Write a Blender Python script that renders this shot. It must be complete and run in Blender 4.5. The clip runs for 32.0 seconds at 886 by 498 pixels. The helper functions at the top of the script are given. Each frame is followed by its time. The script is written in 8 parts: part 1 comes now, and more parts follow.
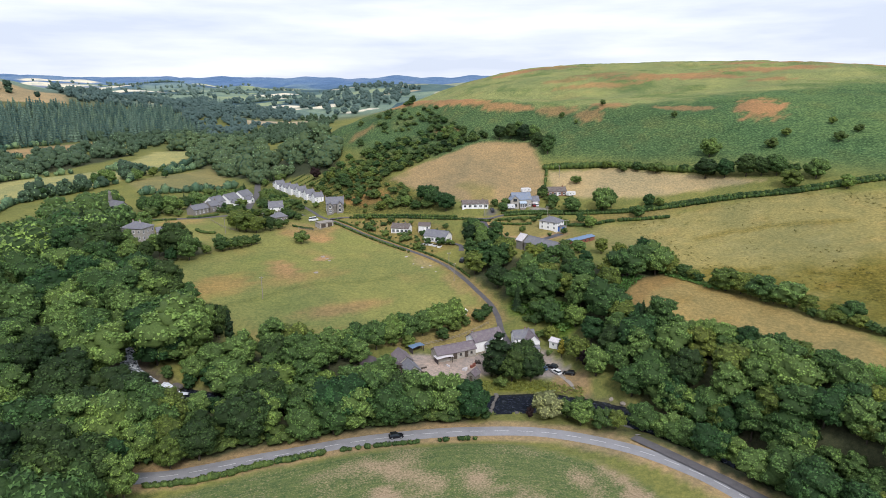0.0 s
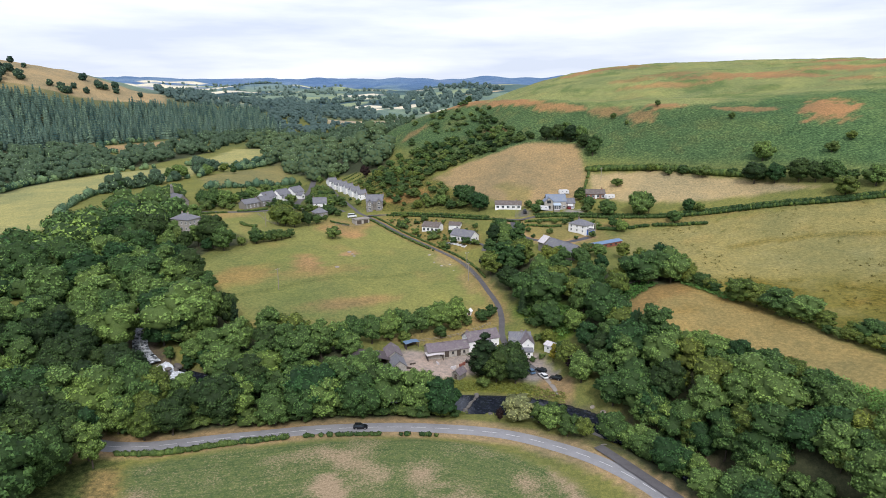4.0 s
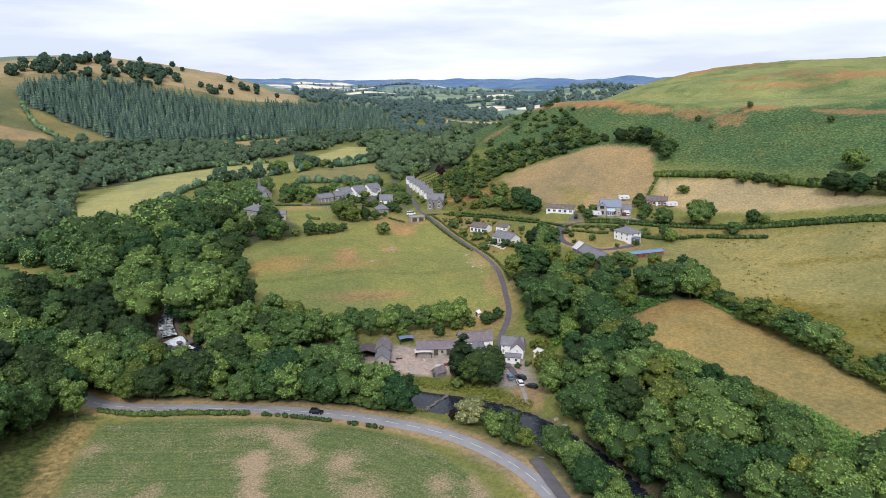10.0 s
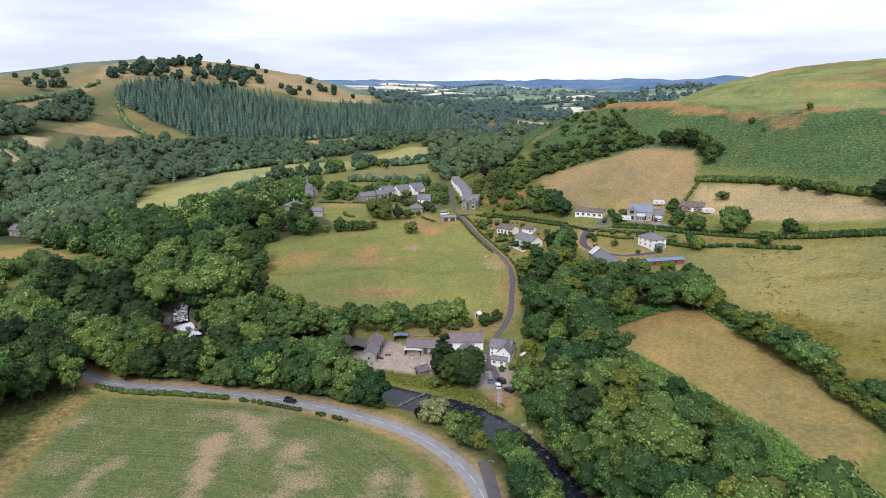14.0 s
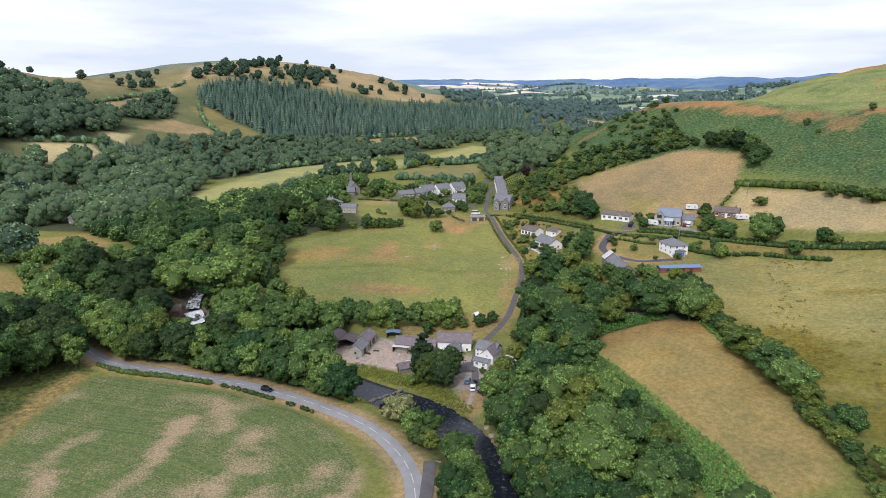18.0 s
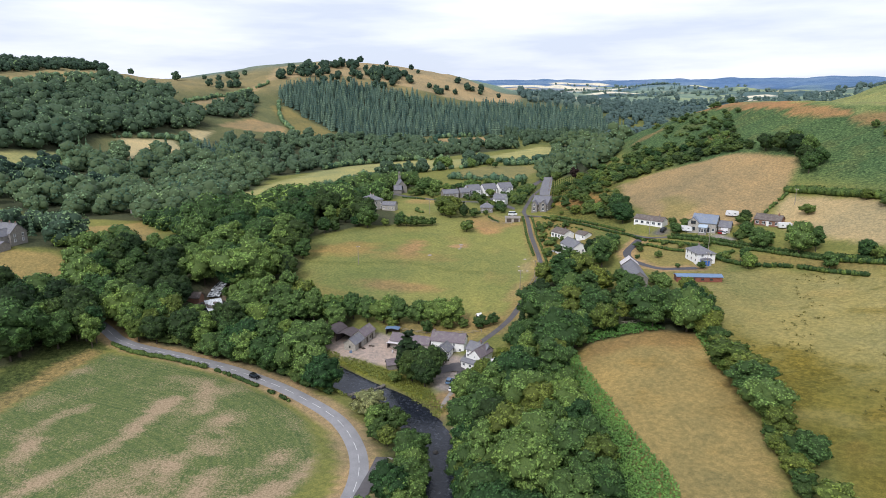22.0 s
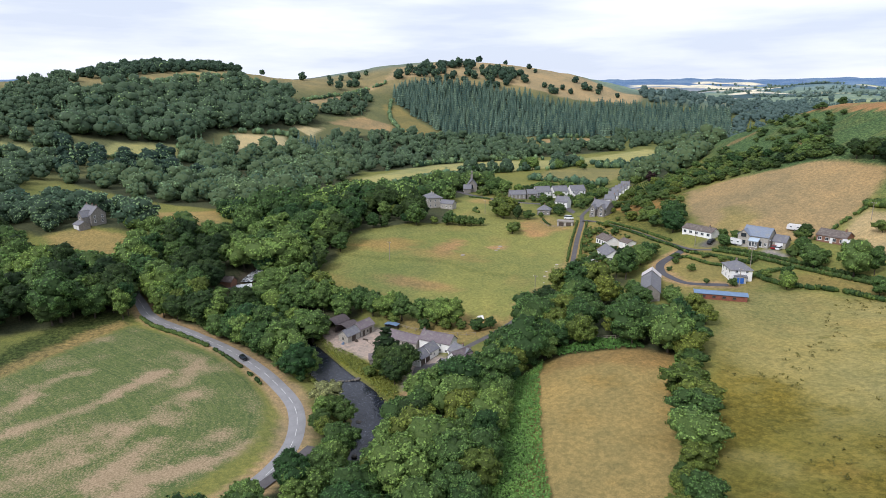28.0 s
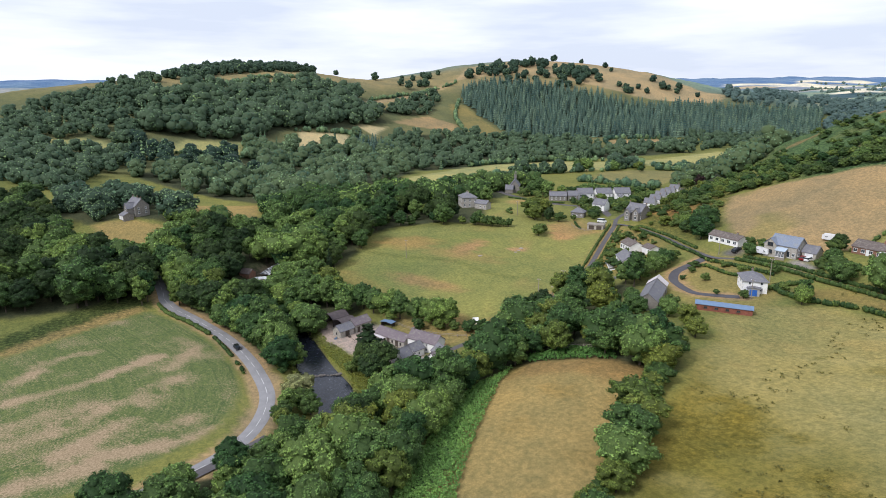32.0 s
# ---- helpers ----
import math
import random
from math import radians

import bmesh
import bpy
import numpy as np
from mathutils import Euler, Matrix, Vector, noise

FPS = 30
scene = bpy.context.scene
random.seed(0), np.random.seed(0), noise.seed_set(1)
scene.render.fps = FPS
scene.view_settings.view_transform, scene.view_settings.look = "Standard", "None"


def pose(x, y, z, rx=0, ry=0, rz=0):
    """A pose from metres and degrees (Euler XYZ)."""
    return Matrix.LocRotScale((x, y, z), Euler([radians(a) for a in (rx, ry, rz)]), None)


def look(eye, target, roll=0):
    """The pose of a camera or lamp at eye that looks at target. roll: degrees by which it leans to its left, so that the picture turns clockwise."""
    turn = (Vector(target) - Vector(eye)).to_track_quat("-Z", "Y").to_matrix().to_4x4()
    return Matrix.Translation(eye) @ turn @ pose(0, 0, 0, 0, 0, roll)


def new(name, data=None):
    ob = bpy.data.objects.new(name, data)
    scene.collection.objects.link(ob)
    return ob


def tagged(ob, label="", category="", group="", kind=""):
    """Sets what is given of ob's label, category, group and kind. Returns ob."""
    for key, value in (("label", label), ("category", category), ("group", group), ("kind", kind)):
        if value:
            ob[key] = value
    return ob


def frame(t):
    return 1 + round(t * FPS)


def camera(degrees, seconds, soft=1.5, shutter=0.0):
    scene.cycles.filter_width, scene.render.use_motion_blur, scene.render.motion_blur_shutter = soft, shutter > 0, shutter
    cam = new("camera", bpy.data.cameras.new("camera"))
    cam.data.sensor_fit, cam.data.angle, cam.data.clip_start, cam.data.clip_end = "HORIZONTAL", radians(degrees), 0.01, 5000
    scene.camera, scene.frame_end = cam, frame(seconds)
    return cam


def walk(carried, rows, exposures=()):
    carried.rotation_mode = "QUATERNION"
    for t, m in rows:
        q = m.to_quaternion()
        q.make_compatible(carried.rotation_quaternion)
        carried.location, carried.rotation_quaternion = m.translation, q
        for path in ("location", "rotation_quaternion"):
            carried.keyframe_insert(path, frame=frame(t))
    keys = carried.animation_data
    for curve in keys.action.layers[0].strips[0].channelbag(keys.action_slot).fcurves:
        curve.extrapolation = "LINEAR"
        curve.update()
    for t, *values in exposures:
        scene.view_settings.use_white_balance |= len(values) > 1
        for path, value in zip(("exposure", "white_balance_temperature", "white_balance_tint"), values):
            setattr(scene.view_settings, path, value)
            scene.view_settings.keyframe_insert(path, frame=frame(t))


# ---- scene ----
cam = camera(71.0, 32.0, soft=0.8)
METRES, EYE, TILT, LEAN, TURN = 240.0, 85.24, -14.3, 0.0, 0.0
ROWS = [
    (0.0, 0.0, 0.0, 0.0, 0.0, 0.0, -0.0),
    (0.5, 0.0148, -0.0008, -0.0001, 1.0, -0.01, -0.25),
    (1.0, 0.0312, -0.0016, -0.0007, 2.09, 0.0, -0.52),
    (1.5, 0.0463, -0.0018, -0.0006, 3.08, -0.02, -0.75),
    (2.0, 0.0626, -0.0019, -0.0007, 4.13, -0.01, -1.01),
    (2.5, 0.0774, -0.0015, -0.0006, 5.12, -0.03, -1.26),
    (3.0, 0.0937, -0.0008, -0.0003, 6.21, -0.08, -1.51),
    (3.5, 0.1089, 0.0001, -0.0004, 7.21, -0.09, -1.75),
    (5.5, 0.1708, 0.0061, 0.0008, 11.41, -0.22, -2.76),
    (6.0, 0.1869, 0.0089, 0.0015, 12.72, -0.29, -3.07),
    (6.5, 0.2017, 0.0117, 0.0022, 13.92, -0.33, -3.33),
    (7.0, 0.2177, 0.015, 0.0032, 15.06, -0.41, -3.62),
    (7.5, 0.2323, 0.0183, 0.0044, 16.11, -0.5, -3.91),
    (8.0, 0.2483, 0.0223, 0.0054, 17.1, -0.55, -4.15),
    (8.5, 0.2631, 0.0262, 0.0065, 18.05, -0.62, -4.38),
    (9.0, 0.279, 0.0305, 0.0081, 19.1, -0.73, -4.62),
    (9.5, 0.2938, 0.0347, 0.009, 19.9, -0.77, -4.8),
    (10.0, 0.3097, 0.0397, 0.0104, 20.82, -0.84, -5.01),
    (10.5, 0.324, 0.0445, 0.0116, 21.7, -0.91, -5.18),
    (11.0, 0.3393, 0.0499, 0.0132, 22.75, -1.01, -5.46),
    (11.5, 0.3534, 0.0554, 0.0144, 23.72, -1.08, -5.69),
    (12.0, 0.3681, 0.0612, 0.0162, 24.83, -1.2, -5.95),
    (12.5, 0.382, 0.067, 0.0176, 25.74, -1.3, -6.13),
    (13.0, 0.3964, 0.0735, 0.0189, 26.67, -1.38, -6.36),
    (13.5, 0.4105, 0.0803, 0.0205, 27.66, -1.48, -6.58),
    (14.0, 0.4237, 0.0871, 0.022, 28.68, -1.58, -6.81),
    (14.5, 0.4378, 0.0946, 0.0243, 29.8, -1.72, -7.07),
    (15.0, 0.4506, 0.1022, 0.0261, 30.9, -1.85, -7.29),
    (15.5, 0.4641, 0.1106, 0.0278, 32.02, -1.99, -7.58),
    (17.5, 0.5156, 0.1443, 0.0361, 35.48, -2.52, -8.22),
    (18.0, 0.5273, 0.1529, 0.038, 36.35, -2.65, -8.38),
    (18.5, 0.5398, 0.1623, 0.0401, 37.28, -2.79, -8.56),
    (19.0, 0.5511, 0.1712, 0.0419, 38.27, -2.94, -8.74),
    (19.5, 0.5633, 0.1813, 0.0441, 39.29, -3.09, -8.97),
    (20.0, 0.5745, 0.1909, 0.0464, 40.31, -3.26, -9.16),
    (20.5, 0.5863, 0.2014, 0.0487, 41.33, -3.4, -9.35),
    (21.0, 0.597, 0.2112, 0.0508, 42.39, -3.56, -9.55),
    (21.5, 0.6085, 0.2225, 0.0533, 43.61, -3.76, -9.76),
    (22.0, 0.6189, 0.2329, 0.0557, 44.59, -3.93, -9.95),
    (22.5, 0.63, 0.2445, 0.0584, 45.73, -4.13, -10.16),
    (23.0, 0.6399, 0.2554, 0.0611, 46.67, -4.29, -10.36),
    (23.5, 0.6504, 0.2675, 0.0638, 47.57, -4.43, -10.5),
    (24.0, 0.66, 0.2788, 0.0664, 48.44, -4.59, -10.69),
    (24.5, 0.67, 0.2911, 0.0692, 49.48, -4.79, -10.85),
    (25.0, 0.6791, 0.3028, 0.0719, 50.56, -5.01, -10.98),
    (25.5, 0.6885, 0.3156, 0.0749, 51.67, -5.23, -11.22),
    (27.5, 0.7234, 0.3673, 0.0877, 56.21, -6.15, -11.87),
    (28.0, 0.731, 0.38, 0.0907, 57.24, -6.36, -11.99),
    (28.5, 0.739, 0.3942, 0.0941, 58.52, -6.65, -12.15),
    (29.0, 0.747, 0.4079, 0.0973, 59.4, -6.84, -12.24),
    (29.5, 0.7541, 0.4209, 0.1003, 60.11, -6.98, -12.31),
    (30.0, 0.7614, 0.4349, 0.1036, 60.89, -7.15, -12.44),
    (30.5, 0.7676, 0.4478, 0.1066, 61.72, -7.33, -12.55),
    (31.0, 0.774, 0.4622, 0.1099, 62.78, -7.55, -12.67),
    (31.5, 0.7793, 0.4757, 0.1132, 63.96, -7.8, -12.77),
    (32.0, 0.7847, 0.4904, 0.1167, 65.3, -8.11, -12.85),
]
walk(cam, [(t, pose(0, 0, EYE, TILT, LEAN, TURN) @ pose(METRES * x, METRES * y, METRES * z, 90 + pitch, roll, yaw)) for t, x, y, z, yaw, pitch, roll in ROWS],
     exposures=[(0.0, 0.0, 6250.0, 14.0), (32.0, 0.0, 6250.0, 14.0)])

# ---- light: a bright overcast sky with a soft sun ----
SUN_TURN, SUN_RISE = 165.0, 46.0      # degrees: compass bearing of the sun from +y clockwise, and its height
scene.view_settings.exposure = 0.0
world = bpy.data.worlds.new("sky")
scene.world = world
world.use_nodes = True
wn, wl = world.node_tree.nodes, world.node_tree.links
wn.clear()


def wnode(kind, **inputs):
    n = wn.new(kind)
    for key, value in inputs.items():
        n.inputs[key.replace("_", " ")].default_value = value
    return n


sky = wn.new("ShaderNodeTexSky")
sky.sky_type, sky.sun_disc = "NISHITA", False
sky.sun_elevation, sky.sun_rotation = radians(SUN_RISE), radians(SUN_TURN)
sky.air_density, sky.dust_density = 1.0, 2.0
coord = wn.new("ShaderNodeTexCoord")
stretch = wn.new("ShaderNodeMapping")
stretch.inputs["Scale"].default_value = (1.5, 1.5, 11.0)
wl.new(coord.outputs["Generated"], stretch.inputs["Vector"])
banks = wnode("ShaderNodeTexNoise", Scale=1.6, Detail=7.0, Roughness=0.52)
wl.new(stretch.outputs["Vector"], banks.inputs["Vector"])
ramp = wn.new("ShaderNodeValToRGB")
ramp.color_ramp.elements[0].position, ramp.color_ramp.elements[0].color = 0.40, (0.71, 0.78, 0.885, 1)
ramp.color_ramp.elements[1].position, ramp.color_ramp.elements[1].color = 0.60, (0.975, 1.015, 1.09, 1)
wl.new(banks.outputs["Fac"], ramp.inputs["Fac"])
sky_light = wnode("ShaderNodeBackground", Strength=0.10)
wl.new(sky.outputs["Color"], sky_light.inputs["Color"])
cloud_light = wnode("ShaderNodeBackground", Strength=1.12)
wl.new(ramp.outputs["Color"], cloud_light.inputs["Color"])
veil = wnode("ShaderNodeMixShader", Fac=0.9)
wl.new(sky_light.outputs[0], veil.inputs[1])
wl.new(cloud_light.outputs[0], veil.inputs[2])
wout = wn.new("ShaderNodeOutputWorld")
wl.new(veil.outputs[0], wout.inputs["Surface"])

sun = new("sun", bpy.data.lights.new("sun", "SUN"))
sun.data.energy, sun.data.angle, sun.data.color = 2.5, radians(16), (1.0, 0.975, 0.93)
_s = Vector((math.sin(radians(SUN_TURN)), math.cos(radians(SUN_TURN)), math.tan(radians(SUN_RISE))))
sun.matrix_world = look(_s * 300, (0, 0, 0))

# ---- materials ----


def material(name, rough=0.9, metal=0.0):
    m = bpy.data.materials.new(name)
    m.use_nodes = True
    b = m.node_tree.nodes["Principled BSDF"]
    b.inputs["Roughness"].default_value, b.inputs["Metallic"].default_value = rough, metal
    b.inputs["Specular IOR Level"].default_value = 0.25
    return m, m.node_tree.nodes, m.node_tree.links, b


def noise_node(nodes, links, scale, detail=4.0, rough=0.55, world_space=True, stretch_by=None):
    n = nodes.new("ShaderNodeTexNoise")
    n.inputs["Scale"].default_value, n.inputs["Detail"].default_value, n.inputs["Roughness"].default_value = scale, detail, rough
    c = nodes.new("ShaderNodeNewGeometry") if world_space else nodes.new("ShaderNodeTexCoord")
    source = c.outputs["Position"] if world_space else c.outputs["Object"]
    if stretch_by:
        mp = nodes.new("ShaderNodeMapping")
        mp.inputs["Rotation"].default_value[2] = radians(stretch_by[3]) if len(stretch_by) > 3 else 0
        mp.inputs["Scale"].default_value = stretch_by[:3]
        links.new(source, mp.inputs["Vector"])
        source = mp.outputs["Vector"]
    links.new(source, n.inputs["Vector"])
    return n.outputs["Fac"]


def ramp_node(nodes, links, fac, stops):
    r = nodes.new("ShaderNodeValToRGB")
    while len(r.color_ramp.elements) < len(stops):
        r.color_ramp.elements.new(0.5)
    for e, (at, col) in zip(r.color_ramp.elements, stops):
        e.position, e.color = at, (*col, 1) if len(col) == 3 else col
    links.new(fac, r.inputs["Fac"])
    return r.outputs["Color"]


def mix_node(nodes, links, fac, a, b, how="MIX"):
    m = nodes.new("ShaderNodeMix")
    m.data_type, m.blend_type = "RGBA", how
    for sock, value in ((m.inputs[0], fac), (m.inputs[6], a), (m.inputs[7], b)):
        if hasattr(value, "links"):
            links.new(value, sock)
        elif isinstance(value, (int, float)):
            sock.default_value = value
        else:
            sock.default_value = (*value, 1)
    return m.outputs[2]


def bump_node(nodes, links, bsdf, height, strength, distance):
    b = nodes.new("ShaderNodeBump")
    b.inputs["Strength"].default_value, b.inputs["Distance"].default_value = strength, distance
    links.new(height, b.inputs["Height"])
    links.new(b.outputs["Normal"], bsdf.inputs["Normal"])


def plain(name, col, rough=0.85, vary=0.25, scale=1.5, fine=9.0, bump=0.15, metal=0.0, dirt=None):
    """A painted, rendered or mineral surface: base colour with two scales of wear and a fine relief."""
    m, n, l, b = material(name, rough, metal)
    big, small = noise_node(n, l, scale, 5), noise_node(n, l, fine, 3)
    dark = tuple(c * (1 - vary) for c in col) if dirt is None else dirt
    c = ramp_node(n, l, big, [(0.35, dark), (0.62, col)])
    c = mix_node(n, l, 0.35, c, ramp_node(n, l, small, [(0.3, tuple(x * 0.7 for x in col)), (0.7, tuple(min(1, x * 1.15) for x in col))]))
    l.new(c, b.inputs["Base Color"])
    bump_node(n, l, b, small, bump, 0.05)
    return m


def slate(name, col):
    """Roofing in courses, with lichen and weathered streaks."""
    m, n, l, b = material(name, 0.75)
    lic = noise_node(n, l, 0.9, 6, 0.65)
    fine = noise_node(n, l, 5.0, 4)
    c = ramp_node(n, l, fine, [(0.3, tuple(x * 0.72 for x in col)), (0.7, tuple(x * 1.25 for x in col))])
    c = mix_node(n, l, ramp_node(n, l, lic, [(0.5, (0, 0, 0)), (0.72, (0.55, 0.55, 0.55))]), c, (0.30, 0.29, 0.24))
    l.new(c, b.inputs["Base Color"])
    bump_node(n, l, b, fine, 0.3, 0.06)
    return m


def foliage(name, dark, light, odd=0.5, core=0.45):
    """Leaves: each spray, each tree and each clump a little different."""
    m, n, l, b = material(name, 0.62)
    info, geo = n.new("ShaderNodeObjectInfo"), n.new("ShaderNodeNewGeometry")
    tone = n.new("ShaderNodeAttribute")
    tone.attribute_name = "tone"
    add = n.new("ShaderNodeMath")
    add.operation = "ADD"
    l.new(info.outputs["Random"], add.inputs[0])
    l.new(tone.outputs["Fac"], add.inputs[1])
    wrap = n.new("ShaderNodeMath")
    wrap.operation = "FRACT"
    l.new(add.outputs[0], wrap.inputs[0])
    whole = ramp_node(n, l, wrap.outputs[0], [(0.0, dark), (0.45, tuple((a + c) / 2 for a, c in zip(dark, light))), (0.8, light),
                                              (1.0, (light[0] * 1.12, light[1] * 1.06, light[2] * 0.9))])
    spray = ramp_node(n, l, geo.outputs["Random Per Island"], [(0.0, tuple(1 - odd * k for k in (1.1, 1.0, 1.0))), (0.6, (1, 1, 1)), (1.0, tuple(1 + odd * k for k in (1.0, 0.95, 0.7)))])
    clump = ramp_node(n, l, noise_node(n, l, 0.3, 3), [(0.36, (0.80, 0.84, 0.86)), (0.64, (1.14, 1.1, 1.0))])
    c = mix_node(n, l, 0.8, mix_node(n, l, 0.9, whole, spray, "MULTIPLY"), clump, "MULTIPLY")
    tuft = ramp_node(n, l, noise_node(n, l, 3.2, 3, 0.6), [(0.36, (0.72, 0.76, 0.78)), (0.64, (1.24, 1.2, 1.12))])
    c = mix_node(n, l, 0.8, c, tuft, "MULTIPLY")
    # balls inside a crown take a darkened leaf colour, shade put between the sprays
    core_shade = n.new("ShaderNodeMath")
    core_shade.operation = "LESS_THAN"
    l.new(tone.outputs["Fac"], core_shade.inputs[0])
    core_shade.inputs[1].default_value = -5.0
    c = mix_node(n, l, core_shade.outputs[0], c, mix_node(n, l, 1.0, mix_node(n, l, 1.0, whole, tuft, "MULTIPLY"), (core, core, core), "MULTIPLY"))
    l.new(c, b.inputs["Base Color"])
    b.inputs["Specular IOR Level"].default_value = 0.12
    trans = n.new("ShaderNodeBsdfTranslucent")
    l.new(c, trans.inputs["Color"])
    mixer = n.new("ShaderNodeMixShader")
    mixer.inputs[0].default_value = 0.18
    l.new(b.outputs[0], mixer.inputs[1])
    l.new(trans.outputs[0], mixer.inputs[2])
    l.new(mixer.outputs[0], n["Material Output"].inputs["Surface"])
    return m


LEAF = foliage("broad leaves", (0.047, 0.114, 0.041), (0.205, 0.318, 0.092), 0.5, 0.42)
# darker copy of LEAF: varies the trees and paints shade into the southern woods
LEAF_DARK = foliage("darkened broad leaves", (0.030, 0.064, 0.026), (0.080, 0.132, 0.042), 0.45, 0.45)
LEAF_PALE = foliage("pale variegated leaves", (0.26, 0.29, 0.12), (0.40, 0.41, 0.19), 0.4)
LEAF_FRESH = foliage("fresh yellow-green leaves", (0.115, 0.175, 0.042), (0.20, 0.25, 0.058), 0.34)
LEAF_COPPER = foliage("copper leaves", (0.022, 0.014, 0.016), (0.045, 0.026, 0.024))
LEAF_GOLD = foliage("golden conifer sprays", (0.22, 0.21, 0.03), (0.32, 0.29, 0.05))
NEEDLE = foliage("dark conifer needles", (0.030, 0.060, 0.026), (0.062, 0.100, 0.036))
BRACKEN = foliage("bracken fronds", (0.105, 0.225, 0.058), (0.175, 0.315, 0.085), 0.36)
HEDGE = foliage("hawthorn leaves", (0.060, 0.118, 0.038), (0.175, 0.248, 0.068), 0.5, 0.5)
CLIPPED = foliage("clipped hedge leaves", (0.042, 0.084, 0.030), (0.112, 0.168, 0.050), 0.45, 0.5)
RUSH = foliage("olive rushes", (0.105, 0.104, 0.028), (0.165, 0.150, 0.044), 0.4)
# leaves of distant trees: bluer and paler, with haze put into the base colour
FAR_LEAF = foliage("haze-tinted broad woods", (0.047, 0.104, 0.076), (0.200, 0.306, 0.164), 0.45, 0.42)
HAZE_LEAF = foliage("haze-tinted distant trees", (0.078, 0.132, 0.130), (0.155, 0.222, 0.186), 0.25, 0.9)
FAR_NEEDLE = foliage("haze-tinted plantation", (0.044, 0.096, 0.092), (0.155, 0.240, 0.190), 0.24, 0.7)
REED = foliage("rank grass and weeds", (0.16, 0.195, 0.045), (0.25, 0.27, 0.075), 0.35)
BARK = plain("bark", (0.09, 0.075, 0.055), 0.95, 0.5, 2.0, 14.0, 0.5)
DEADWOOD = plain("bleached dead wood", (0.34, 0.31, 0.26), 0.95, 0.3)
ASPHALT = plain("worn road surface", (0.28, 0.275, 0.28), 0.9, 0.25, 0.35, 6.0, 0.1)
DARK_TARMAC = plain("dark drive surface", (0.095, 0.092, 0.10), 0.9, 0.25, 0.5, 6.0, 0.1)
TARMAC = plain("darker lane surface", (0.118, 0.110, 0.112), 0.9, 0.3, 0.5, 6.0, 0.1)
PAINT = plain("road paint", (0.72, 0.72, 0.70), 0.7, 0.35, 3.0)
YARD = plain("bare farm yard", (0.34, 0.28, 0.25), 0.95, 0.35, 0.22, 3.0, 0.3)
CONCRETE = plain("old concrete", (0.30, 0.27, 0.24), 0.95, 0.3, 0.6, 6.0)
GRIT = plain("dry earth verge", (0.33, 0.225, 0.12), 0.97, 0.35, 0.5, 5.0, 0.4)
LIME = plain("white limewash", (0.88, 0.875, 0.85), 0.85, 0.08, 0.8, 6.0, 0.10, dirt=(0.78, 0.765, 0.73))
RENDER_GREY = plain("grey render", (0.42, 0.41, 0.40), 0.9, 0.2)
STONE = plain("grey rubble stone", (0.27, 0.25, 0.225), 0.95, 0.4, 1.6, 5.0, 0.6)
STONE_PALE = plain("pale rubble stone", (0.45, 0.42, 0.37), 0.95, 0.4, 1.6, 5.0, 0.6)
BRICK_RED = plain("weathered red boards", (0.27, 0.10, 0.07), 0.9, 0.4, 1.5)
BRICK = plain("brown brick", (0.28, 0.15, 0.105), 0.9, 0.3, 1.5)
SLATE = slate("grey slate", (0.165, 0.165, 0.185))
SLATE_OLD = slate("old purple-brown slate", (0.168, 0.138, 0.152))
SLATE_BLUE = slate("blue-grey slate", (0.20, 0.235, 0.30))
TILE_BROWN = slate("brown concrete tiles", (0.13, 0.105, 0.095))
TIN_RUST = plain("rusty dark sheeting", (0.10, 0.082, 0.085), 0.7, 0.35, 0.8, 8.0)
TIN_BLUE = plain("blue-grey metal sheeting", (0.16, 0.24, 0.36), 0.5, 0.2, 0.8, 8.0)
TIN_PALE = plain("pale sheeting", (0.62, 0.58, 0.58), 0.7, 0.25)
TIMBER = plain("dark weathered timber", (0.10, 0.08, 0.065), 0.9, 0.4, 3.0)
TIMBER_PALE = plain("grey timber", (0.32, 0.28, 0.23), 0.9, 0.3, 3.0)
WHITE = plain("white joinery", (0.78, 0.78, 0.78), 0.5, 0.08)
ROCK_PALE = plain("weathered bank rock", (0.33, 0.29, 0.24), 0.95, 0.4, 1.0, 6.0, 0.7)
ROCK = plain("river rock", (0.16, 0.145, 0.13), 0.95, 0.4, 1.0, 6.0, 0.7)
SOIL = plain("woodland soil", (0.065, 0.05, 0.03), 1.0, 0.4, 0.6, 5.0, 0.5)
RUBBER = plain("black rubber", (0.02, 0.02, 0.02), 0.8, 0.1)


def gloss(name, col, rough=0.25, metal=0.0):
    m, n, l, b = material(name, rough, metal)
    v = noise_node(n, l, 3.0, 3)
    l.new(ramp_node(n, l, v, [(0.3, tuple(c * 0.85 for c in col)), (0.7, col)]), b.inputs["Base Color"])
    b.inputs["Specular IOR Level"].default_value = 0.5
    return m


GLASS = gloss("window glass", (0.035, 0.045, 0.055), 0.08)
CAR_BLACK, CAR_WHITE, CAR_BLUE, CAR_SILVER, CAR_RED = (gloss("car paint " + a, b) for a, b in (
    ("black", (0.015, 0.016, 0.02)), ("white", (0.78, 0.78, 0.78)), ("blue", (0.10, 0.17, 0.27)), ("silver", (0.42, 0.44, 0.46)), ("red", (0.25, 0.02, 0.02))))
CHROME = gloss("bright metal", (0.5, 0.5, 0.52), 0.3, 0.8)
BLUE_SHEET = gloss("blue tarpaulin", (0.03, 0.14, 0.5), 0.5)

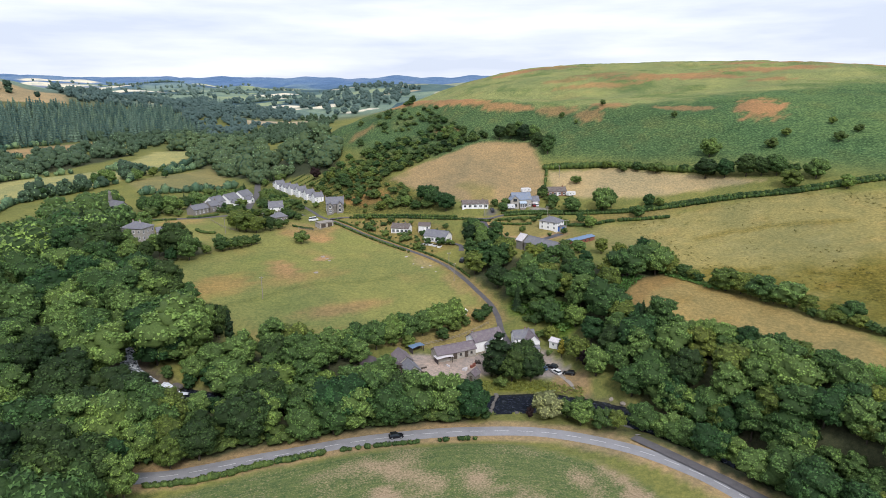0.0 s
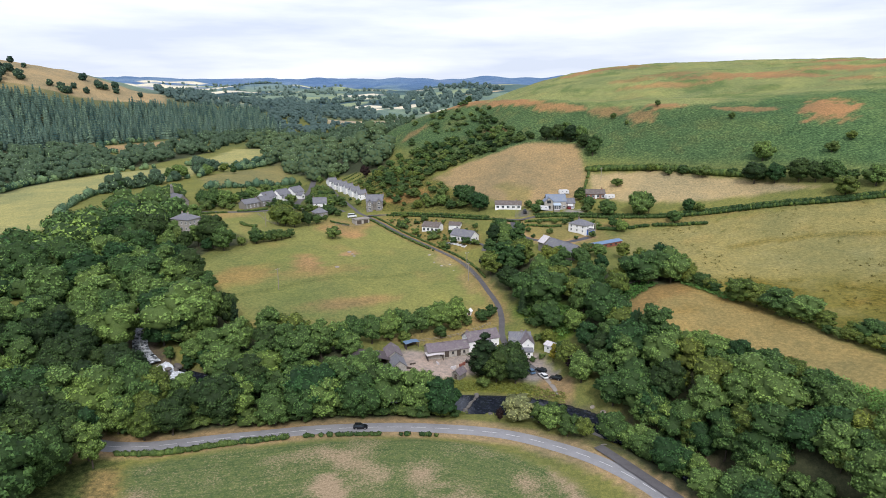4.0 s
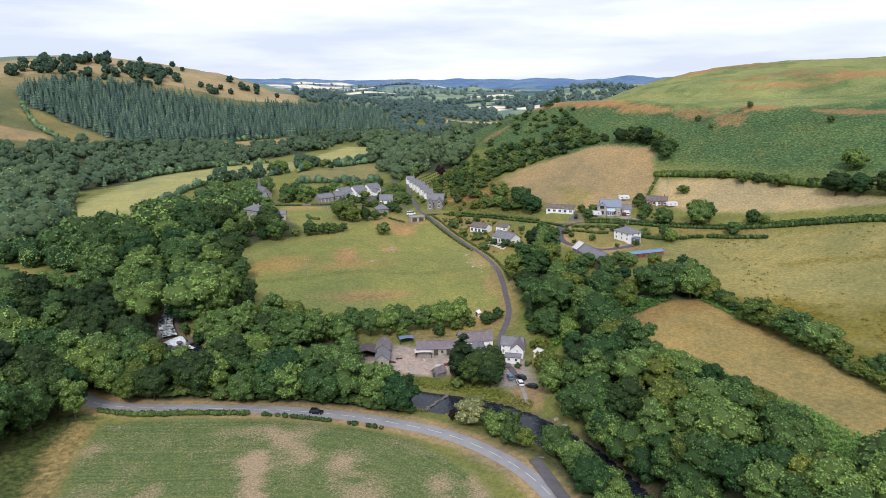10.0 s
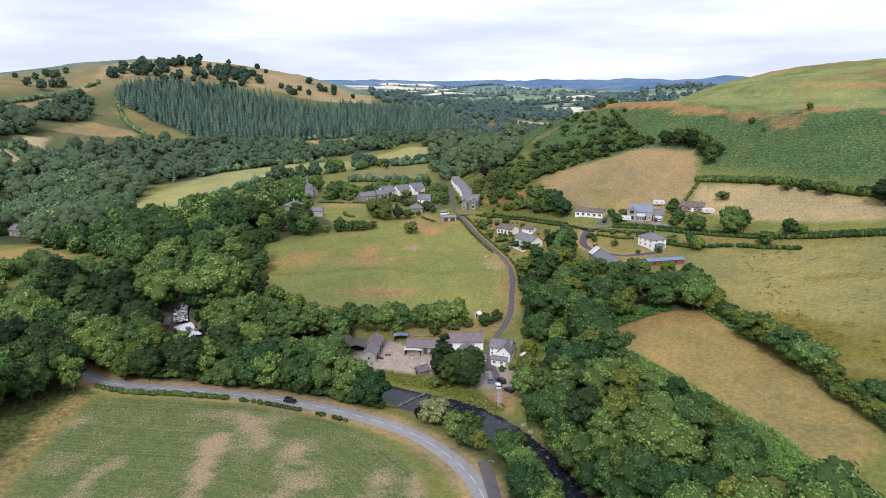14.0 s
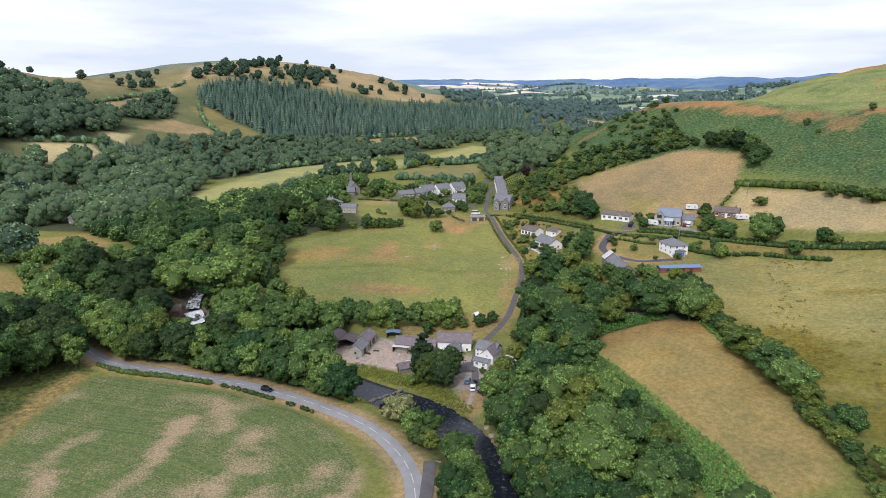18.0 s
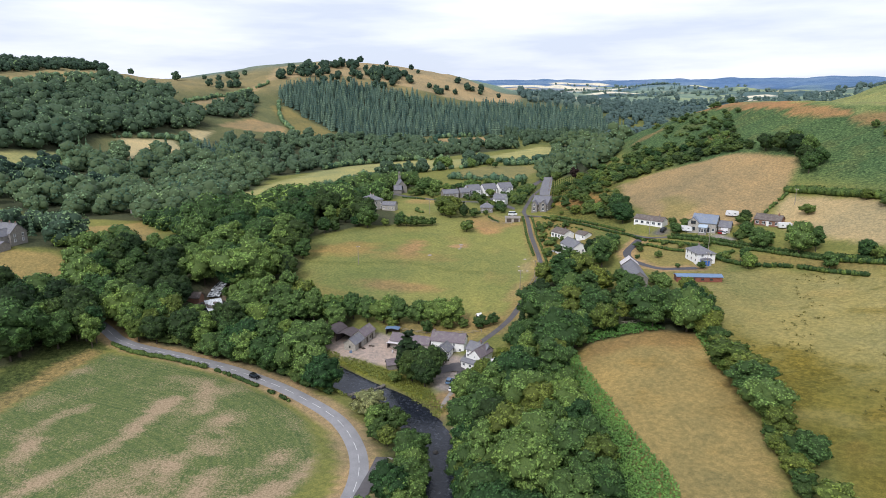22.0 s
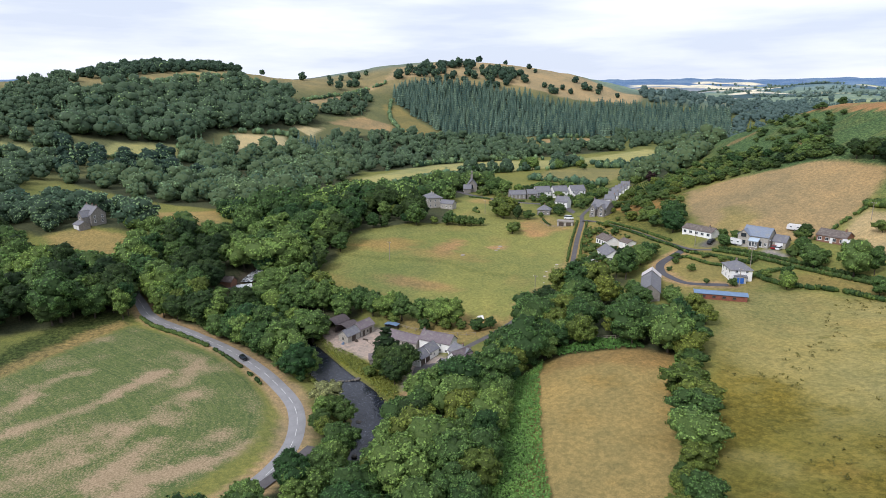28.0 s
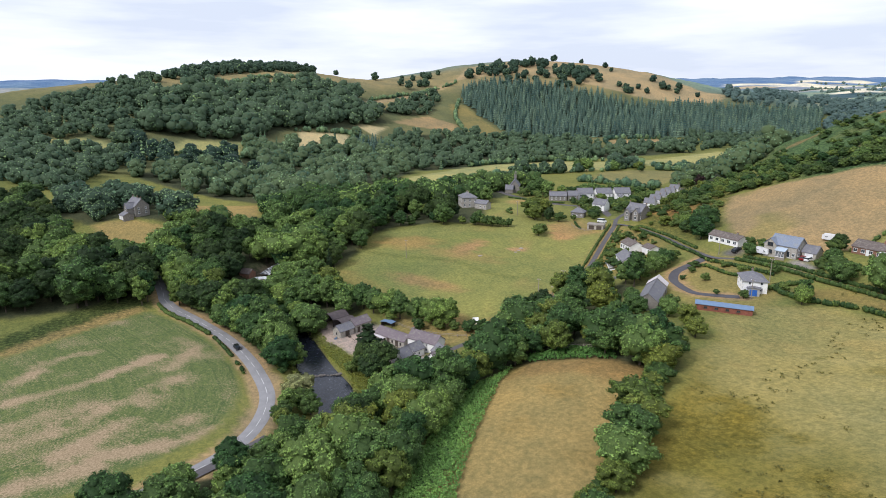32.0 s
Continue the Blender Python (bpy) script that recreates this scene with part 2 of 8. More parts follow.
# water: dark and peaty, grey-blue sky sheen painted in, broken by small ripples and foam where it runs fast
WATER, _n, _l, _b = material("dark river water", 0.06)
# the middle stop is painted sky reflection, the last one foam
_sheen_foam = ramp_node(_n, _l, noise_node(_n, _l, 0.9, 9, 0.75), [(0.52, (0.014, 0.017, 0.025)), (0.63, (0.045, 0.052, 0.066)), (0.72, (0.5, 0.51, 0.53))])
_l.new(_sheen_foam, _b.inputs["Base Color"])
_b.inputs["IOR"].default_value, _b.inputs["Specular IOR Level"].default_value = 1.36, 0.5
bump_node(_n, _l, _b, noise_node(_n, _l, 1.4, 5, 0.6), 0.3, 0.2)
RAPID, _n, _l, _b = material("white water over dark rock", 0.25)
_l.new(ramp_node(_n, _l, noise_node(_n, _l, 0.9, 8, 0.7, stretch_by=(0.8, 0.8, 1.6)), [(0.40, (0.03, 0.035, 0.042)), (0.50, (0.30, 0.32, 0.34)), (0.60, (0.72, 0.75, 0.78))]), _b.inputs["Base Color"])
bump_node(_n, _l, _b, noise_node(_n, _l, 1.6, 6, 0.7), 0.8, 0.4)
FOAM = plain("white falling water", (0.74, 0.77, 0.80), 0.5, 0.55, 1.5, 6.0, 0.4)

# the ground sheet: a base tint for each field and for far haze, with tufts, dry streaks and hoof-worn grain on it
GROUND, _n, _l, _b = material("turf and hillside", 0.97)
_tint = _n.new("ShaderNodeAttribute")
_tint.attribute_name = "tint"
_lush = _n.new("ShaderNodeAttribute")
_lush.attribute_name = "cover"
_large = noise_node(_n, _l, 0.022, 6, 0.6)
_mid = noise_node(_n, _l, 0.16, 6, 0.6)
_fine = noise_node(_n, _l, 0.9, 5, 0.65)
_c = mix_node(_n, _l, 1.0, _tint.outputs["Color"], ramp_node(_n, _l, _large, [(0.36, (0.80, 0.86, 0.9)), (0.64, (1.18, 1.12, 1.05))]), "MULTIPLY")
_c = mix_node(_n, _l, 0.28, _c, ramp_node(_n, _l, _mid, [(0.38, (0.68, 0.76, 0.80)), (0.62, (1.26, 1.18, 1.1))]), "MULTIPLY")
_coarse = _n.new("ShaderNodeMath")
_coarse.operation = "MULTIPLY_ADD"
_l.new(_lush.outputs["Fac"], _coarse.inputs[0])
_coarse.inputs[1].default_value, _coarse.inputs[2].default_value = 0.45, 0.42
_c = mix_node(_n, _l, _coarse.outputs[0], _c, ramp_node(_n, _l, _fine, [(0.38, (0.50, 0.57, 0.58)), (0.62, (1.42, 1.36, 1.3))]), "MULTIPLY")
_c = mix_node(_n, _l, _coarse.outputs[0], _c, ramp_node(_n, _l, noise_node(_n, _l, 4.5, 4, 0.7), [(0.38, (0.5, 0.56, 0.56)), (0.62, (1.45, 1.38, 1.3))]), "MULTIPLY")
_fern = _n.new("ShaderNodeTexVoronoi")
_fern.inputs["Scale"].default_value = 0.75
_g = _n.new("ShaderNodeNewGeometry")
_l.new(_g.outputs["Position"], _fern.inputs["Vector"])
_dots = ramp_node(_n, _l, _fern.outputs["Distance"], [(0.1, (1.22, 1.18, 1.1)), (0.75, (0.62, 0.66, 0.66))])
_c = mix_node(_n, _l, _lush.outputs["Fac"], _c, mix_node(_n, _l, 1.0, _c, _dots, "MULTIPLY"))
# the thin crop in the bend of the road: green drills with long bare streaks
_sown = _n.new("ShaderNodeAttribute")
_sown.attribute_name = "sown"
_drill = _n.new("ShaderNodeAttribute")
_drill.attribute_name = "drill"
_worn = _n.new("ShaderNodeAttribute")
_worn.attribute_name = "worn"
_clods = noise_node(_n, _l, 0.75, 6, 0.7)
_crumbs = noise_node(_n, _l, 2.2, 5, 0.75)
# drills run parallel to the road's curve
_way = _n.new("ShaderNodeCombineXYZ")
_l.new(_drill.outputs["Fac"], _way.inputs[0])
_lines = _n.new("ShaderNodeTexNoise")
_lines.inputs["Scale"].default_value, _lines.inputs["Detail"].default_value = 0.9, 5.0
_l.new(_way.outputs[0], _lines.inputs["Vector"])
_rows = _lines.outputs["Fac"]
_patch = _n.new("ShaderNodeMath")
_patch.operation = "MULTIPLY_ADD"
_l.new(_crumbs, _patch.inputs[0])
_patch.inputs[1].default_value = 1.1
_l.new(_worn.outputs["Fac"], _patch.inputs[2])
_bare = ramp_node(_n, _l, _patch.outputs[0], [(0.58, (0, 0, 0)), (1.2, (1, 1, 1))])
_green = ramp_node(_n, _l, _crumbs, [(0.34, (0.068, 0.106, 0.038)), (0.54, (0.108, 0.143, 0.054)), (0.68, (0.225, 0.205, 0.11))])
_green = mix_node(_n, _l, 0.8, _green, ramp_node(_n, _l, _clods, [(0.36, (0.72, 0.8, 0.8)), (0.64, (1.3, 1.16, 1.1))]), "MULTIPLY")
_green = mix_node(_n, _l, 0.6, _green, ramp_node(_n, _l, _rows, [(0.38, (0.74, 0.8, 0.8)), (0.62, (1.3, 1.2, 1.15))]), "MULTIPLY")
_dry = ramp_node(_n, _l, _crumbs, [(0.36, (0.225, 0.168, 0.100)), (0.64, (0.385, 0.292, 0.188))])
_crop = mix_node(_n, _l, _bare, _green, _dry)
_c = mix_node(_n, _l, _sown.outputs["Fac"], _c, _crop)
_l.new(_c, _b.inputs["Base Color"])
_b.inputs["Specular IOR Level"].default_value = 0.05
bump_node(_n, _l, _b, _fine, 0.5, 0.35)


# ---- the lie of the land ----
# swells and hollows: x, y, height, half-widths along and across, turn in degrees
NEAR_SWELLS = [
    (82.9, 365.8, 39.3, 97.2, 131.5, 47.9), (80.7, 263.9, -8.2, 110.4, 33.2, 69.7), (124.0, 315.2, -21.6, 57.7, 91.0, 59.6),
    (58.7, 341.5, -9.6, 56.5, 26.5, 88.0), (66.8, 205.9, 13.6, 54.7, 26.4, -78.1), (10.4, 117.9, 6.7, 26.8, 36.0, -1.2),
    (298.0, 210.1, -9.6, 66.7, 129.8, -0.7), (-158.1, 113.4, 7.9, 43.2, 26.4, 76.0), (46.3, 173.4, -11.2, 56.8, 120.4, -57.6),
    (-19.0, 305.6, -12.6, 43.9, 62.6, 28.3), (-144.1, 504.9, -24.0, 49.7, 92.3, 15.5), (-87.0, 492.1, 26.2, 73.9, 44.0, 2.8),
    (32.0, 466.0, 4.0, 70.0, 13.0, -31.0), (72.0, 535.0, -9.0, 95.0, 34.0, -25.0),
]
FAR_SWELLS = [
    (56.0, 716.6, 70.7, 224.9, 145.7, 85.4), (377.2, 593.9, 73.9, 153.7, 474.2, 0.5), (-803.0, 799.0, 60.1, 272.7, 144.8, 48.2),
    (-835.5, -5.0, 97.9, 328.1, 380.9, -22.8), (-614.4, 951.4, -4.2, 26.4, 258.4, 17.5), (-285.7, -48.5, 18.0, 89.3, 118.2, -61.7),
    (-934.0, 1955.1, -57.9, 343.9, 928.8, 38.7), (-581.7, 383.3, -15.3, 160.4, 79.8, -39.6), (-89.3, 616.5, -37.9, 141.0, 458.4, 17.1),
    (-409.5, 395.9, -48.6, 379.7, 147.0, -76.0), (-870.0, 45.0, -48.0, 150.0, 100.0, 0.0), (-1100.0, 60.0, -34.0, 130.0, 150.0, 0.0),
    (-850.0, -130.0, -50.0, 190.0, 90.0, 0.0), (-940.0, 480.0, -17.0, 120.0, 100.0, 0.0),
]
# the river: x, y, water level
RIVER = [(-135, 205, 19.0), (-112, 186, 14.0), (-96, 173, 10.4), (-88, 162, 8.2), (-80, 155.5, 7.2), (-77, 154.2, 5.0), (-64, 152.5, 3.6), (-45, 153.5, 1.9), (-18, 156, 0.5),
         (5, 157, 0.1), (16, 157.7, 0.0), (29, 158.6, -0.1), (42, 155.5, -0.3), (56, 147.5, -0.6), (64, 140, -0.8), (70, 133, -1.0),
         (80, 118, -1.3), (95, 95, -1.6), (118, 60, -2.2), (150, 20, -3), (172, -30, -3.6), (186, -100, -4.4), (196, -200, -5.2), (215, -300, -6.0)]
ROAD = [(-120, 100), (-95, 111), (-74, 114.8), (-66, 115.5), (-57, 118.6), (-43, 125.6), (-25, 133), (-5, 138), (10, 140.1), (24, 140.4), (36, 137),
        (46, 131.3), (54, 123.5), (60, 114.5), (68, 99), (80, 72), (96, 40), (114, 0), (130, -55), (139, -130), (150, -220), (166, -300)]
LANE = [(35, 172.5), (30.5, 180), (26, 186), (22, 193.5), (20.3, 202), (19.8, 210), (18, 219.5), (13.5, 231), (8.5, 243.5), (3, 255), (-5, 267), (-14, 277.5),
        (-22.5, 286.5), (-38, 303), (-50, 316.5), (-60, 327.5), (-67, 334), (-72, 341), (-81, 356), (-93, 376), (-106, 403), (-118, 430)]
HILL_LANE = [(-61, 329), (-49, 331), (-19, 322), (6, 311.5), (24, 306.5), (31, 311), (51, 313), (76, 310), (94, 304.5), (115, 300), (140, 294), (162, 287),
             (181, 284), (205, 280), (260, 268)]
DRIVE = [(20, 305), (20.8, 299), (23, 289), (27, 283), (33, 279), (43, 275.8), (49, 278), (55, 283.5)]
VILLAGE_STREET = [(-68, 335), (-81, 340), (-99, 350), (-113, 358), (-119, 380), (-124, 410), (-132, 440)]
CHURCH_ROAD = [(-99, 350), (-112, 345.5), (-128, 336), (-142, 331.5), (-168, 328), (-195, 330)]
TRACK = [(47, 137), (50, 133), (54.5, 126.5), (59.5, 119), (65, 110), (74, 92)]
FORD_PATH = [(35, 173), (38, 166.5), (41.5, 161), (45, 152), (48, 145), (48.5, 138)]


def along(path, step):
    """Points every step metres on a smooth curve through the path, in any number of dimensions."""
    p = np.array(path, float)
    p = np.vstack([2 * p[0] - p[1], p, 2 * p[-1] - p[-2]])
    out = []
    for a, b, c, d in zip(p, p[1:], p[2:], p[3:]):
        n = max(2, int(np.linalg.norm(c - b) / step))
        t = np.linspace(0, 1, n, endpoint=False)[:, None]
        out.append(0.5 * (2 * b + (c - a) * t + (2 * a - 5 * b + 4 * c - d) * t**2 + (3 * b - a - 3 * c + d) * t**3))
    return np.vstack(out + [p[-2:-1]])


def off_path(x, y, path, reach):
    """How far each place lies from a path, the share of its length there, and its further columns; places beyond reach keep 1e9."""
    q = along(path, 2.0)
    near = (x > q[:, 0].min() - reach) & (x < q[:, 0].max() + reach) & (y > q[:, 1].min() - reach) & (y < q[:, 1].max() + reach)
    far, extra = np.full(x.shape, 1e9), np.zeros(x.shape)
    xs, ys = x[near], y[near]
    best, value = np.full(xs.shape, 1e9), np.zeros(xs.shape)
    for a, b in zip(q, q[1:]):
        d = b[:2] - a[:2]
        s = np.clip(((xs - a[0]) * d[0] + (ys - a[1]) * d[1]) / (d @ d + 1e-9), 0, 1)
        r = np.hypot(xs - a[0] - s * d[0], ys - a[1] - s * d[1])
        hit = r < best
        best[hit] = r[hit]
        if len(a) > 2:
            value[hit] = a[2] + s[hit] * (b[2] - a[2])
    far[near], extra[near] = best, value
    return far, extra


def smooth(v, a, b):
    s = np.clip((v - a) / (b - a), 0, 1)
    return s * s * (3 - 2 * s)


_waves = [(random.Random(k).uniform(0, 6.28), random.Random(k + 50).uniform(0, 6.28), random.Random(k + 90).uniform(0, 6.28)) for k in range(40)]


def ripple(x, y, size, first=0, count=7):
    """A soft, aperiodic unevenness between about -1 and 1, with features of that size."""
    v = np.zeros(np.shape(x))
    for k in range(first, first + count):
        a, p, q = _waves[k % 40]
        f = 6.283 / size * (0.6 + 0.25 * (k % 5))
        v = v + np.sin((x * math.cos(a) + y * math.sin(a)) * f + p) * np.cos((x * math.sin(q) - y * math.cos(q)) * f * 0.6 + q)
    return v / count * 1.8


def base_height(x, y):
    z = 16.31 - 0.02702 * x + 0.05164 * y
    for gx, gy, hgt, sx, sy, turn in NEAR_SWELLS + FAR_SWELLS:
        c, s = math.cos(radians(turn)), math.sin(radians(turn))
        u, v = ((x - gx) * c + (y - gy) * s) / sx, ((y - gy) * c - (x - gx) * s) / sy
        z = z + hgt * np.exp(-0.5 * (u * u + v * v))
    far = np.hypot(x - 100, y - 50)
    back = smooth(-y, 60, 700)
    z = z * (1 - back) + 20 * back
    rolling = 55 + far * 0.012 + 24 * ripple(x, y, 1700, 3) + 14 * ripple(x, y, 420, 9) + 52 * smooth(far, 2300, 3900)
    w = smooth(far, 1250, 2100)
    z = z * (1 - w) + rolling * w
    rough = smooth(z, 30, 60) * smooth(far, 250, 420)
    return z + rough * (1.6 * ripple(x, y, 60, 5) + 0.5 * ripple(x, y, 21, 12)) * (1 - w) + 0.25 * ripple(x, y, 34, 20)


def benched(path, half, every=6.0):
    """A way with a smoothed level of its own."""
    q = along(path, every)
    z = base_height(q[:, 0], q[:, 1])
    z = np.convolve(np.pad(z, 2, mode="edge"), np.ones(5) / 5, "valid")
    return np.column_stack([q, z]), half


ROAD_B, LANE_B, HILL_LANE_B, DRIVE_B = benched(ROAD, 3.3), benched(LANE, 1.7), benched(HILL_LANE, 1.7), benched(DRIVE, 1.7)
STREET_B, CHURCH_ROAD_B, TRACK_B = benched(VILLAGE_STREET, 2.2), benched(CHURCH_ROAD, 2.0), benched(TRACK, 1.4)
# level stands for the farm buildings and houses: x, y, radius
STANDS = [(12, 189, 9), (-12, 173, 11), (30, 190, 8), (33, 174, 6), (52, 288, 8), (61, 270, 8), (41, 321, 10), (16, 321, 9), (61, 334, 9), (-2, 288, 8), (-18, 302, 8)]


def height(x, y):
    """The ground, with the river's channel and the benches of road, lanes and houses cut into it."""
    x, y = np.asarray(x, float), np.asarray(y, float)
    shape = x.shape
    x, y = x.ravel(), y.ravel()
    z = base_height(x, y)
    for sx, sy, reach in STANDS:
        w = 1 - smooth(np.hypot(x - sx, y - sy), reach * 0.6, reach * 1.5)
        z = z * (1 - w) + float(base_height(np.array([sx]), np.array([sy]))[0]) * w
    for path, half in (HILL_LANE_B, DRIVE_B, STREET_B, CHURCH_ROAD_B, LANE_B, TRACK_B, ROAD_B):
        d, level = off_path(x, y, path, half + 8)
        bank = smooth(d, half + 0.7, half + 5)
        z = np.where(d < half + 7, (level - 0.10) * (1 - bank) + z * bank, z)
    d, level = off_path(x, y, RIVER, 30)
    bank = smooth(d, 5.0, 13.0)
    z = np.where(d < 25, (level - 0.9 + 2.0 * smooth(d, 4.2, 7.5)) * (1 - bank) + z * bank, z)
    return z.reshape(shape)


def ground_at(x, y):
    return float(height(np.array([x]), np.array([y]))[0])


def mesh_from(name, verts, faces, mat, smooth_faces=True):
    me = bpy.data.meshes.new(name)
    verts, faces = np.asarray(verts, np.float32), np.asarray(faces, np.int32)
    me.vertices.add(len(verts))
    me.vertices.foreach_set("co", verts.ravel())
    k = faces.shape[1]
    me.loops.add(faces.size)
    me.loops.foreach_set("vertex_index", faces.ravel())
    me.polygons.add(len(faces))
    me.polygons.foreach_set("loop_start", np.arange(0, faces.size, k, dtype=np.int32))
    me.polygons.foreach_set("loop_total", np.full(len(faces), k, np.int32))
    me.polygons.foreach_set("use_smooth", np.full(len(faces), smooth_faces))
    if mat:
        me.materials.append(mat)
    me.update(calc_edges=True)
    return me


def strip(name, path, width, lift, mat, step=2.0, cross=4, wobble=0.0, label="", category="", kind="structure"):
    """A ribbon along a path whose third column is its level."""
    q = along(path, step)
    way = np.gradient(q[:, :2], axis=0)
    side = np.stack([way[:, 1], -way[:, 0]], 1) / (np.linalg.norm(way, axis=1)[:, None] + 1e-9)
    verts = []
    for k in range(cross + 1):
        s = (k / cross - 0.5) * width
        w = s * (1 + wobble * ripple(q[:, 0], q[:, 1] + 31 * k, 9, 2)) if wobble else np.full(len(q), s)
        verts.append(np.stack([q[:, 0] + side[:, 0] * w, q[:, 1] + side[:, 1] * w, q[:, 2] + lift - 0.05 * (abs(k / cross - 0.5) * 2) ** 2], 1))
    n = len(q)
    faces = [(k * n + i, (k + 1) * n + i, (k + 1) * n + i + 1, k * n + i + 1) for k in range(cross) for i in range(n - 1)]
    me = mesh_from(name, np.concatenate(verts), np.array(faces)[:, ::-1], mat)
    return tagged(new(name, me), label, category, kind=kind)


def inside(x, y, poly, feather=2.0, ragged=1.2):
    """How far inside a field each place lies, 0 to 1 across a ragged edge."""
    p = np.array(poly, float)
    near = (x > p[:, 0].min() - 9) & (x < p[:, 0].max() + 9) & (y > p[:, 1].min() - 9) & (y < p[:, 1].max() + 9)
    out = np.zeros(x.shape)
    xs, ys = x[near], y[near]
    odd, dist = np.zeros(xs.shape, bool), np.full(xs.shape, 1e9)
    for a, b in zip(p, np.roll(p, -1, 0)):
        d = b - a
        s = np.clip(((xs - a[0]) * d[0] + (ys - a[1]) * d[1]) / (d @ d + 1e-9), 0, 1)
        dist = np.minimum(dist, np.hypot(xs - a[0] - s * d[0], ys - a[1] - s * d[1]))
        odd ^= ((a[1] > ys) != (b[1] > ys)) & (xs < d[0] * (ys - a[1]) / (d[1] + 1e-12) + a[0])
    dist = np.where(odd, dist, -dist) + ragged * ripple(xs, ys, 11, 4)
    out[near] = smooth(dist, -feather, feather)
    return out


# fields and covers: base colour, how ferny, outline
C_MEADOW, C_DRY, C_STRAW, C_BROWN = (0.196, 0.202, 0.068), (0.272, 0.206, 0.084), (0.345, 0.272, 0.150), (0.292, 0.212, 0.112)
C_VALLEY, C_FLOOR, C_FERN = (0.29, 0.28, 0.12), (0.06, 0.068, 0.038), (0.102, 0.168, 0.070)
C_OLIVE, C_EARTH, C_PALE = (0.168, 0.146, 0.036), (0.31, 0.205, 0.105), (0.42, 0.35, 0.20)
MAIN_FIELD = [(-150, 336), (-126, 329), (-111, 312), (-100, 303), (-93, 307), (-78, 324), (-70, 319), (-56, 317), (-38, 300), (-22, 283), (-12, 272), (-2, 258),
              (5, 243), (11, 229), (13.5, 218), (9, 209), (1, 205), (-8, 201), (-20, 193), (-34, 184), (-50, 176), (-64, 182), (-76, 196), (-99, 206),
              (-107, 224), (-105, 250), (-96, 266), (-108, 278), (-140, 297), (-153, 315)]
BROWN_FIELD = [(-35, 373), (-22, 381), (-8, 386), (7, 389.5), (15, 395), (23, 397), (36, 396), (54, 391.5), (57, 377), (58.5, 357), (55, 334), (40, 326), (24, 324), (8, 332), (-8, 345), (-24, 362)]
STRAW_FIELD = [(61, 360), (94, 352), (124, 331), (158, 303), (111, 314), (70, 331), (60, 345)]
LOW_FIELD = [(58, 200), (64, 208), (73, 218), (82, 222), (92, 212), (104, 197), (114, 184), (121, 170), (124, 160), (116, 150), (105, 152), (90, 168), (74, 181), (62, 190)]
PASTURE = [(58, 279), (74, 292), (104, 294), (135, 290), (160, 285), (194, 268), (220, 230), (200, 190), (160, 165), (135, 165), (125, 180), (112, 193), (98, 214), (86, 232), (76, 250), (64, 262)]
EAST_STRIP = [(62, 298), (80, 299), (104, 295), (130, 293), (120, 297), (90, 303), (70, 307), (60, 305)]
VALLEY_A = [(-340, 382), (-346, 430), (-333, 483), (-302, 513), (-284, 532), (-250, 509), (-240, 451), (-255, 412), (-268, 380), (-258, 345), (-238, 308), (-217, 285), (-218, 262), (-254, 252), (-298, 306)]
VALLEY_B = [(-290, 536), (-293, 579), (-307, 665), (-275, 681), (-251, 622), (-242, 542), (-248, 520)]
VALLEY_C = [(-303, 708), (-273, 771), (-247, 807), (-230, 765), (-255, 726), (-281, 694)]
VALLEY_D = [(-230, 452), (-222, 506), (-222, 592), (-185, 520), (-151, 436), (-180, 428), (-199, 412)]
FIELD_FAR_H = [(-408, 30), (-416, 58), (-404, 86), (-384, 93), (-380, 60), (-388, 32)]
FIELD_FAR_I = [(-630, 366), (-660, 428), (-606, 396), (-598, 353)]
FIELD_FAR_A = [(-445, 634), (-422, 684), (-398, 726), (-380, 690), (-391, 641), (-408, 606)]
FIELD_FAR_B = [(-562, 385), (-588, 447), (-550, 470), (-522, 450)]
FIELD_FAR_C = [(-642, 500), (-626, 520), (-560, 515), (-500, 513), (-512, 466), (-580, 480)]
FIELD_FAR_D = [(-486, 254), (-497, 310), (-464, 304), (-426, 242)]
FIELD_FAR_E = [(-533, 331), (-540, 372), (-503, 343)]
FIELD_FAR_F = [(-388, 117), (-430, 141), (-433, 190), (-388, 181)]
FIELD_FAR_G = [(-334, 134), (-328, 178), (-304, 173)]
COTTAGE_FIELD = [(-118, 108), (-130, 90), (-148, 86), (-152, 100), (-140, 117), (-124, 122)]
SMALL_FIELD = [(-198, 130), (-199, 172), (-140, 161), (-150, 129)]
RIDGE_FIELD = [(-612, 160), (-640, 210), (-730, 300), (-742, 335), (-700, 340), (-660, 250), (-600, 190)]
HILL_PASTURE = [(-830, 620), (-830, 760), (-760, 870), (-680, 930), (-560, 950), (-530, 900), (-600, 800), (-700, 715), (-745, 660), (-760, 560), (-700, 480), (-640, 380), (-610, 360), (-680, 470), (-730, 540)]
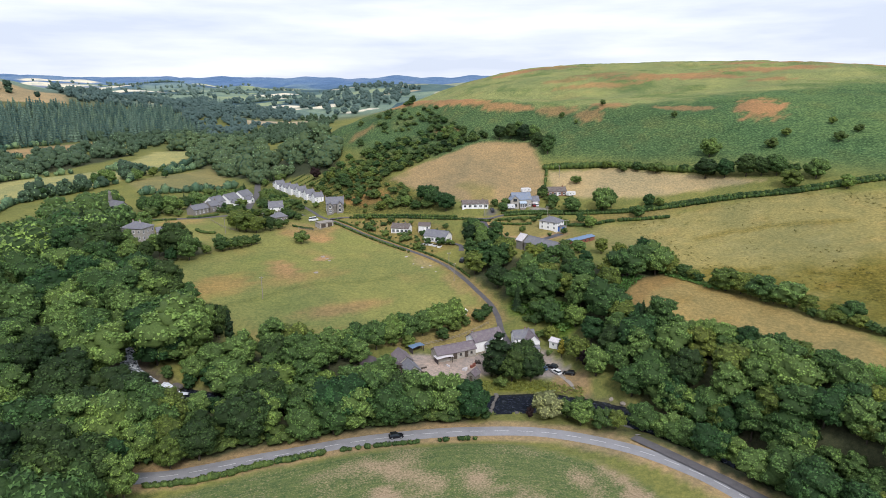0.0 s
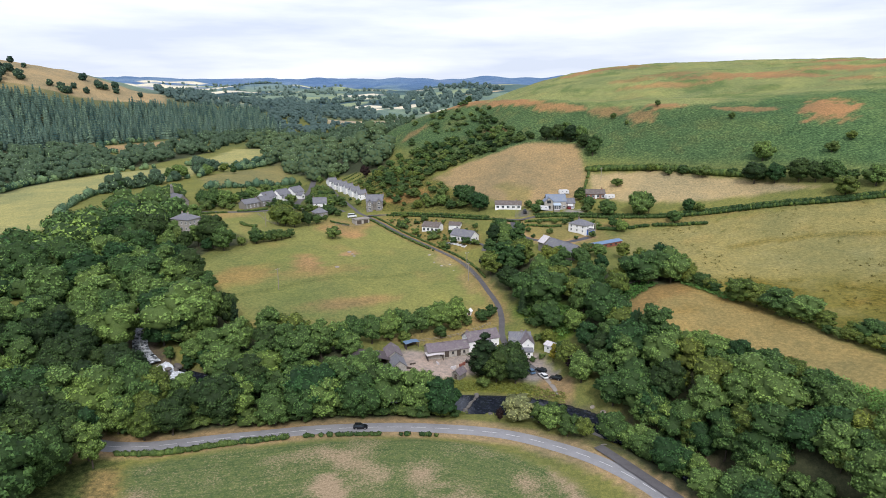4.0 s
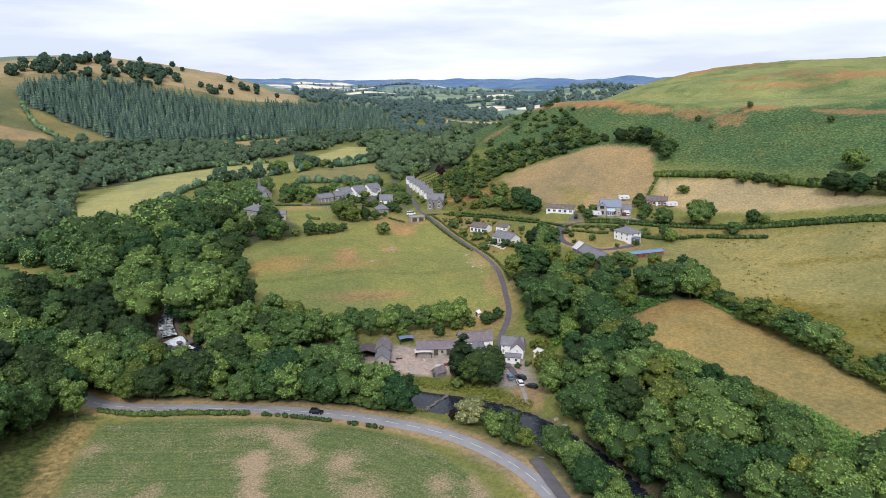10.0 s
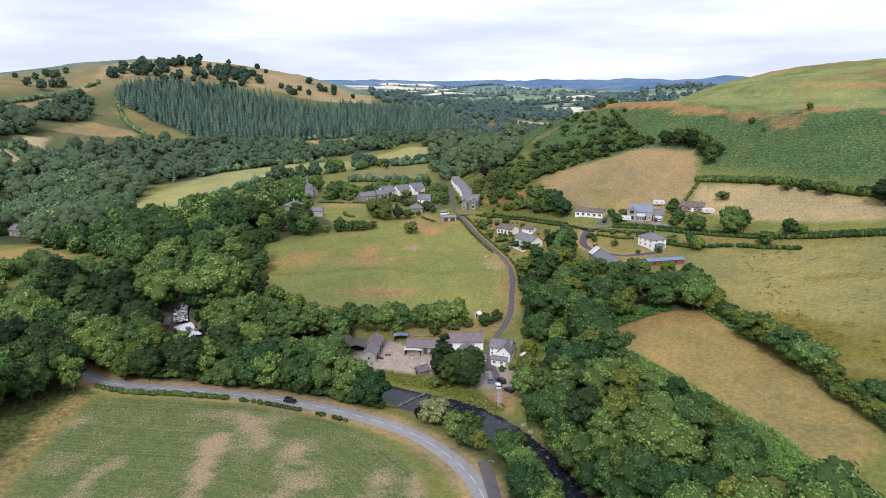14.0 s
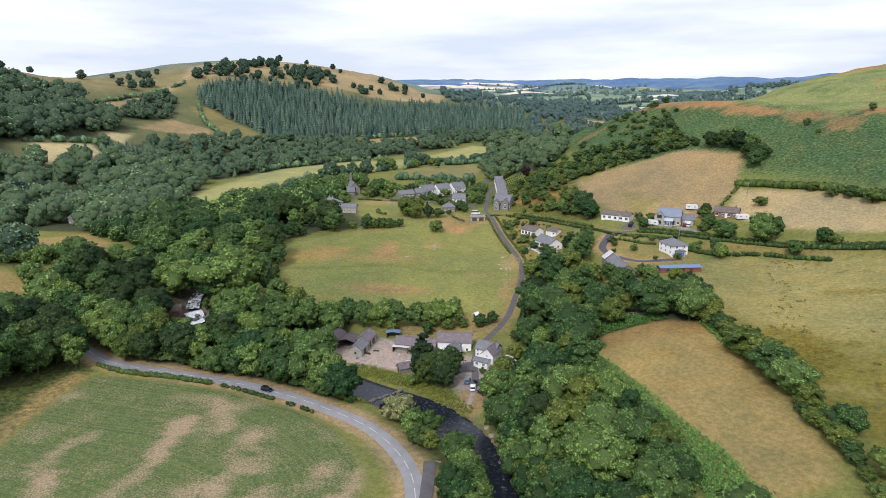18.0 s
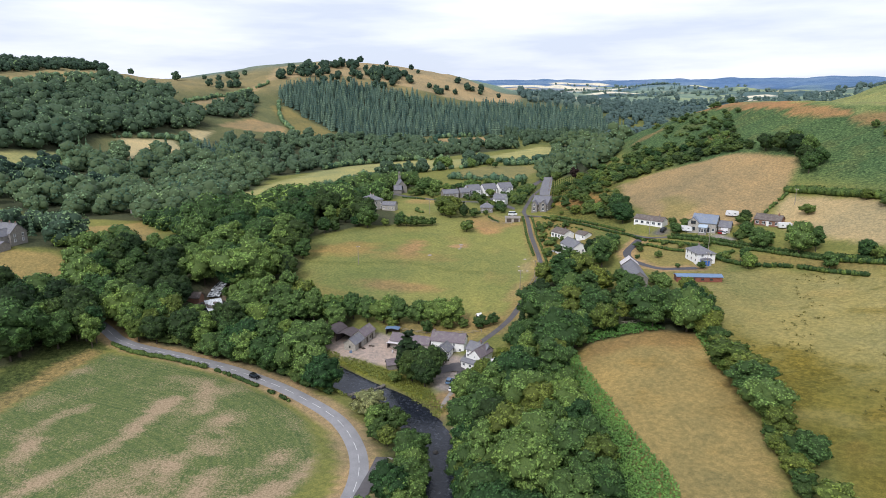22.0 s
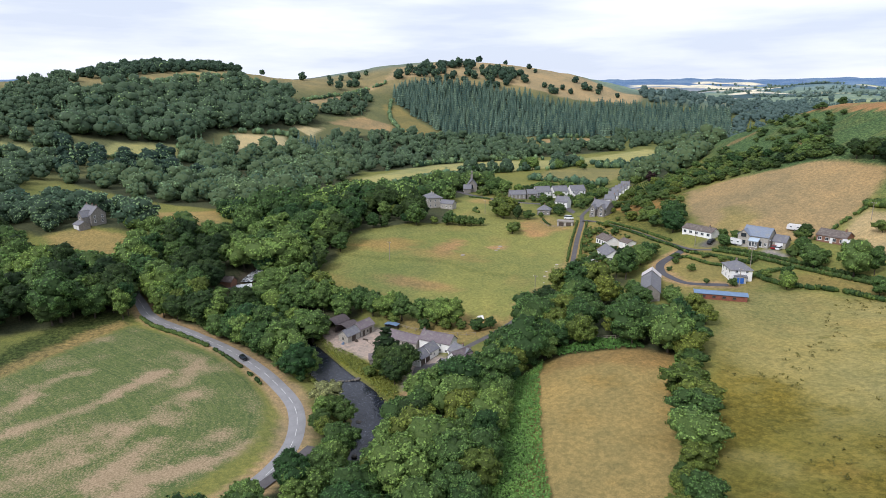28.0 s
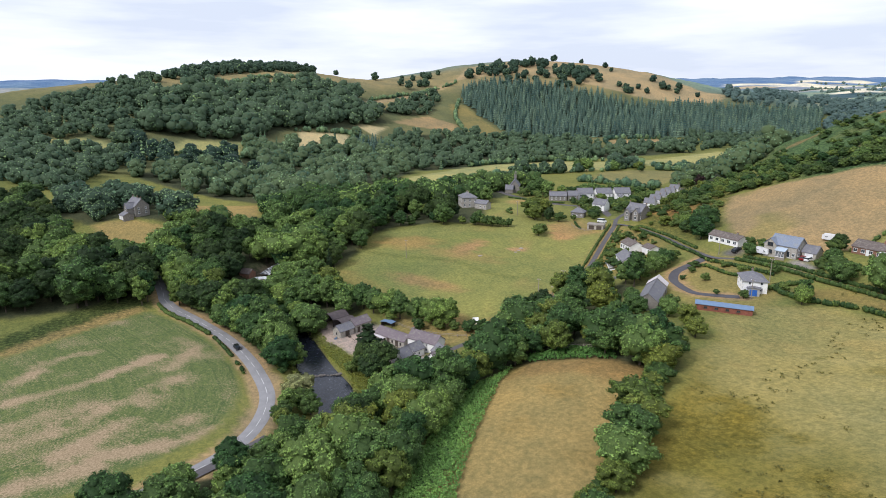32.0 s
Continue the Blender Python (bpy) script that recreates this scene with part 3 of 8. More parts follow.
MARKED_FIELDS = [
    (MAIN_FIELD, C_MEADOW, 0.0), (BROWN_FIELD, C_BROWN, 0.0), (STRAW_FIELD, C_STRAW, 0.0), (LOW_FIELD, C_DRY, 0.0), (PASTURE, C_OLIVE, 0.0),
    (EAST_STRIP, (0.205, 0.165, 0.062), 0.1), (VALLEY_A, C_VALLEY, 0.0), (VALLEY_B, C_VALLEY, 0.0), (VALLEY_C, C_VALLEY, 0.0), (VALLEY_D, (0.235, 0.205, 0.085), 0.0), (FIELD_FAR_H, C_VALLEY, 0.0), (FIELD_FAR_I, (0.25, 0.215, 0.10), 0.0), (FIELD_FAR_A, C_BROWN, 0.0), (FIELD_FAR_B, C_BROWN, 0.0),
    (FIELD_FAR_C, (0.20, 0.17, 0.07), 0.0), (FIELD_FAR_D, C_PALE, 0.0), (FIELD_FAR_E, C_PALE, 0.0), (FIELD_FAR_F, C_VALLEY, 0.0), (FIELD_FAR_G, C_PALE, 0.0),
    (COTTAGE_FIELD, C_DRY, 0.0), (SMALL_FIELD, C_DRY, 0.0), (RIDGE_FIELD, (0.29, 0.235, 0.12), 0.0), (HILL_PASTURE, (0.32, 0.245, 0.14), 0.0),
]


def spacing(stops):
    """Grid lines: (start, end, step at start, step at end) runs."""
    v = []
    for a, b, s, e in stops:
        x = a
        while x < b - 1e-6:
            v.append(x)
            x += s + (e - s) * (x - a) / (b - a)
    return np.array(v + [stops[-1][1]])


gx = spacing([(-4300, -1700, 150, 22), (-1700, -900, 20, 9), (-900, -270, 6, 6), (-270, -120, 4, 2), (-120, 210, 2, 2), (210, 520, 3, 8), (520, 3500, 10, 190)])
gy = spacing([(-1600, -320, 120, 8), (-320, 60, 6, 2.4), (60, 430, 2, 2.2), (430, 1050, 4, 8), (1050, 2800, 9, 22), (2800, 4750, 24, 120)])
GX, GY = np.meshgrid(gx, gy)
px, py = GX.ravel(), GY.ravel()
pz = height(px, py)
far = np.hypot(px - 100, py - 50)
tint = np.tile((0.17, 0.175, 0.055), (len(px), 1)).astype(float)
cover = np.zeros(len(px))


def lay(weight, colour, ferny=0.0):
    global tint, cover
    w = weight[:, None]
    tint = tint * (1 - w) + np.array(colour) * w
    cover = cover * (1 - weight) + ferny * weight


slope_side = smooth(base_height(px, py) - 0.02 * np.abs(px), 40, 52) * smooth(py + px * 0.35, 330, 350) * smooth(px, -220, -120) * (1 - smooth(far, 1150, 1500))
lay(slope_side, C_FERN, 1.0)
# the tops are paler and drier than the ferny flanks
brow = np.interp(px, [-80, -60, -25, 23, 62, 89, 134, 189, 259, 320, 420], [500, 492, 482, 462, 437, 420, 413, 428, 429, 440, 440])
moor = slope_side * smooth(py - brow + 9 * ripple(px, py, 38, 8) + 4 * ripple(px, py, 12, 3), -4, 14)
lay(moor * 0.95, (0.245, 0.262, 0.105), 0.35)
lay(moor * smooth(ripple(px, py, 75, 14) + 0.5 * ripple(px, py, 22, 30), -0.1, 0.7) * 0.75, (0.125, 0.180, 0.062), 0.7)
lay(moor * smooth(ripple(px, py, 90, 22) + 0.6 * ripple(px, py, 19, 2), 0.15, 0.85) * 0.6, (0.255, 0.225, 0.095), 0.2)
lay(slope_side * (1 - moor) * smooth(ripple(px, py, 40, 31) + 0.6 * ripple(px, py, 14, 12), 0.1, 0.9) * 0.6, (0.125, 0.165, 0.062), 0.9)
lay(slope_side * (1 - moor) * smooth(ripple(px, py, 33, 5) + 0.6 * ripple(px, py, 11, 18), 0.3, 1.0) * 0.6, (0.058, 0.105, 0.045), 1.0)
lay(slope_side * (1 - moor) * (1 - smooth(px, 105, 190)) * 0.8, (0.078, 0.128, 0.058), 1.0)
lay(slope_side * (1 - moor) * (1 - smooth(px, 105, 190)) * smooth(ripple(px, py, 26, 5) + 0.6 * ripple(px, py, 9, 18), 0.0, 0.8) * 0.6, (0.125, 0.145, 0.06), 0.9)
# bare red-brown places on the hill: x, y, half-widths, turn, strength
for bx, by, bw, bl, turn, deep in ((-28, 489, 26, 8, -22, 1.0), (10, 472, 24, 8, -30, 1.0), (44, 447, 22, 6, -28, 0.85), (76, 430, 14, 6, -20, 0.7), (110, 423, 11, 7, -10, 0.9), (95, 412, 8, 8, 0, 0.7), (154, 404, 17, 5, -22, 0.85),
                                   (192, 384, 14, 19, -25, 1.0), (106, 703, 40, 20, -15, 0.7), (84, 716, 36, 18, 10, 0.8), (196, 564, 44, 18, -20, 0.85), (220, 539, 30, 10, -25, 0.9), (146, 606, 24, 10, -20, 0.7),
                                   (132, 561, 34, 8, -15, 0.7), (113, 597, 22, 8, 0, 0.6), (252, 493, 16, 7, -20, 0.8), (283, 551, 44, 16, -20, 0.9), (340, 610, 70, 24, -10, 0.9), (385, 560, 50, 18, -30, 0.8), (-60, 455, 9, 5, 30, 0.6), (2, 425, 10, 5, -20, 0.6)):
    c, s = math.cos(radians(turn)), math.sin(radians(turn))
    u, v = ((px - bx) * c + (py - by) * s) / bw, ((py - by) * c - (px - bx) * s) / bl
    lay(slope_side * deep * (1 - smooth(np.hypot(u, v) + 0.45 * ripple(px, py, 14, 7) + 0.3 * ripple(px, py, 6, 3), 0.75, 1.25)), (0.305, 0.175, 0.085), 0.1)
lay(smooth(far, 620, 760) * smooth(-px, 250, 330) * 0.7, (0.12, 0.135, 0.05), 0.0)
lay(smooth(-px - 0.2 * py, 260, 330) * (1 - smooth(far, 1200, 1500)), (0.13, 0.135, 0.065), 0.0)
lay(smooth(-px, 540, 620) * smooth(base_height(px, py), 78, 100) * (1 - smooth(far, 1200, 1500)) * 0.9, (0.235, 0.195, 0.10), 0.0)
# the far valley: hedged fields of many colours, then hills; distance haze painted in as blue
patch = np.floor(px / 120 + 0.45 * ripple(px, py, 420, 2)) * 7.3 + np.floor(py / 190 + 0.45 * ripple(px, py, 380, 6)) * 3.1
pick = np.abs(np.sin(patch * 12.9898) * 43758.5453) % 1
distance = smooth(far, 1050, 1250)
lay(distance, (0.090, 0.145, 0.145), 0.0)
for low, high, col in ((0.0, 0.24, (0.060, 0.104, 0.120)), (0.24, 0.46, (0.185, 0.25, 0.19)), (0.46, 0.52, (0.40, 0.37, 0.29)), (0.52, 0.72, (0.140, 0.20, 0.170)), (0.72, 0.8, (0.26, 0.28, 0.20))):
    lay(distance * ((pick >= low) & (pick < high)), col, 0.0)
# the farthest hills get the most haze blue in their base colour
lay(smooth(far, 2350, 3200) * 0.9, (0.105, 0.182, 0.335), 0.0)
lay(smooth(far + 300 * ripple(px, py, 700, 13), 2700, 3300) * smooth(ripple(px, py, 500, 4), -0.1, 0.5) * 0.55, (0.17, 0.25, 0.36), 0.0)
# pale stubble fields up the valley: x, y, half-length, half-width, turn, colour
CREAM, TAN, LIGHT = (0.66, 0.60, 0.48), (0.38, 0.31, 0.215), (0.25, 0.30, 0.185)
FAR_FIELDS = ((-1560, 2460, 180, 42, 35, CREAM), (-1720, 2880, 160, 42, 10, CREAM), (-1420, 2545, 130, 42, 35, CREAM), (-1290, 2400, 120, 40, 45, CREAM), (-1500, 2660, 150, 34, 20, TAN), (-1810, 2520, 130, 40, 40, CREAM), (-815, 1690, 80, 26, 60, CREAM), (-1100, 2080, 80, 26, 50, TAN), (-950, 2680, 120, 50, 20, CREAM),
                                  (-338, 1345, 50, 30, 70, CREAM), (-395, 1470, 42, 20, 70, LIGHT), (-440, 1610, 60, 18, 60, CREAM), (-265, 1060, 62, 30, 25, TAN), (-160, 1235, 34, 16, 40, CREAM), (-1100, 2680, 170, 60, 10, LIGHT), (-1380, 2680, 140, 50, 10, LIGHT),
                                  (-600, 1790, 80, 30, 40, LIGHT), (-257, 1560, 70, 26, 40, LIGHT), (-760, 2150, 90, 34, 30, LIGHT), (-1657, 2302, 90, 30, 40, TAN),
              (-455, 1760, 70, 34, 60, CREAM), (-320, 1290, 34, 22, 70, CREAM), (-400, 1400, 60, 28, 80, LIGHT), (-520, 1600, 70, 34, 60, LIGHT), (-200, 1780, 90, 40, 40, LIGHT), (-250, 1360, 44, 22, 60, CREAM), (-640, 2500, 140, 50, 20, LIGHT), (-120, 1700, 60, 26, 30, TAN))
for fx, fy, fl, fw, turn, col in FAR_FIELDS:
    c, s = math.cos(radians(turn)), math.sin(radians(turn))
    u, v = np.abs((px - fx) * c + (py - fy) * s) / fl, np.abs((py - fy) * c - (px - fx) * s) / fw
    lay(1 - smooth(np.maximum(u, v), 0.9, 1.1), col, 0.0)

# ---- woods: where they stand ----
WOOD_RIVERSIDE = [(-80, 119.5), (-66, 120), (-50, 126), (-30, 135), (-12, 140.5), (2, 143.5), (8, 146), (9, 151), (-10, 150), (-40, 147.5), (-66, 146), (-78, 148), (-88, 140)]
WOOD_NORTH_BANK = [(-68, 160), (-45, 162), (-30, 163), (-25, 170), (-24, 180), (-30, 186), (-50, 177), (-64, 178)]
WOOD_GORGE_WEST = [(-150, 185), (-150, 299), (-163, 303), (-186, 290), (-193, 270), (-184, 242), (-184, 222), (-190, 205), (-186, 192), (-176, 186)]
WOOD_GORGE = [(-68, 181), (-82, 199), (-103, 209), (-113, 224), (-113, 252), (-102, 268), (-116, 284), (-140, 297), (-150, 299),
              (-150, 185), (-136, 175), (-124, 162), (-110, 150), (-90, 143), (-84, 150), (-92, 160), (-100, 172), (-114, 184), (-106, 190), (-90, 176), (-78, 165)]
WOOD_SOUTH = [(-70, 110), (-67, 103), (-65, 94), (-63, 84), (-62, 70), (-60, 52), (-64, 36), (-140, 26), (-195, 50), (-165, 66), (-140, 72), (-112, 84), (-100, 104), (-102, 118), (-96, 122), (-88, 118)]
WOOD_LINK = [(-112, 119), (-98, 118), (-86, 140), (-102, 150), (-116, 157), (-122, 156), (-128, 134), (-120, 124)]
WOOD_EAST = [(26, 219), (13, 242), (11, 258), (16, 272), (24, 270), (32, 256), (42, 243), (58, 236), (72, 240), (86, 228), (82, 219), (72, 214), (62, 205), (56, 198), (58, 189),
             (64, 181), (74, 171), (86, 160), (97, 149), (107, 139), (117, 126), (126, 106), (114, 84), (92, 82), (76, 98), (67, 110), (58, 122), (54, 136), (64, 147), (57, 155), (51, 164), (48, 177), (45, 191), (40, 205)]
WOOD_RIVER_BEND = [(40, 146), (52, 139.5), (58, 136), (64, 130), (60, 124), (56, 131), (48, 137.5), (40, 142)]
FAR_WOODS = [
    [(-236, 246), (-212, 212), (-196, 190), (-198, 178), (-230, 150), (-320, 95), (-345, 130), (-300, 180), (-310, 200), (-345, 180), (-390, 185), (-430, 195), (-440, 235),
     (-425, 245), (-465, 310), (-495, 320), (-452, 350), (-340, 330), (-285, 288), (-240, 254)],
    [(-150, 132), (-175, 130), (-200, 120), (-240, 90), (-180, 60), (-150, 84), (-154, 104), (-142, 120)],
    [(-440, 110), (-554, 124), (-572, 172), (-608, 245), (-664, 330), (-640, 372), (-610, 358), (-560, 380), (-519, 320), (-495, 250), (-438, 200), (-430, 150)],
    [(-335, 330), (-452, 352), (-500, 350), (-520, 450), (-495, 512), (-470, 600), (-400, 590), (-350, 640), (-318, 640), (-335, 480)],
    [(-145, 455), (-130, 432), (-112, 432), (-95, 425), (-70, 410), (-75, 450), (-105, 500), (-150, 560), (-200, 700), (-270, 760), (-330, 760), (-290, 660), (-215, 555), (-195, 510)],
    [(-190, 298), (-165, 305), (-160, 318), (-182, 344), (-192, 364), (-205, 378), (-213, 352), (-210, 322), (-200, 302)],
    [(-610, 360), (-640, 380), (-700, 480), (-690, 500), (-650, 490), (-590, 450), (-585, 400)],
]
PLANTATION = [(-640, 523), (-690, 545), (-712, 575), (-695, 650), (-650, 700), (-572, 772), (-512, 880), (-430, 1000), (-325, 850), (-400, 740), (-463, 648), (-488, 520), (-560, 520)]
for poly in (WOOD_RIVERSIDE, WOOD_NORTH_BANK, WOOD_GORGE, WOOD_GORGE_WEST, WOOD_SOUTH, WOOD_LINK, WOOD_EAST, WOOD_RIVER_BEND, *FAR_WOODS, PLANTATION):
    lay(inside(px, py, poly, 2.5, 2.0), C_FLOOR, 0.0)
lay(inside(px, py, [(34, 205), (40, 192), (46, 196), (44, 210), (36, 222), (26, 222), (24, 212)], 2.5, 2.0), (0.10, 0.16, 0.028), 0.7)
lay(inside(px, py, [(58, 198), (65, 190), (75, 181), (91, 168), (107, 152), (104, 147), (92, 156), (76, 172), (62, 184)], 2.0, 1.0), C_FERN, 0.9)
for poly, colour, ferny in MARKED_FIELDS:
    lay(inside(px, py, poly, 2.0, 1.3), colour, ferny)
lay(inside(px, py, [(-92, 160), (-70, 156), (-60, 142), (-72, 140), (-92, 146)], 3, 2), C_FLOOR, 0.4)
# worn and parched places
for bx, by, bl, bw, turn, deep, col in ((-66, 247, 13, 6, 125, 0.7, (0.33, 0.20, 0.10)), (-53, 267, 5, 3, 70, 0.8, (0.36, 0.225, 0.12)), (-62, 298, 9, 7, 130, 0.9, (0.35, 0.21, 0.10)), (-67, 306, 14, 7, 20, 0.8, (0.34, 0.205, 0.10)), (-139, 321, 12, 6, 30, 0.7, (0.33, 0.21, 0.10)), (-37, 212, 18, 5, 35, 0.5, (0.32, 0.19, 0.095)),
                                        (5, 240, 10, 4, 110, 0.6, (0.33, 0.215, 0.11)), (-9, 264, 9, 4, 125, 0.5, (0.34, 0.25, 0.14)), (-60, 238, 22, 7, 35, 0.35, (0.31, 0.205, 0.085)), (-86, 225, 16, 9, 60, 0.5, (0.32, 0.20, 0.08)), (-50, 190, 16, 5, 20, 0.5, (0.31, 0.205, 0.08))):
    c, s = math.cos(radians(turn)), math.sin(radians(turn))
    u, v = ((px - bx) * c + (py - by) * s) / bl, ((py - by) * c - (px - bx) * s) / bw
    lay(inside(px, py, MAIN_FIELD, 3, 1) * min(1.0, 1.35 * deep) * (1 - smooth(np.hypot(u, v) + 0.4 * ripple(px, py, 10, 7), 0.45, 1.4)), col, 0.1)
# low bank across the meadow, its darker shading drawn in colour without relief
d, _ = off_path(px, py, [(-84, 202), (-68, 215), (-60, 226), (-49, 235), (-32, 240), (-18, 250)], 6)
lay((1 - smooth(d + 0.5 * ripple(px, py, 8, 3), 0.5, 2.6)) * 0.5, (0.135, 0.145, 0.045), 0.2)
lay(inside(px, py, [(-80, 322), (-66, 318), (-56, 314), (-60, 300), (-74, 296), (-84, 308)], 4, 3) * 0.75, (0.31, 0.205, 0.09), 0.0)
lay(inside(px, py, [(-150, 334), (-130, 328), (-124, 316), (-144, 312)], 4, 3) * 0.7, (0.32, 0.22, 0.10), 0.0)
lay(inside(px, py, MAIN_FIELD, 4, 3) * smooth(ripple(px, py, 46, 16) + 0.5 * ripple(px, py, 15, 25), 0.2, 1.0) * 0.45, (0.29, 0.21, 0.085), 0.0)
lay(inside(px, py, PASTURE, 4, 3) * smooth(ripple(px, py, 44, 11) + 0.6 * ripple(px, py, 13, 21), 0.2, 0.9) * 0.5, (0.25, 0.215, 0.085), 0.0)
lay(inside(px, py, PASTURE, 4, 3) * smooth(ripple(px, py, 30, 33) + 0.5 * ripple(px, py, 9, 14), 0.25, 0.8) * 0.65, (0.20, 0.140, 0.036), 0.2)
lay(inside(px, py, PASTURE, 4, 3) * smooth(ripple(px, py, 52, 27) + 0.4 * ripple(px, py, 10, 3), 0.55, 0.95) * 0.7, (0.17, 0.155, 0.03), 0.3)
lay(inside(px, py, PASTURE, 4, 3) * smooth(py + 0.25 * px + 8 * ripple(px, py, 40, 6), 236, 266) * 0.5, (0.33, 0.290, 0.135), 0.1)
d, _ = off_path(px, py, [(112, 262), (128, 262), (146, 258), (166, 250)], 9)
lay((1 - smooth(d + 2.0 * ripple(px, py, 9, 3), 0.5, 4.0)) * 0.75, (0.20, 0.165, 0.05), 0.6)
# damp olive ground at the lower side of the pasture, and rush tussocks
lay(inside(px, py, [(92, 228), (104, 206), (124, 184), (150, 168), (190, 178), (170, 200), (136, 214), (112, 226)], 5, 5) * smooth(ripple(px, py, 26, 9) + 0.5 * ripple(px, py, 8, 28), -0.6, 0.5), (0.155, 0.128, 0.028), 0.5)
lay(inside(px, py, PASTURE, 4, 3) * smooth(ripple(px, py, 7, 13) + 0.6 * ripple(px, py, 60, 2), 0.75, 1.1) * 0.6, (0.12, 0.115, 0.03), 0.6)
lay(inside(px, py, MAIN_FIELD, 4, 3) * smooth(ripple(px, py, 60, 35), 0.0, 0.8) * 0.4, (0.145, 0.18, 0.052), 0.0)
lay(inside(px, py, [(58, 200), (64, 208), (73, 218), (82, 222), (86, 214), (74, 206), (64, 194)], 3, 4) * 0.6, (0.245, 0.15, 0.065), 0.2)
lay(inside(px, py, LOW_FIELD, 3, 2) * smooth(ripple(px, py, 24, 17) + 0.4 * ripple(px, py, 8, 23), 0.3, 1.0) * 0.7, (0.27, 0.18, 0.06), 0.2)
lay(inside(px, py, [(-14, 205), (-4, 203), (6, 206), (16, 203), (24, 209), (16, 216), (9, 219), (4, 213), (-6, 211)], 3, 2) * 0.85, (0.30, 0.205, 0.09), 0.15)
lay(inside(px, py, BROWN_FIELD, 3, 2) * smooth(ripple(px, py, 40, 19), 0.35, 0.8) * 0.7, (0.24, 0.20, 0.075), 0.0)
# the gardens, the scrub under the hill and the river meadow
lay(inside(px, py, [(-150, 350), (-128, 344), (-98, 336), (-80, 328), (-70, 345), (-104, 402), (-128, 442), (-150, 400)], 3, 3) * 0.85, (0.115, 0.130, 0.046), 0.5)
lay(inside(px, py, [(44, 315.5), (47, 321), (54.5, 319.5), (53, 314.5)], 0.8, 0.5), (0.24, 0.225, 0.215), 0.0)
lay(inside(px, py, [(22, 312), (23, 317), (28, 317), (28, 311)], 0.8, 0.5), (0.12, 0.115, 0.115), 0.0)
lay(inside(px, py, [(-48, 322), (-38, 314), (-28, 308), (-25, 312), (-36, 321)], 1.0, 0.8), (0.36, 0.30, 0.23), 0.0)
lay(inside(px, py, [(-60, 326), (-30, 296), (-8, 272), (8, 278), (4, 300), (-10, 314), (-40, 328)], 2, 2) * 0.9, (0.20, 0.165, 0.06), 0.2)
lay(inside(px, py, [(-70, 345), (-40, 330), (-4, 322), (0, 330), (-12, 345), (-34, 378), (-60, 400), (-90, 400)], 3, 3), (0.15, 0.145, 0.045), 0.9)
lay(inside(px, py, [(-62, 352), (-44, 345), (-28, 348), (-34, 362), (-50, 368)], 2, 3) * 0.8, (0.30, 0.17, 0.065), 0.4)
lay(inside(px, py, [(18, 300), (26, 281), (36, 273), (58, 262), (68, 272), (62, 296), (40, 306), (24, 304)], 2, 1.5), (0.25, 0.205, 0.075), 0.1)
lay(inside(px, py, [(-24, 160), (0, 162.5), (20, 164.5), (36, 162.5), (42, 160), (40, 165), (26, 171), (8, 169.5), (-8, 165), (-22, 164)], 1.2, 1), (0.19, 0.20, 0.036), 0.5)
lay(inside(px, py, [(-24, 163.5), (-8, 164), (2, 168.5), (9, 172), (21, 177), (30, 170), (40, 170), (39, 176), (33, 186), (26, 192), (18, 190), (2, 183), (-6, 186), (-14, 184), (-22, 176)], 1.2, 1), (0.33, 0.27, 0.24), 0.0)
lay(inside(px, py, [(-12, 188), (0, 190), (18, 199), (18, 208), (10, 206), (-8, 198), (-20, 190)], 1.5, 1.5), (0.28, 0.215, 0.085), 0.2)
lay(inside(px, py, [(32, 166), (42, 163), (43, 171), (38, 175), (34, 172)], 1, 1), C_EARTH, 0.0)
for path, reach, colour in ((ROAD, 4.6, (0.31, 0.225, 0.125)), (LANE[5:16], 3.2, (0.25, 0.19, 0.08)), (HILL_LANE, 3.0, (0.22, 0.19, 0.07)), (DRIVE, 3.4, (0.33, 0.225, 0.12))):
    d, _ = off_path(px, py, path, 12)
    lay(1 - smooth(d + 0.7 * ripple(px, py, 9, 6), reach - 0.8, reach + 1.0), colour, 0.0)
# the dry ditch bank west of the crop, and rank grass, darker with the wood's shadow in its colour
lay(inside(px, py, [(-59, 111), (-66, 110), (-74, 100), (-62, 84), (-48, 68), (-34, 60), (-30, 66), (-42, 84), (-52, 98)], 1.5, 1.5), (0.075, 0.095, 0.034), 0.9)
lay(inside(px, py, [(-58, 109.5), (-63, 107), (-56, 93), (-44, 78), (-32, 66), (-29, 70), (-40, 84), (-51, 98)], 1.0, 1.0), (0.25, 0.19, 0.085), 0.6)
d, _ = off_path(px, py, RIVER, 15)
lay(1 - smooth(d, 4.8, 6.5), (0.12, 0.10, 0.075), 0.0)

CROP_FIELD = [(-57.5, 109.5), (-49, 115.6), (-38, 122), (-25, 127.6), (-11, 131.2), (4, 133.9), (17, 134.2), (26, 131.8), (35, 127), (42.5, 119.5), (48, 110),
              (55, 97), (66, 72), (80, 42), (40, 20), (0, 35), (-25, 66), (-37, 80), (-48, 94)]
nx, ny = len(gx), len(gy)
idx = np.arange(nx * ny).reshape(ny, nx)
quads = np.stack([idx[:-1, :-1], idx[:-1, 1:], idx[1:, 1:], idx[1:, :-1]], -1).reshape(-1, 4)
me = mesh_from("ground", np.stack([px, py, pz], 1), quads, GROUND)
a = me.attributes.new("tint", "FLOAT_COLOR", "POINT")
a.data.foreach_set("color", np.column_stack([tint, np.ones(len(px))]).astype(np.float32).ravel())
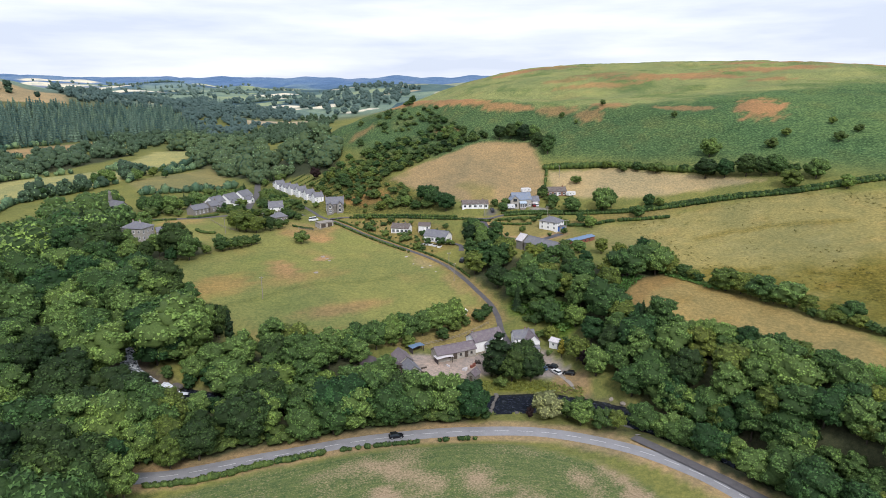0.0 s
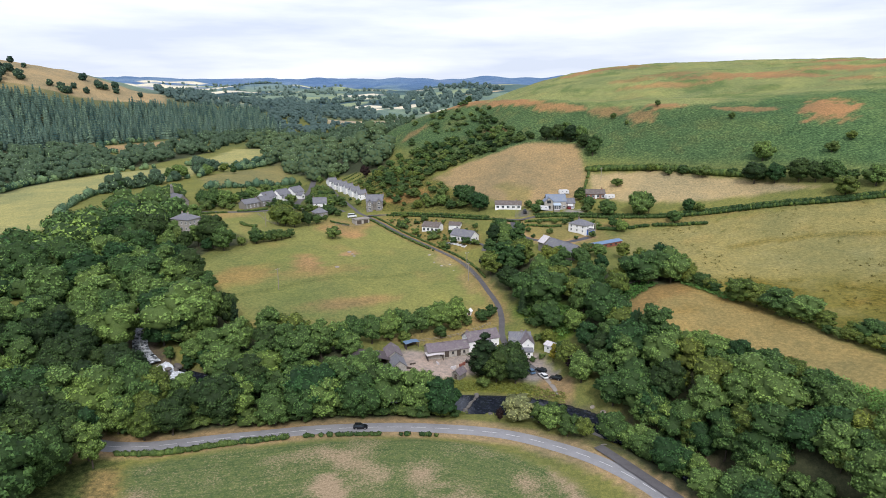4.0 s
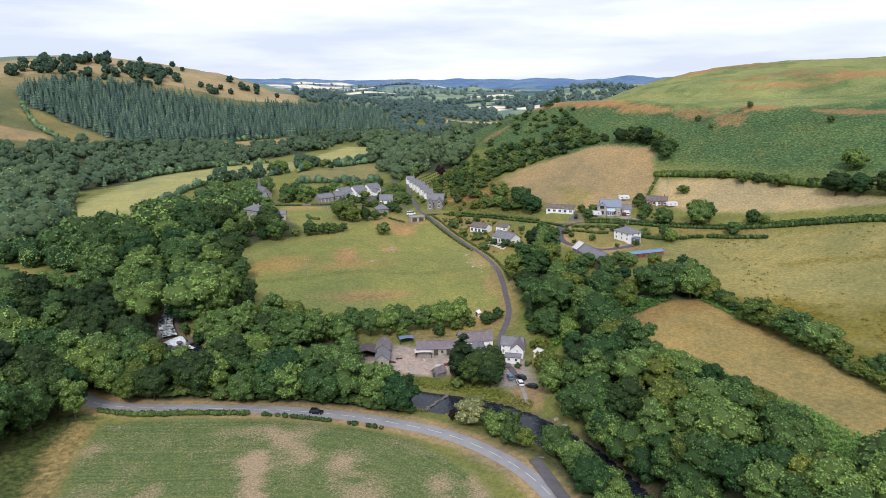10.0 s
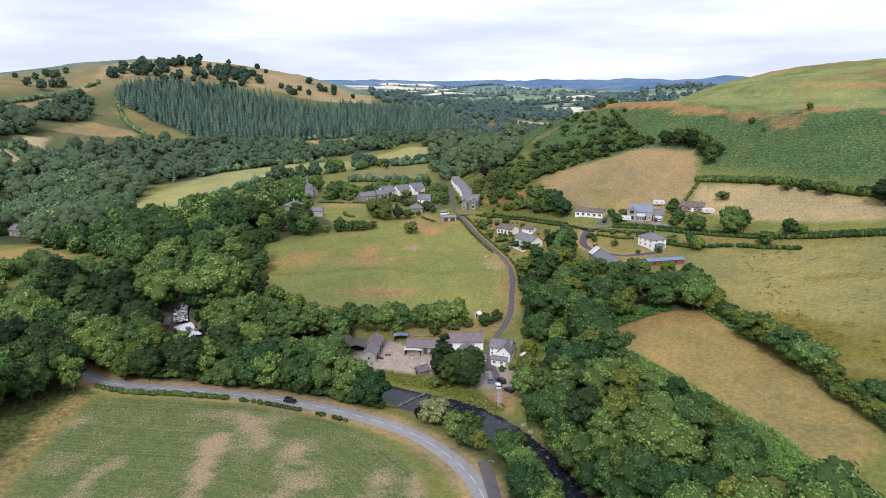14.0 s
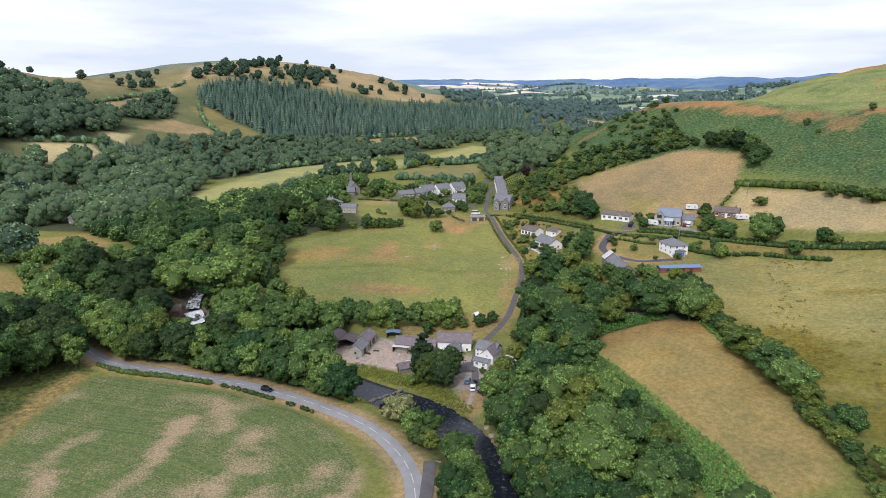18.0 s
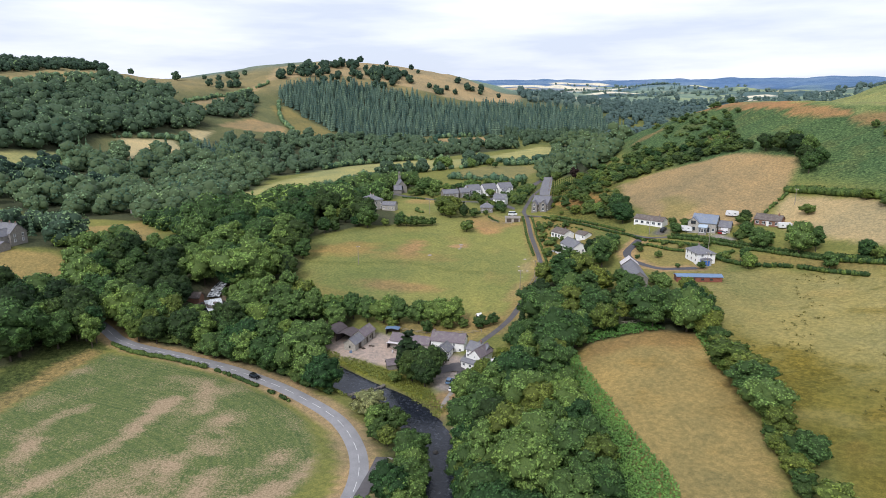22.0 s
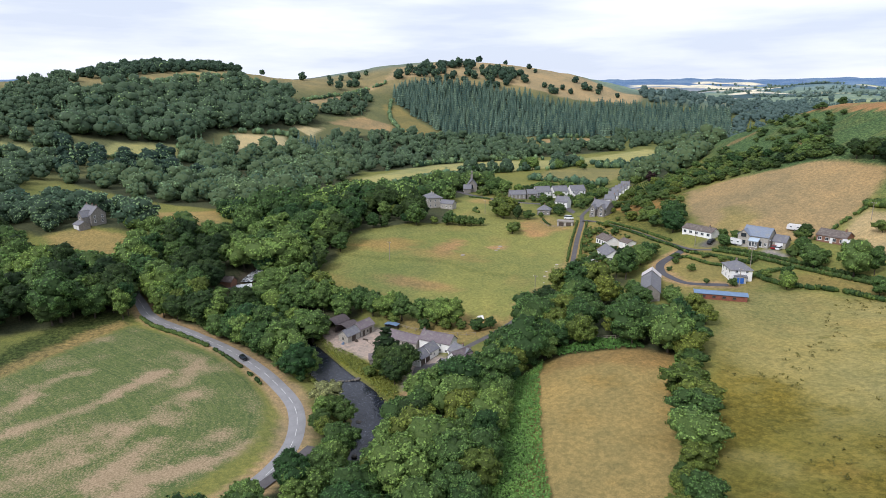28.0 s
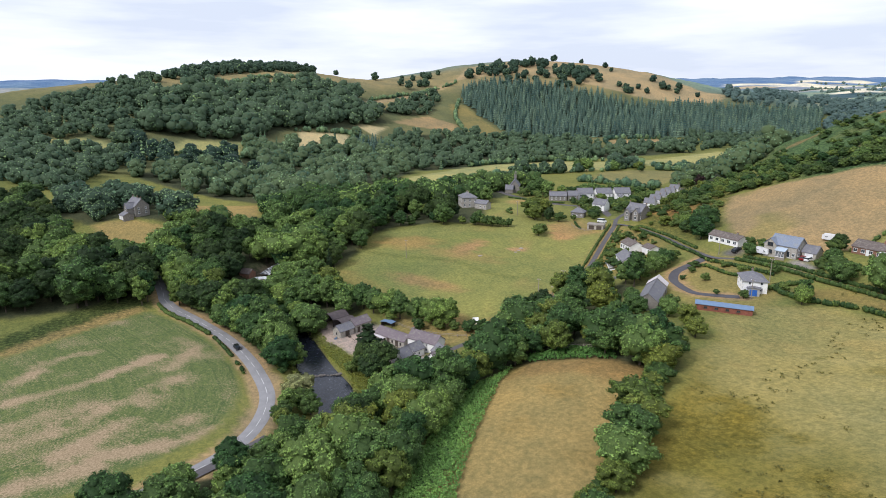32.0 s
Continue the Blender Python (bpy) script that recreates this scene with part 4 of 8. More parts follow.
a = me.attributes.new("sown", "FLOAT", "POINT")
a.data.foreach_set("value", inside(px, py, CROP_FIELD, 0.9, 0.35).astype(np.float32))
# thin, sun-bleached streaks in the crop: their line, half-width, strength
worn = 0.20 * ripple(px, py, 24, 9) + 0.14 * ripple(px, py, 9, 17)
for line, half, deep in (([(-15, 79), (-24, 86), (-25, 95)], 2.6, 0.42), ([(-4, 100), (-9, 107), (-13, 113)], 2.0, 0.72), ([(9, 66), (7, 71), (4, 85), (-1.5, 98)], 2.2, 0.42), ([(23, 97), (16, 105), (7, 117)], 2.6, 0.42), ([(-1, 116), (-17, 125)], 2.4, 0.38),
                         ([(20, 111), (9, 120)], 3.0, 0.3), ([(41, 100), (41, 112), (40, 122), (38, 129)], 2.8, 0.62), ([(20, 78), (19, 84), (16, 99)], 3.6, 0.40), ([(38, 92), (33, 99), (27, 105)], 2.8, 0.48), ([(33, 115), (29, 121)], 3.0, 0.32),
                         ([(-54, 96), (-48, 102)], 2.0, 0.35), ([(30, 74), (26, 90)], 3.0, 0.45), ([(48, 84), (46, 100)], 3.4, 0.5), ([(-14, 81), (-8, 76)], 2.4, 0.4), ([(-30, 118), (-22, 122)], 2.0, 0.25)):
    d, _ = off_path(px, py, line, 14)
    worn = worn + 0.8 * deep * (1 - smooth(np.minimum(d, 99) / half + 0.5 * ripple(px, py, 7, 21) + 0.25 * ripple(px, py, 3.1, 8), 0.3, 1.7))
a = me.attributes.new("worn", "FLOAT", "POINT")
a.data.foreach_set("value", worn.astype(np.float32))
a = me.attributes.new("drill", "FLOAT", "POINT")
a.data.foreach_set("value", np.minimum(off_path(px, py, ROAD, 90)[0], 200).astype(np.float32))
a = me.attributes.new("cover", "FLOAT", "POINT")
a.data.foreach_set("value", cover.astype(np.float32))
ground = tagged(new("ground", me), "dry summer pastures, ferny hillsides and far rolling hills", "ground", kind="structure")

# ---- road, lanes, river ----
road = strip("road", ROAD_B[0], 4.3, 0.0, ASPHALT, 1.5, 6, label="pale grey two-lane country road with a dashed white line", category="road")
lane = strip("farm_lane", LANE_B[0], 2.1, 0.0, TARMAC, 1.5, 4, 0.06, "narrow tarmac lane from the farm up to the village", "lane")
hill_lane = strip("hill_lane", HILL_LANE_B[0], 2.7, 0.0, TARMAC, 2, 4, 0.06, "narrow hedged lane along the foot of the hill", "lane")
drive = strip("drive", DRIVE_B[0], 3.2, 0.02, DARK_TARMAC, 1.5, 4, 0.08, "curved dark tarmac drive to the white house", "drive")
street = strip("village_street", STREET_B[0], 4.0, 0.02, TARMAC, 2, 4, 0.05, "grey village street between the houses", "road")
church_road = strip("church_road", CHURCH_ROAD_B[0], 4.0, 0.015, TARMAC, 2, 4, 0.05, "grey road past the church", "road")
track = strip("track", TRACK_B[0], 2.8, 0.03, TARMAC, 1.5, 4, 0.1, "short grey track beside the main road", "track")
_ford = np.array(FORD_PATH, float)
_ford = np.column_stack([_ford, np.maximum(height(_ford[:, 0], _ford[:, 1]) + 0.10, -2.0)])
ford = strip("ford_path", _ford, 1.6, 0.02, CONCRETE, 1.0, 4, 0.2, "stony path down to a shallow ford", "path")
river = strip("river", RIVER[5:], 15.0, 0.0, WATER, 1.5, 8, 0.0, "dark peaty river with small riffles", "water")
strip("stream", RIVER[:5], 4.6, 0.25, RAPID, 1.0, 6, 0.1, "stream tumbling down a wooded gorge", "water")

# the dashed centre line: each dash is a piece of the road
q = along(ROAD_B[0], 0.75)
s = np.r_[0, np.cumsum(np.linalg.norm(np.diff(q[:, :2], axis=0), axis=1))]
at = 2.0
while at < s[-1] - 4:
    w = [np.array([np.interp(v, s, q[:, k]) for k in range(3)]) for v in (at, at + 1.9, at + 3.8)]
    d = (w[2] - w[0])[:2]
    n = np.array([d[1], -d[0]]) / np.linalg.norm(d) * 0.06
    verts = [(p[0] + sgn * n[0], p[1] + sgn * n[1], p[2] + 0.012) for p in w for sgn in (-1, 1)]
    dash = new("road_marking", mesh_from("road_marking", verts, [(0, 1, 3, 2), (2, 3, 5, 4)], PAINT))
    dash.parent = road
    at += 6.0

# ---- trees ----


def ball(detail):
    bm = bmesh.new()
    bmesh.ops.create_icosphere(bm, subdivisions=detail, radius=1.0)
    v = np.array([x.co[:] for x in bm.verts])
    f = np.array([[x.index for x in g.verts] for g in bm.faces])
    bm.free()
    return v, f


BALLS = {1: ball(1), 2: ball(2)}


class Heap:
    """Gathers pieces of triangles with a tone for each, and the way in which their surface faces."""

    def __init__(self):
        self.v, self.f, self.t, self.d, self.n = [], [], [], [], 0

    def add(self, v, f, tone=0.0, facing=None):
        self.v.append(v), self.f.append(f + self.n), self.t.append(np.full(len(v), tone) if np.isscalar(tone) else tone)
        self.d.append(np.zeros((len(v), 3)) if facing is None else facing)
        self.n += len(v)

    def flat(self):
        return np.concatenate(self.v), np.concatenate(self.f), np.concatenate(self.t), np.concatenate(self.d)

    def mesh(self, name, mat, smooth_faces=False):
        v, f, t, d = self.flat()
        faced = bool(np.any(d))
        me = mesh_from(name, v, f, mat, smooth_faces or faced)
        a = me.attributes.new("tone", "FLOAT", "POINT")
        a.data.foreach_set("value", t.astype(np.float32))
        if faced:
            me.normals_split_custom_set_from_vertices((d / (np.linalg.norm(d, axis=1)[:, None] + 1e-9)).tolist())
        return me


def unit(d):
    return d / (np.linalg.norm(d, axis=-1, keepdims=True) + 1e-9)


def leaf_cards(rng, centres, normals, size, stray=0.45):
    """Small pointed leaf sprays at the centres, facing about along the normals."""
    n = len(centres)
    nrm = unit(unit(normals) + rng.normal(0, stray, (n, 3)))
    u = unit(np.cross(nrm, rng.normal(0, 1, (n, 3))))
    w = np.cross(nrm, u)
    s = (size * rng.uniform(0.6, 1.35, n))[:, None]
    v = np.stack([centres - u * s * 0.5 - w * s * 0.3, centres + u * s * 0.5 - w * s * 0.3, centres + w * s * 0.6 + nrm * s * 0.1], 1).reshape(-1, 3)
    f = np.arange(n)[:, None] * 3 + np.array([[0, 1, 2]])
    return v, f


def spread(count, start=0.0):
    """Ways spread evenly over a ball."""
    k = np.arange(count) + 0.5
    up = 1 - 2 * k / count
    a = k * 2.39996 + start
    return np.stack([np.cos(a) * np.sqrt(1 - up**2), np.sin(a) * np.sqrt(1 - up**2), up], 1)


def crown_arrays(seed, height_m, radius, lobes, leaves, leaf, base=0.22, tufts=9, top=1.0, cone=0.0):
    """A broad crown: overlapping boughs, each made of rounded tufts under a coat of leaf sprays."""
    rng = np.random.default_rng(seed)
    h = Heap()
    zc, rz = height_m * (base + 1.0) / 2, height_m * (1 - base) / 2
    way = spread(lobes, rng.uniform(0, 6))
    way[:, 2] = np.clip(way[:, 2] + rng.normal(0, 0.12, lobes), -0.85, 1)
    reach = np.where(way[:, 2] > 0, 1.0, 0.9) * rng.uniform(0.85, 1.12, lobes)
    c = np.stack([way[:, 0] * radius * 0.62 * reach, way[:, 1] * radius * 0.62 * reach, zc + way[:, 2] * rz * 0.66 * top * reach], 1)
    c += rng.normal(0, 0.06, c.shape) * radius
    r = radius * rng.uniform(0.36, 0.54, lobes)
    if cone:
        q = np.clip((c[:, 2] / height_m - base) / (1 - base), 0, 1)
        c[:, :2] *= (1 - cone * q)[:, None]
        r = r * (1.15 - cone * 0.75 * q)
    c = np.vstack([c, [0, 0, zc]])
    r = np.r_[r, radius * (0.55 - 0.2 * cone)]
    bv, bf = BALLS[1]
    squash = np.array([1, 1, 0.87])

    def buried(p, but, depth):
        hid = np.zeros(len(p), bool)
        for j, (c2, r2) in enumerate(zip(c, r)):
            if j != but:
                hid |= np.linalg.norm((p - c2) / squash, axis=1) < r2 * depth
        return hid

    middle = np.array([0, 0, zc - rz * 0.5])
    pts, nrm = [], []
    per = max(1, int(leaves * 1.5 / (lobes + 1)))
    for i, (cc, rr) in enumerate(zip(c, r)):
        d = spread(tufts, rng.uniform(0, 6)) + rng.normal(0, 0.16, (tufts, 3)) if tufts else np.zeros((0, 3))
        d = unit(d)[d[:, 2] > -0.55] if tufts else d
        p = cc + d * rr * 0.78 * squash
        p, d = p[~buried(p, i, 0.92)], d[~buried(p, i, 0.92)]
        # tone -10 picks the darkened core colour, painted shade under the leaf sprays
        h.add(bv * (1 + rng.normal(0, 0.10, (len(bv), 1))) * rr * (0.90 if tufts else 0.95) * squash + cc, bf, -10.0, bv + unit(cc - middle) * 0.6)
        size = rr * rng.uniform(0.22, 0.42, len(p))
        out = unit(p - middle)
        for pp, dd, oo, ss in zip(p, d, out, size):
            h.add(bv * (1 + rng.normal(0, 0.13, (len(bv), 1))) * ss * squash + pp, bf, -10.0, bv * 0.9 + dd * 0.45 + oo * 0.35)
        if len(p):
            k = rng.integers(0, len(p), per)
            e = unit(rng.normal(0, 1, (per, 3)) + d[k] * 0.7 + (0, 0, 0.2))
            q = p[k] + e * size[k][:, None] * rng.uniform(0.85, 1.45, (per, 1)) * squash
            n = e * 0.9 + d[k] * 0.45 + out[k] * 0.35
        else:
            e = unit(rng.normal(0, 1, (per, 3)) + (0, 0, 0.2))
            q = cc + e * rr * rng.uniform(0.9, 1.12, (per, 1)) * squash
            n = e + unit(cc - middle) * 0.6
        keep = ~buried(q, i, 0.9)
        pts.append(q[keep]), nrm.append(n[keep])
    pts, nrm = np.concatenate(pts), np.concatenate(nrm)
    if len(pts) > leaves:
        pick_some = rng.permutation(len(pts))[:leaves]
        pts, nrm = pts[pick_some], nrm[pick_some]
    facing = unit(unit(nrm) + rng.normal(0, 0.28, nrm.shape))
    h.add(*leaf_cards(rng, pts, nrm, leaf, 0.4), 0.0, np.repeat(facing, 3, axis=0))
    return h


def spruce_arrays(seed, height_m, radius, tiers, boughs, base=0.06, drop=0.55):
    """A conifer: whorls of drooping boughs, shorter towards the tip."""
    rng = np.random.default_rng(seed)
    h = Heap()
    v, f, g = [], [], []
    for t in range(tiers):
        q = t / tiers
        z = height_m * (base + (1 - base) * q)
        rad = radius * (1 - q) ** 0.85 * rng.uniform(0.85, 1.1) + 0.012 * height_m
        for b in range(boughs):
            a = 6.283 * (b + 0.5 * (t % 2) + rng.uniform(-0.25, 0.25)) / boughs
            l = rad * rng.uniform(0.75, 1.15)
            d, s = np.array([math.cos(a), math.sin(a)]), np.array([-math.sin(a), math.cos(a)])
            w = l * 0.42
            root, tip = np.array([0, 0, z + height_m / tiers * 0.9]), np.array([d[0] * l, d[1] * l, z - l * drop * 0.45])
            m = np.array([d[0] * l * 0.55, d[1] * l * 0.55, z + height_m / tiers * 0.35 - l * drop * 0.1])
            k = len(v)
            v += [root, m + [s[0] * w, s[1] * w, -w * 0.4], tip, m - [s[0] * w, s[1] * w, w * 0.4]]
            f += [(k, k + 2, k + 1), (k, k + 3, k + 2)]
            g += [(d[0], d[1], 0.25), (d[0] + s[0] * 0.6, d[1] + s[1] * 0.6, 0.35), (d[0], d[1], 0.6), (d[0] - s[0] * 0.6, d[1] - s[1] * 0.6, 0.35)]
    h.add(np.array(v), np.array(f), 0.0, np.array(g))
    n = 7
    ring = np.array([(math.cos(6.283 * i / n) * radius * 0.62, math.sin(6.283 * i / n) * radius * 0.62, height_m * base) for i in range(n)] + [(0, 0, height_m * 0.98)])
    # the inner cone takes the darkened core colour too, shade between the boughs
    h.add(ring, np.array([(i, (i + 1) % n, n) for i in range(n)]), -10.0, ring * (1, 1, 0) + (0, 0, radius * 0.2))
    return h


def trunk_mesh(seed, height_m, girth, limbs=5):
    """A tapered, slightly leaning trunk with a few rising limbs."""
    rng = np.random.default_rng(seed)
    v, f = [], []

    def tube(points, radii, sides=6):
        k = len(v)
        for p, r in zip(points, radii):
            for i in range(sides):
                v.append((p[0] + r * math.cos(6.283 * i / sides), p[1] + r * math.sin(6.283 * i / sides), p[2]))
        for j in range(len(points) - 1):
            for i in range(sides):
                f.append((k + j * sides + i, k + j * sides + (i + 1) % sides, k + (j + 1) * sides + (i + 1) % sides, k + (j + 1) * sides + i))

    lean = rng.normal(0, 0.03, 2)
    tube([(lean[0] * z, lean[1] * z, z) for z in (-0.6, 0.3, height_m * 0.3, height_m * 0.6, height_m * 0.85)], [girth * 1.5, girth * 1.1, girth * 0.85, girth * 0.5, girth * 0.15])
    for b in range(limbs):
        a, z = 6.283 * b / limbs + rng.uniform(0, 1), height_m * rng.uniform(0.25, 0.5)
        l = height_m * rng.uniform(0.18, 0.28)
        d = np.array([math.cos(a), math.sin(a), 1.0])
        tube([np.array([lean[0] * z, lean[1] * z, z]) + d * l * s for s in (0, 0.5, 1)], [girth * 0.5, girth * 0.3, girth * 0.1], 5)
    return mesh_from("trunk", v, f, BARK)


def sort_of_tree(name, seeds, height_m, radius, girth, mat, lobes=12, leaves=850, leaf=0.62, base=0.2, conifer=False, top=1.0, tiers=17, boughs=9, cone=0.0, tufts=9):
    made = []
    for s in seeds:
        heap = spruce_arrays(s, height_m, radius, tiers, boughs) if conifer else crown_arrays(s, height_m, radius, lobes, leaves, leaf, base, tufts, top, cone)
        made.append((name, height_m, trunk_mesh(s + 500, height_m, girth, 0 if conifer else 5), heap.mesh("crown", mat)))
    return made


OAK = sort_of_tree("oak_tree", (1, 2, 3), 11, 5.2, 0.28, LEAF, 15, 2300, 0.44, 0.08, tufts=14)
BEECH = sort_of_tree("beech_tree", (4, 5, 6), 11.5, 4.7, 0.28, LEAF, 14, 2300, 0.43, 0.06, tufts=14)
BROAD = OAK + BEECH
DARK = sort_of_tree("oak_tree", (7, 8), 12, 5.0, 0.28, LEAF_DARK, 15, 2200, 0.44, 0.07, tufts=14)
TALL = sort_of_tree("ash_tree", (11, 12, 13), 14, 4.2, 0.26, LEAF, 16, 2300, 0.43, 0.12, top=1.1, tufts=13)
SMALL = sort_of_tree("thorn_tree", (21, 22, 23), 6, 2.9, 0.14, HEDGE, 9, 1000, 0.33, 0.06, tufts=9)
GORSE = sort_of_tree("gorse_bush", (24, 25), 6, 2.9, 0.12, HEDGE, 9, 900, 0.34, 0.04, tufts=8)
SHRUB = sort_of_tree("shrub", (31, 32), 2.6, 1.6, 0.08, HEDGE, 6, 340, 0.22, 0.02, tufts=5)
FRESH = sort_of_tree("sycamore_tree", (41, 42), 9, 4.0, 0.22, LEAF_FRESH, 13, 1900, 0.40, 0.08, tufts=13)
SPRUCE = sort_of_tree("spruce_tree", (51, 52), 14, 3.0, 0.22, NEEDLE, conifer=True, tiers=22, boughs=11)
CYPRESS = sort_of_tree("cypress_tree", (61,), 13, 3.1, 0.2, NEEDLE, 26, 2200, 0.34, 0.03, top=1.25, cone=0.9, tufts=6)
PALE = sort_of_tree("whitebeam_tree", (71,), 6.5, 3.2, 0.18, LEAF_PALE, 11, 1600, 0.34, 0.06, tufts=12)
COPPER = sort_of_tree("copper_beech", (81,), 6.5, 2.6, 0.16, LEAF_COPPER, 10, 1000, 0.36, 0.06, tufts=7)
GOLDEN = sort_of_tree("golden_cypress", (91,), 6.0, 1.7, 0.12, LEAF_GOLD, 14, 1000, 0.26, 0.02, top=1.25, cone=0.8, tufts=5)
tree_rng = random.Random(7)
LABELS = {
    "oak_tree": ("broad green oak with a lumpy full crown", "tree"), "beech_tree": ("rounded green beech with a dense crown", "tree"), "ash_tree": ("tall green ash with an uneven domed crown", "tree"),
    "gorse_bush": ("dense dark green gorse and thorn bush", "bush"), "thorn_tree": ("low rounded green hawthorn tree", "tree"), "shrub": ("small rounded green garden shrub", "shrub"),
    "sycamore_tree": ("light yellow-green leafy sycamore", "tree"), "spruce_tree": ("dark green pointed spruce with drooping boughs", "tree"),
    "cypress_tree": ("tall dense dark cypress", "tree"), "whitebeam_tree": ("pale cream-green variegated tree by the road", "tree"),
    "copper_beech": ("dark purple-leaved copper tree", "tree"), "golden_cypress": ("small bright golden conifer beside the cottage", "tree"),
}


def plant(kind, x, y, high=None, wide=1.0, group="", label=""):
    """One tree, standing on the ground."""
    name, full, trunk, crown = kind[tree_rng.randrange(len(kind))]
    k = (high or full * tree_rng.uniform(0.85, 1.15)) / full
    e = new(name)
    e.empty_display_size = 0.5
    w = k * wide * tree_rng.uniform(0.92, 1.08)
    e.matrix_world = pose(x, y, ground_at(x, y), 0, 0, tree_rng.uniform(0, 360)) @ Matrix.Diagonal((w, w, k, 1))
    tagged(e, label or LABELS[name][0], LABELS[name][1], group)
    for part_name, data in (("trunk", trunk), ("crown", crown)):
        o = new(part_name, data)
        o.parent = e
    return e


# no trees round houses in woods, nor on the camera's lines to church, manor, weir and cascade: x, y, radius
CLEARINGS = [(44.5, 150, 5.5), (-170, 325, 9), (-163, 313, 7), (-146, 287, 11), (-138, 282, 10), (-128, 288, 9), (-136, 291, 8), (-177, 341, 12), (-170, 334, 9), (-158, 106, 11), (-150, 100, 10), (-140, 96, 9), (44, 258, 11), (50, 249, 9), (56, 244, 6), (-229, 181, 6), (-80, 148, 5), (-75, 152, 5.5), (-69, 147.5, 4), (-97, 172, 6), (-104, 178, 5), (-90, 164, 5.5), (-134, 278, 8), (-122, 272, 6), (-118, 278, 8), (-126, 283, 8), (-109, 273, 7), (-113, 267, 5)]


def kept_low(x, y):
    """Trees are shortened to keep the camera's view open to the weir, the square stone house and the long barn."""
    d, _ = off_path(np.array([x]), np.array([y]), [(-76, 152), (-66, 146), (-56, 138)], 20)
    e, _ = off_path(np.array([x]), np.array([y]), [(-146, 287), (-130, 258), (-118, 236)], 20)
    g, _ = off_path(np.array([x]), np.array([y]), [(44, 258), (52, 246), (62, 232)], 20)
    return 0.55 if d[0] < 9 or g[0] < 13 else 0.6 if e[0] < 12 else 1.0


def clear_of(x, y):
    """False on roads, water, yards, house plots and clearings made for the camera's view."""
    for path, gap in ((ROAD, 4.2), (LANE, 3.6), (HILL_LANE, 3.2), (TRACK, 3.0), (RIVER, 5.2 if x < -82 else 3.4 if x < -25 else 4.6 if x < 38 else 6.6), (DRIVE, 4.5), (FORD_PATH, 4.0), (VILLAGE_STREET, 5), (CHURCH_ROAD, 5)):
        d, _ = off_path(np.array([x]), np.array([y]), path, 9)
        if d[0] < gap:
            return False
    return all(math.hypot(x - a, y - b) > r for a, b, r in CLEARINGS)


def beside(path, off):
    q = along(path, 4.0)
    way = np.gradient(q, axis=0)
    return [tuple(p) for p in q + np.stack([way[:, 1], -way[:, 0]], 1) / np.linalg.norm(way, axis=1)[:, None] * off]


def scatter(poly, gap, seed):
    """Places about gap metres apart inside an outline."""
    r = np.random.default_rng(seed)
    p = np.array(poly, float)
    x0, y0, x1, y1 = p[:, 0].min(), p[:, 1].min(), p[:, 0].max(), p[:, 1].max()
    gxs, gys = np.meshgrid(np.arange(x0, x1, gap), np.arange(y0, y1, gap * 0.87))
    gxs = gxs + (np.arange(gxs.shape[0]) % 2)[:, None] * gap / 2
    x, y = (gxs + r.uniform(-0.46, 0.46, gxs.shape) * gap).ravel(), (gys + r.uniform(-0.46, 0.46, gxs.shape) * gap).ravel()
    k = inside(x, y, poly, 0.05, 0.0) > 0.5
    return np.stack([x[k], y[k]], 1)


def wood(poly, gap, seed, low, high, group, kinds=None):
    for x, y in scatter(poly, gap, seed):
        if not clear_of(x, y):
            continue
        u = tree_rng.random()
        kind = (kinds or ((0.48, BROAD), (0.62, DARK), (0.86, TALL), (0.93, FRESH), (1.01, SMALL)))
        kind = next(k for lim, k in kind if u < lim)
        plant(kind, x, y, kept_low(x, y) * tree_rng.uniform(low * 0.86, high * 1.08) * (0.65 if kind is SMALL else 0.92 if kind is FRESH else 1.0), 1.05, group)


def bank_row(path, off, gap, low, high, group, kinds=None):
    """Trees that lean over the water from one bank."""
    q = along([p[:2] for p in path], gap)
    way = np.gradient(q, axis=0)
    for p in q + np.stack([way[:, 1], -way[:, 0]], 1) / np.linalg.norm(way, axis=1)[:, None] * off:
        if all(math.hypot(p[0] - a, p[1] - b) > r for a, b, r in CLEARINGS):
            plant(tree_rng.choice(kinds or (OAK, BEECH, TALL, OAK)), p[0] + tree_rng.uniform(-1, 1), p[1] + tree_rng.uniform(-0.6, 0.6), kept_low(p[0], p[1]) * tree_rng.uniform(low, high), 1.1, group)


bank_row(RIVER[5:9], 5.0, 6.2, 9.0, 12.5, "riverside trees along the road")
bank_row(RIVER[5:9], -5.2, 6.2, 8.5, 12.0, "trees on the far bank")
bank_row(RIVER[8:10], 5.0, 5.8, 9.0, 11.5, "riverside trees along the road")
bank_row(RIVER[:4], 6.6, 6.5, 11, 14.5, "wood along the gorge")
bank_row(RIVER[:4], -6.6, 6.5, 11, 14.5, "wood along the gorge")
bank_row(RIVER[13:17], 6.4, 5.4, 6.5, 8.5, "trees at the river bend")
bank_row(RIVER[13:18], -6.3, 5.4, 8.5, 11.5, "wood beside the farm")
wood(WOOD_RIVERSIDE, 6.2, 1, 9.5, 13.0, "riverside trees along the road", ((0.42, BROAD), (0.64, DARK), (0.88, TALL), (0.93, FRESH), (1.01, SMALL)))
wood(WOOD_NORTH_BANK, 7.2, 2, 9.0, 13.5, "trees on the far bank")
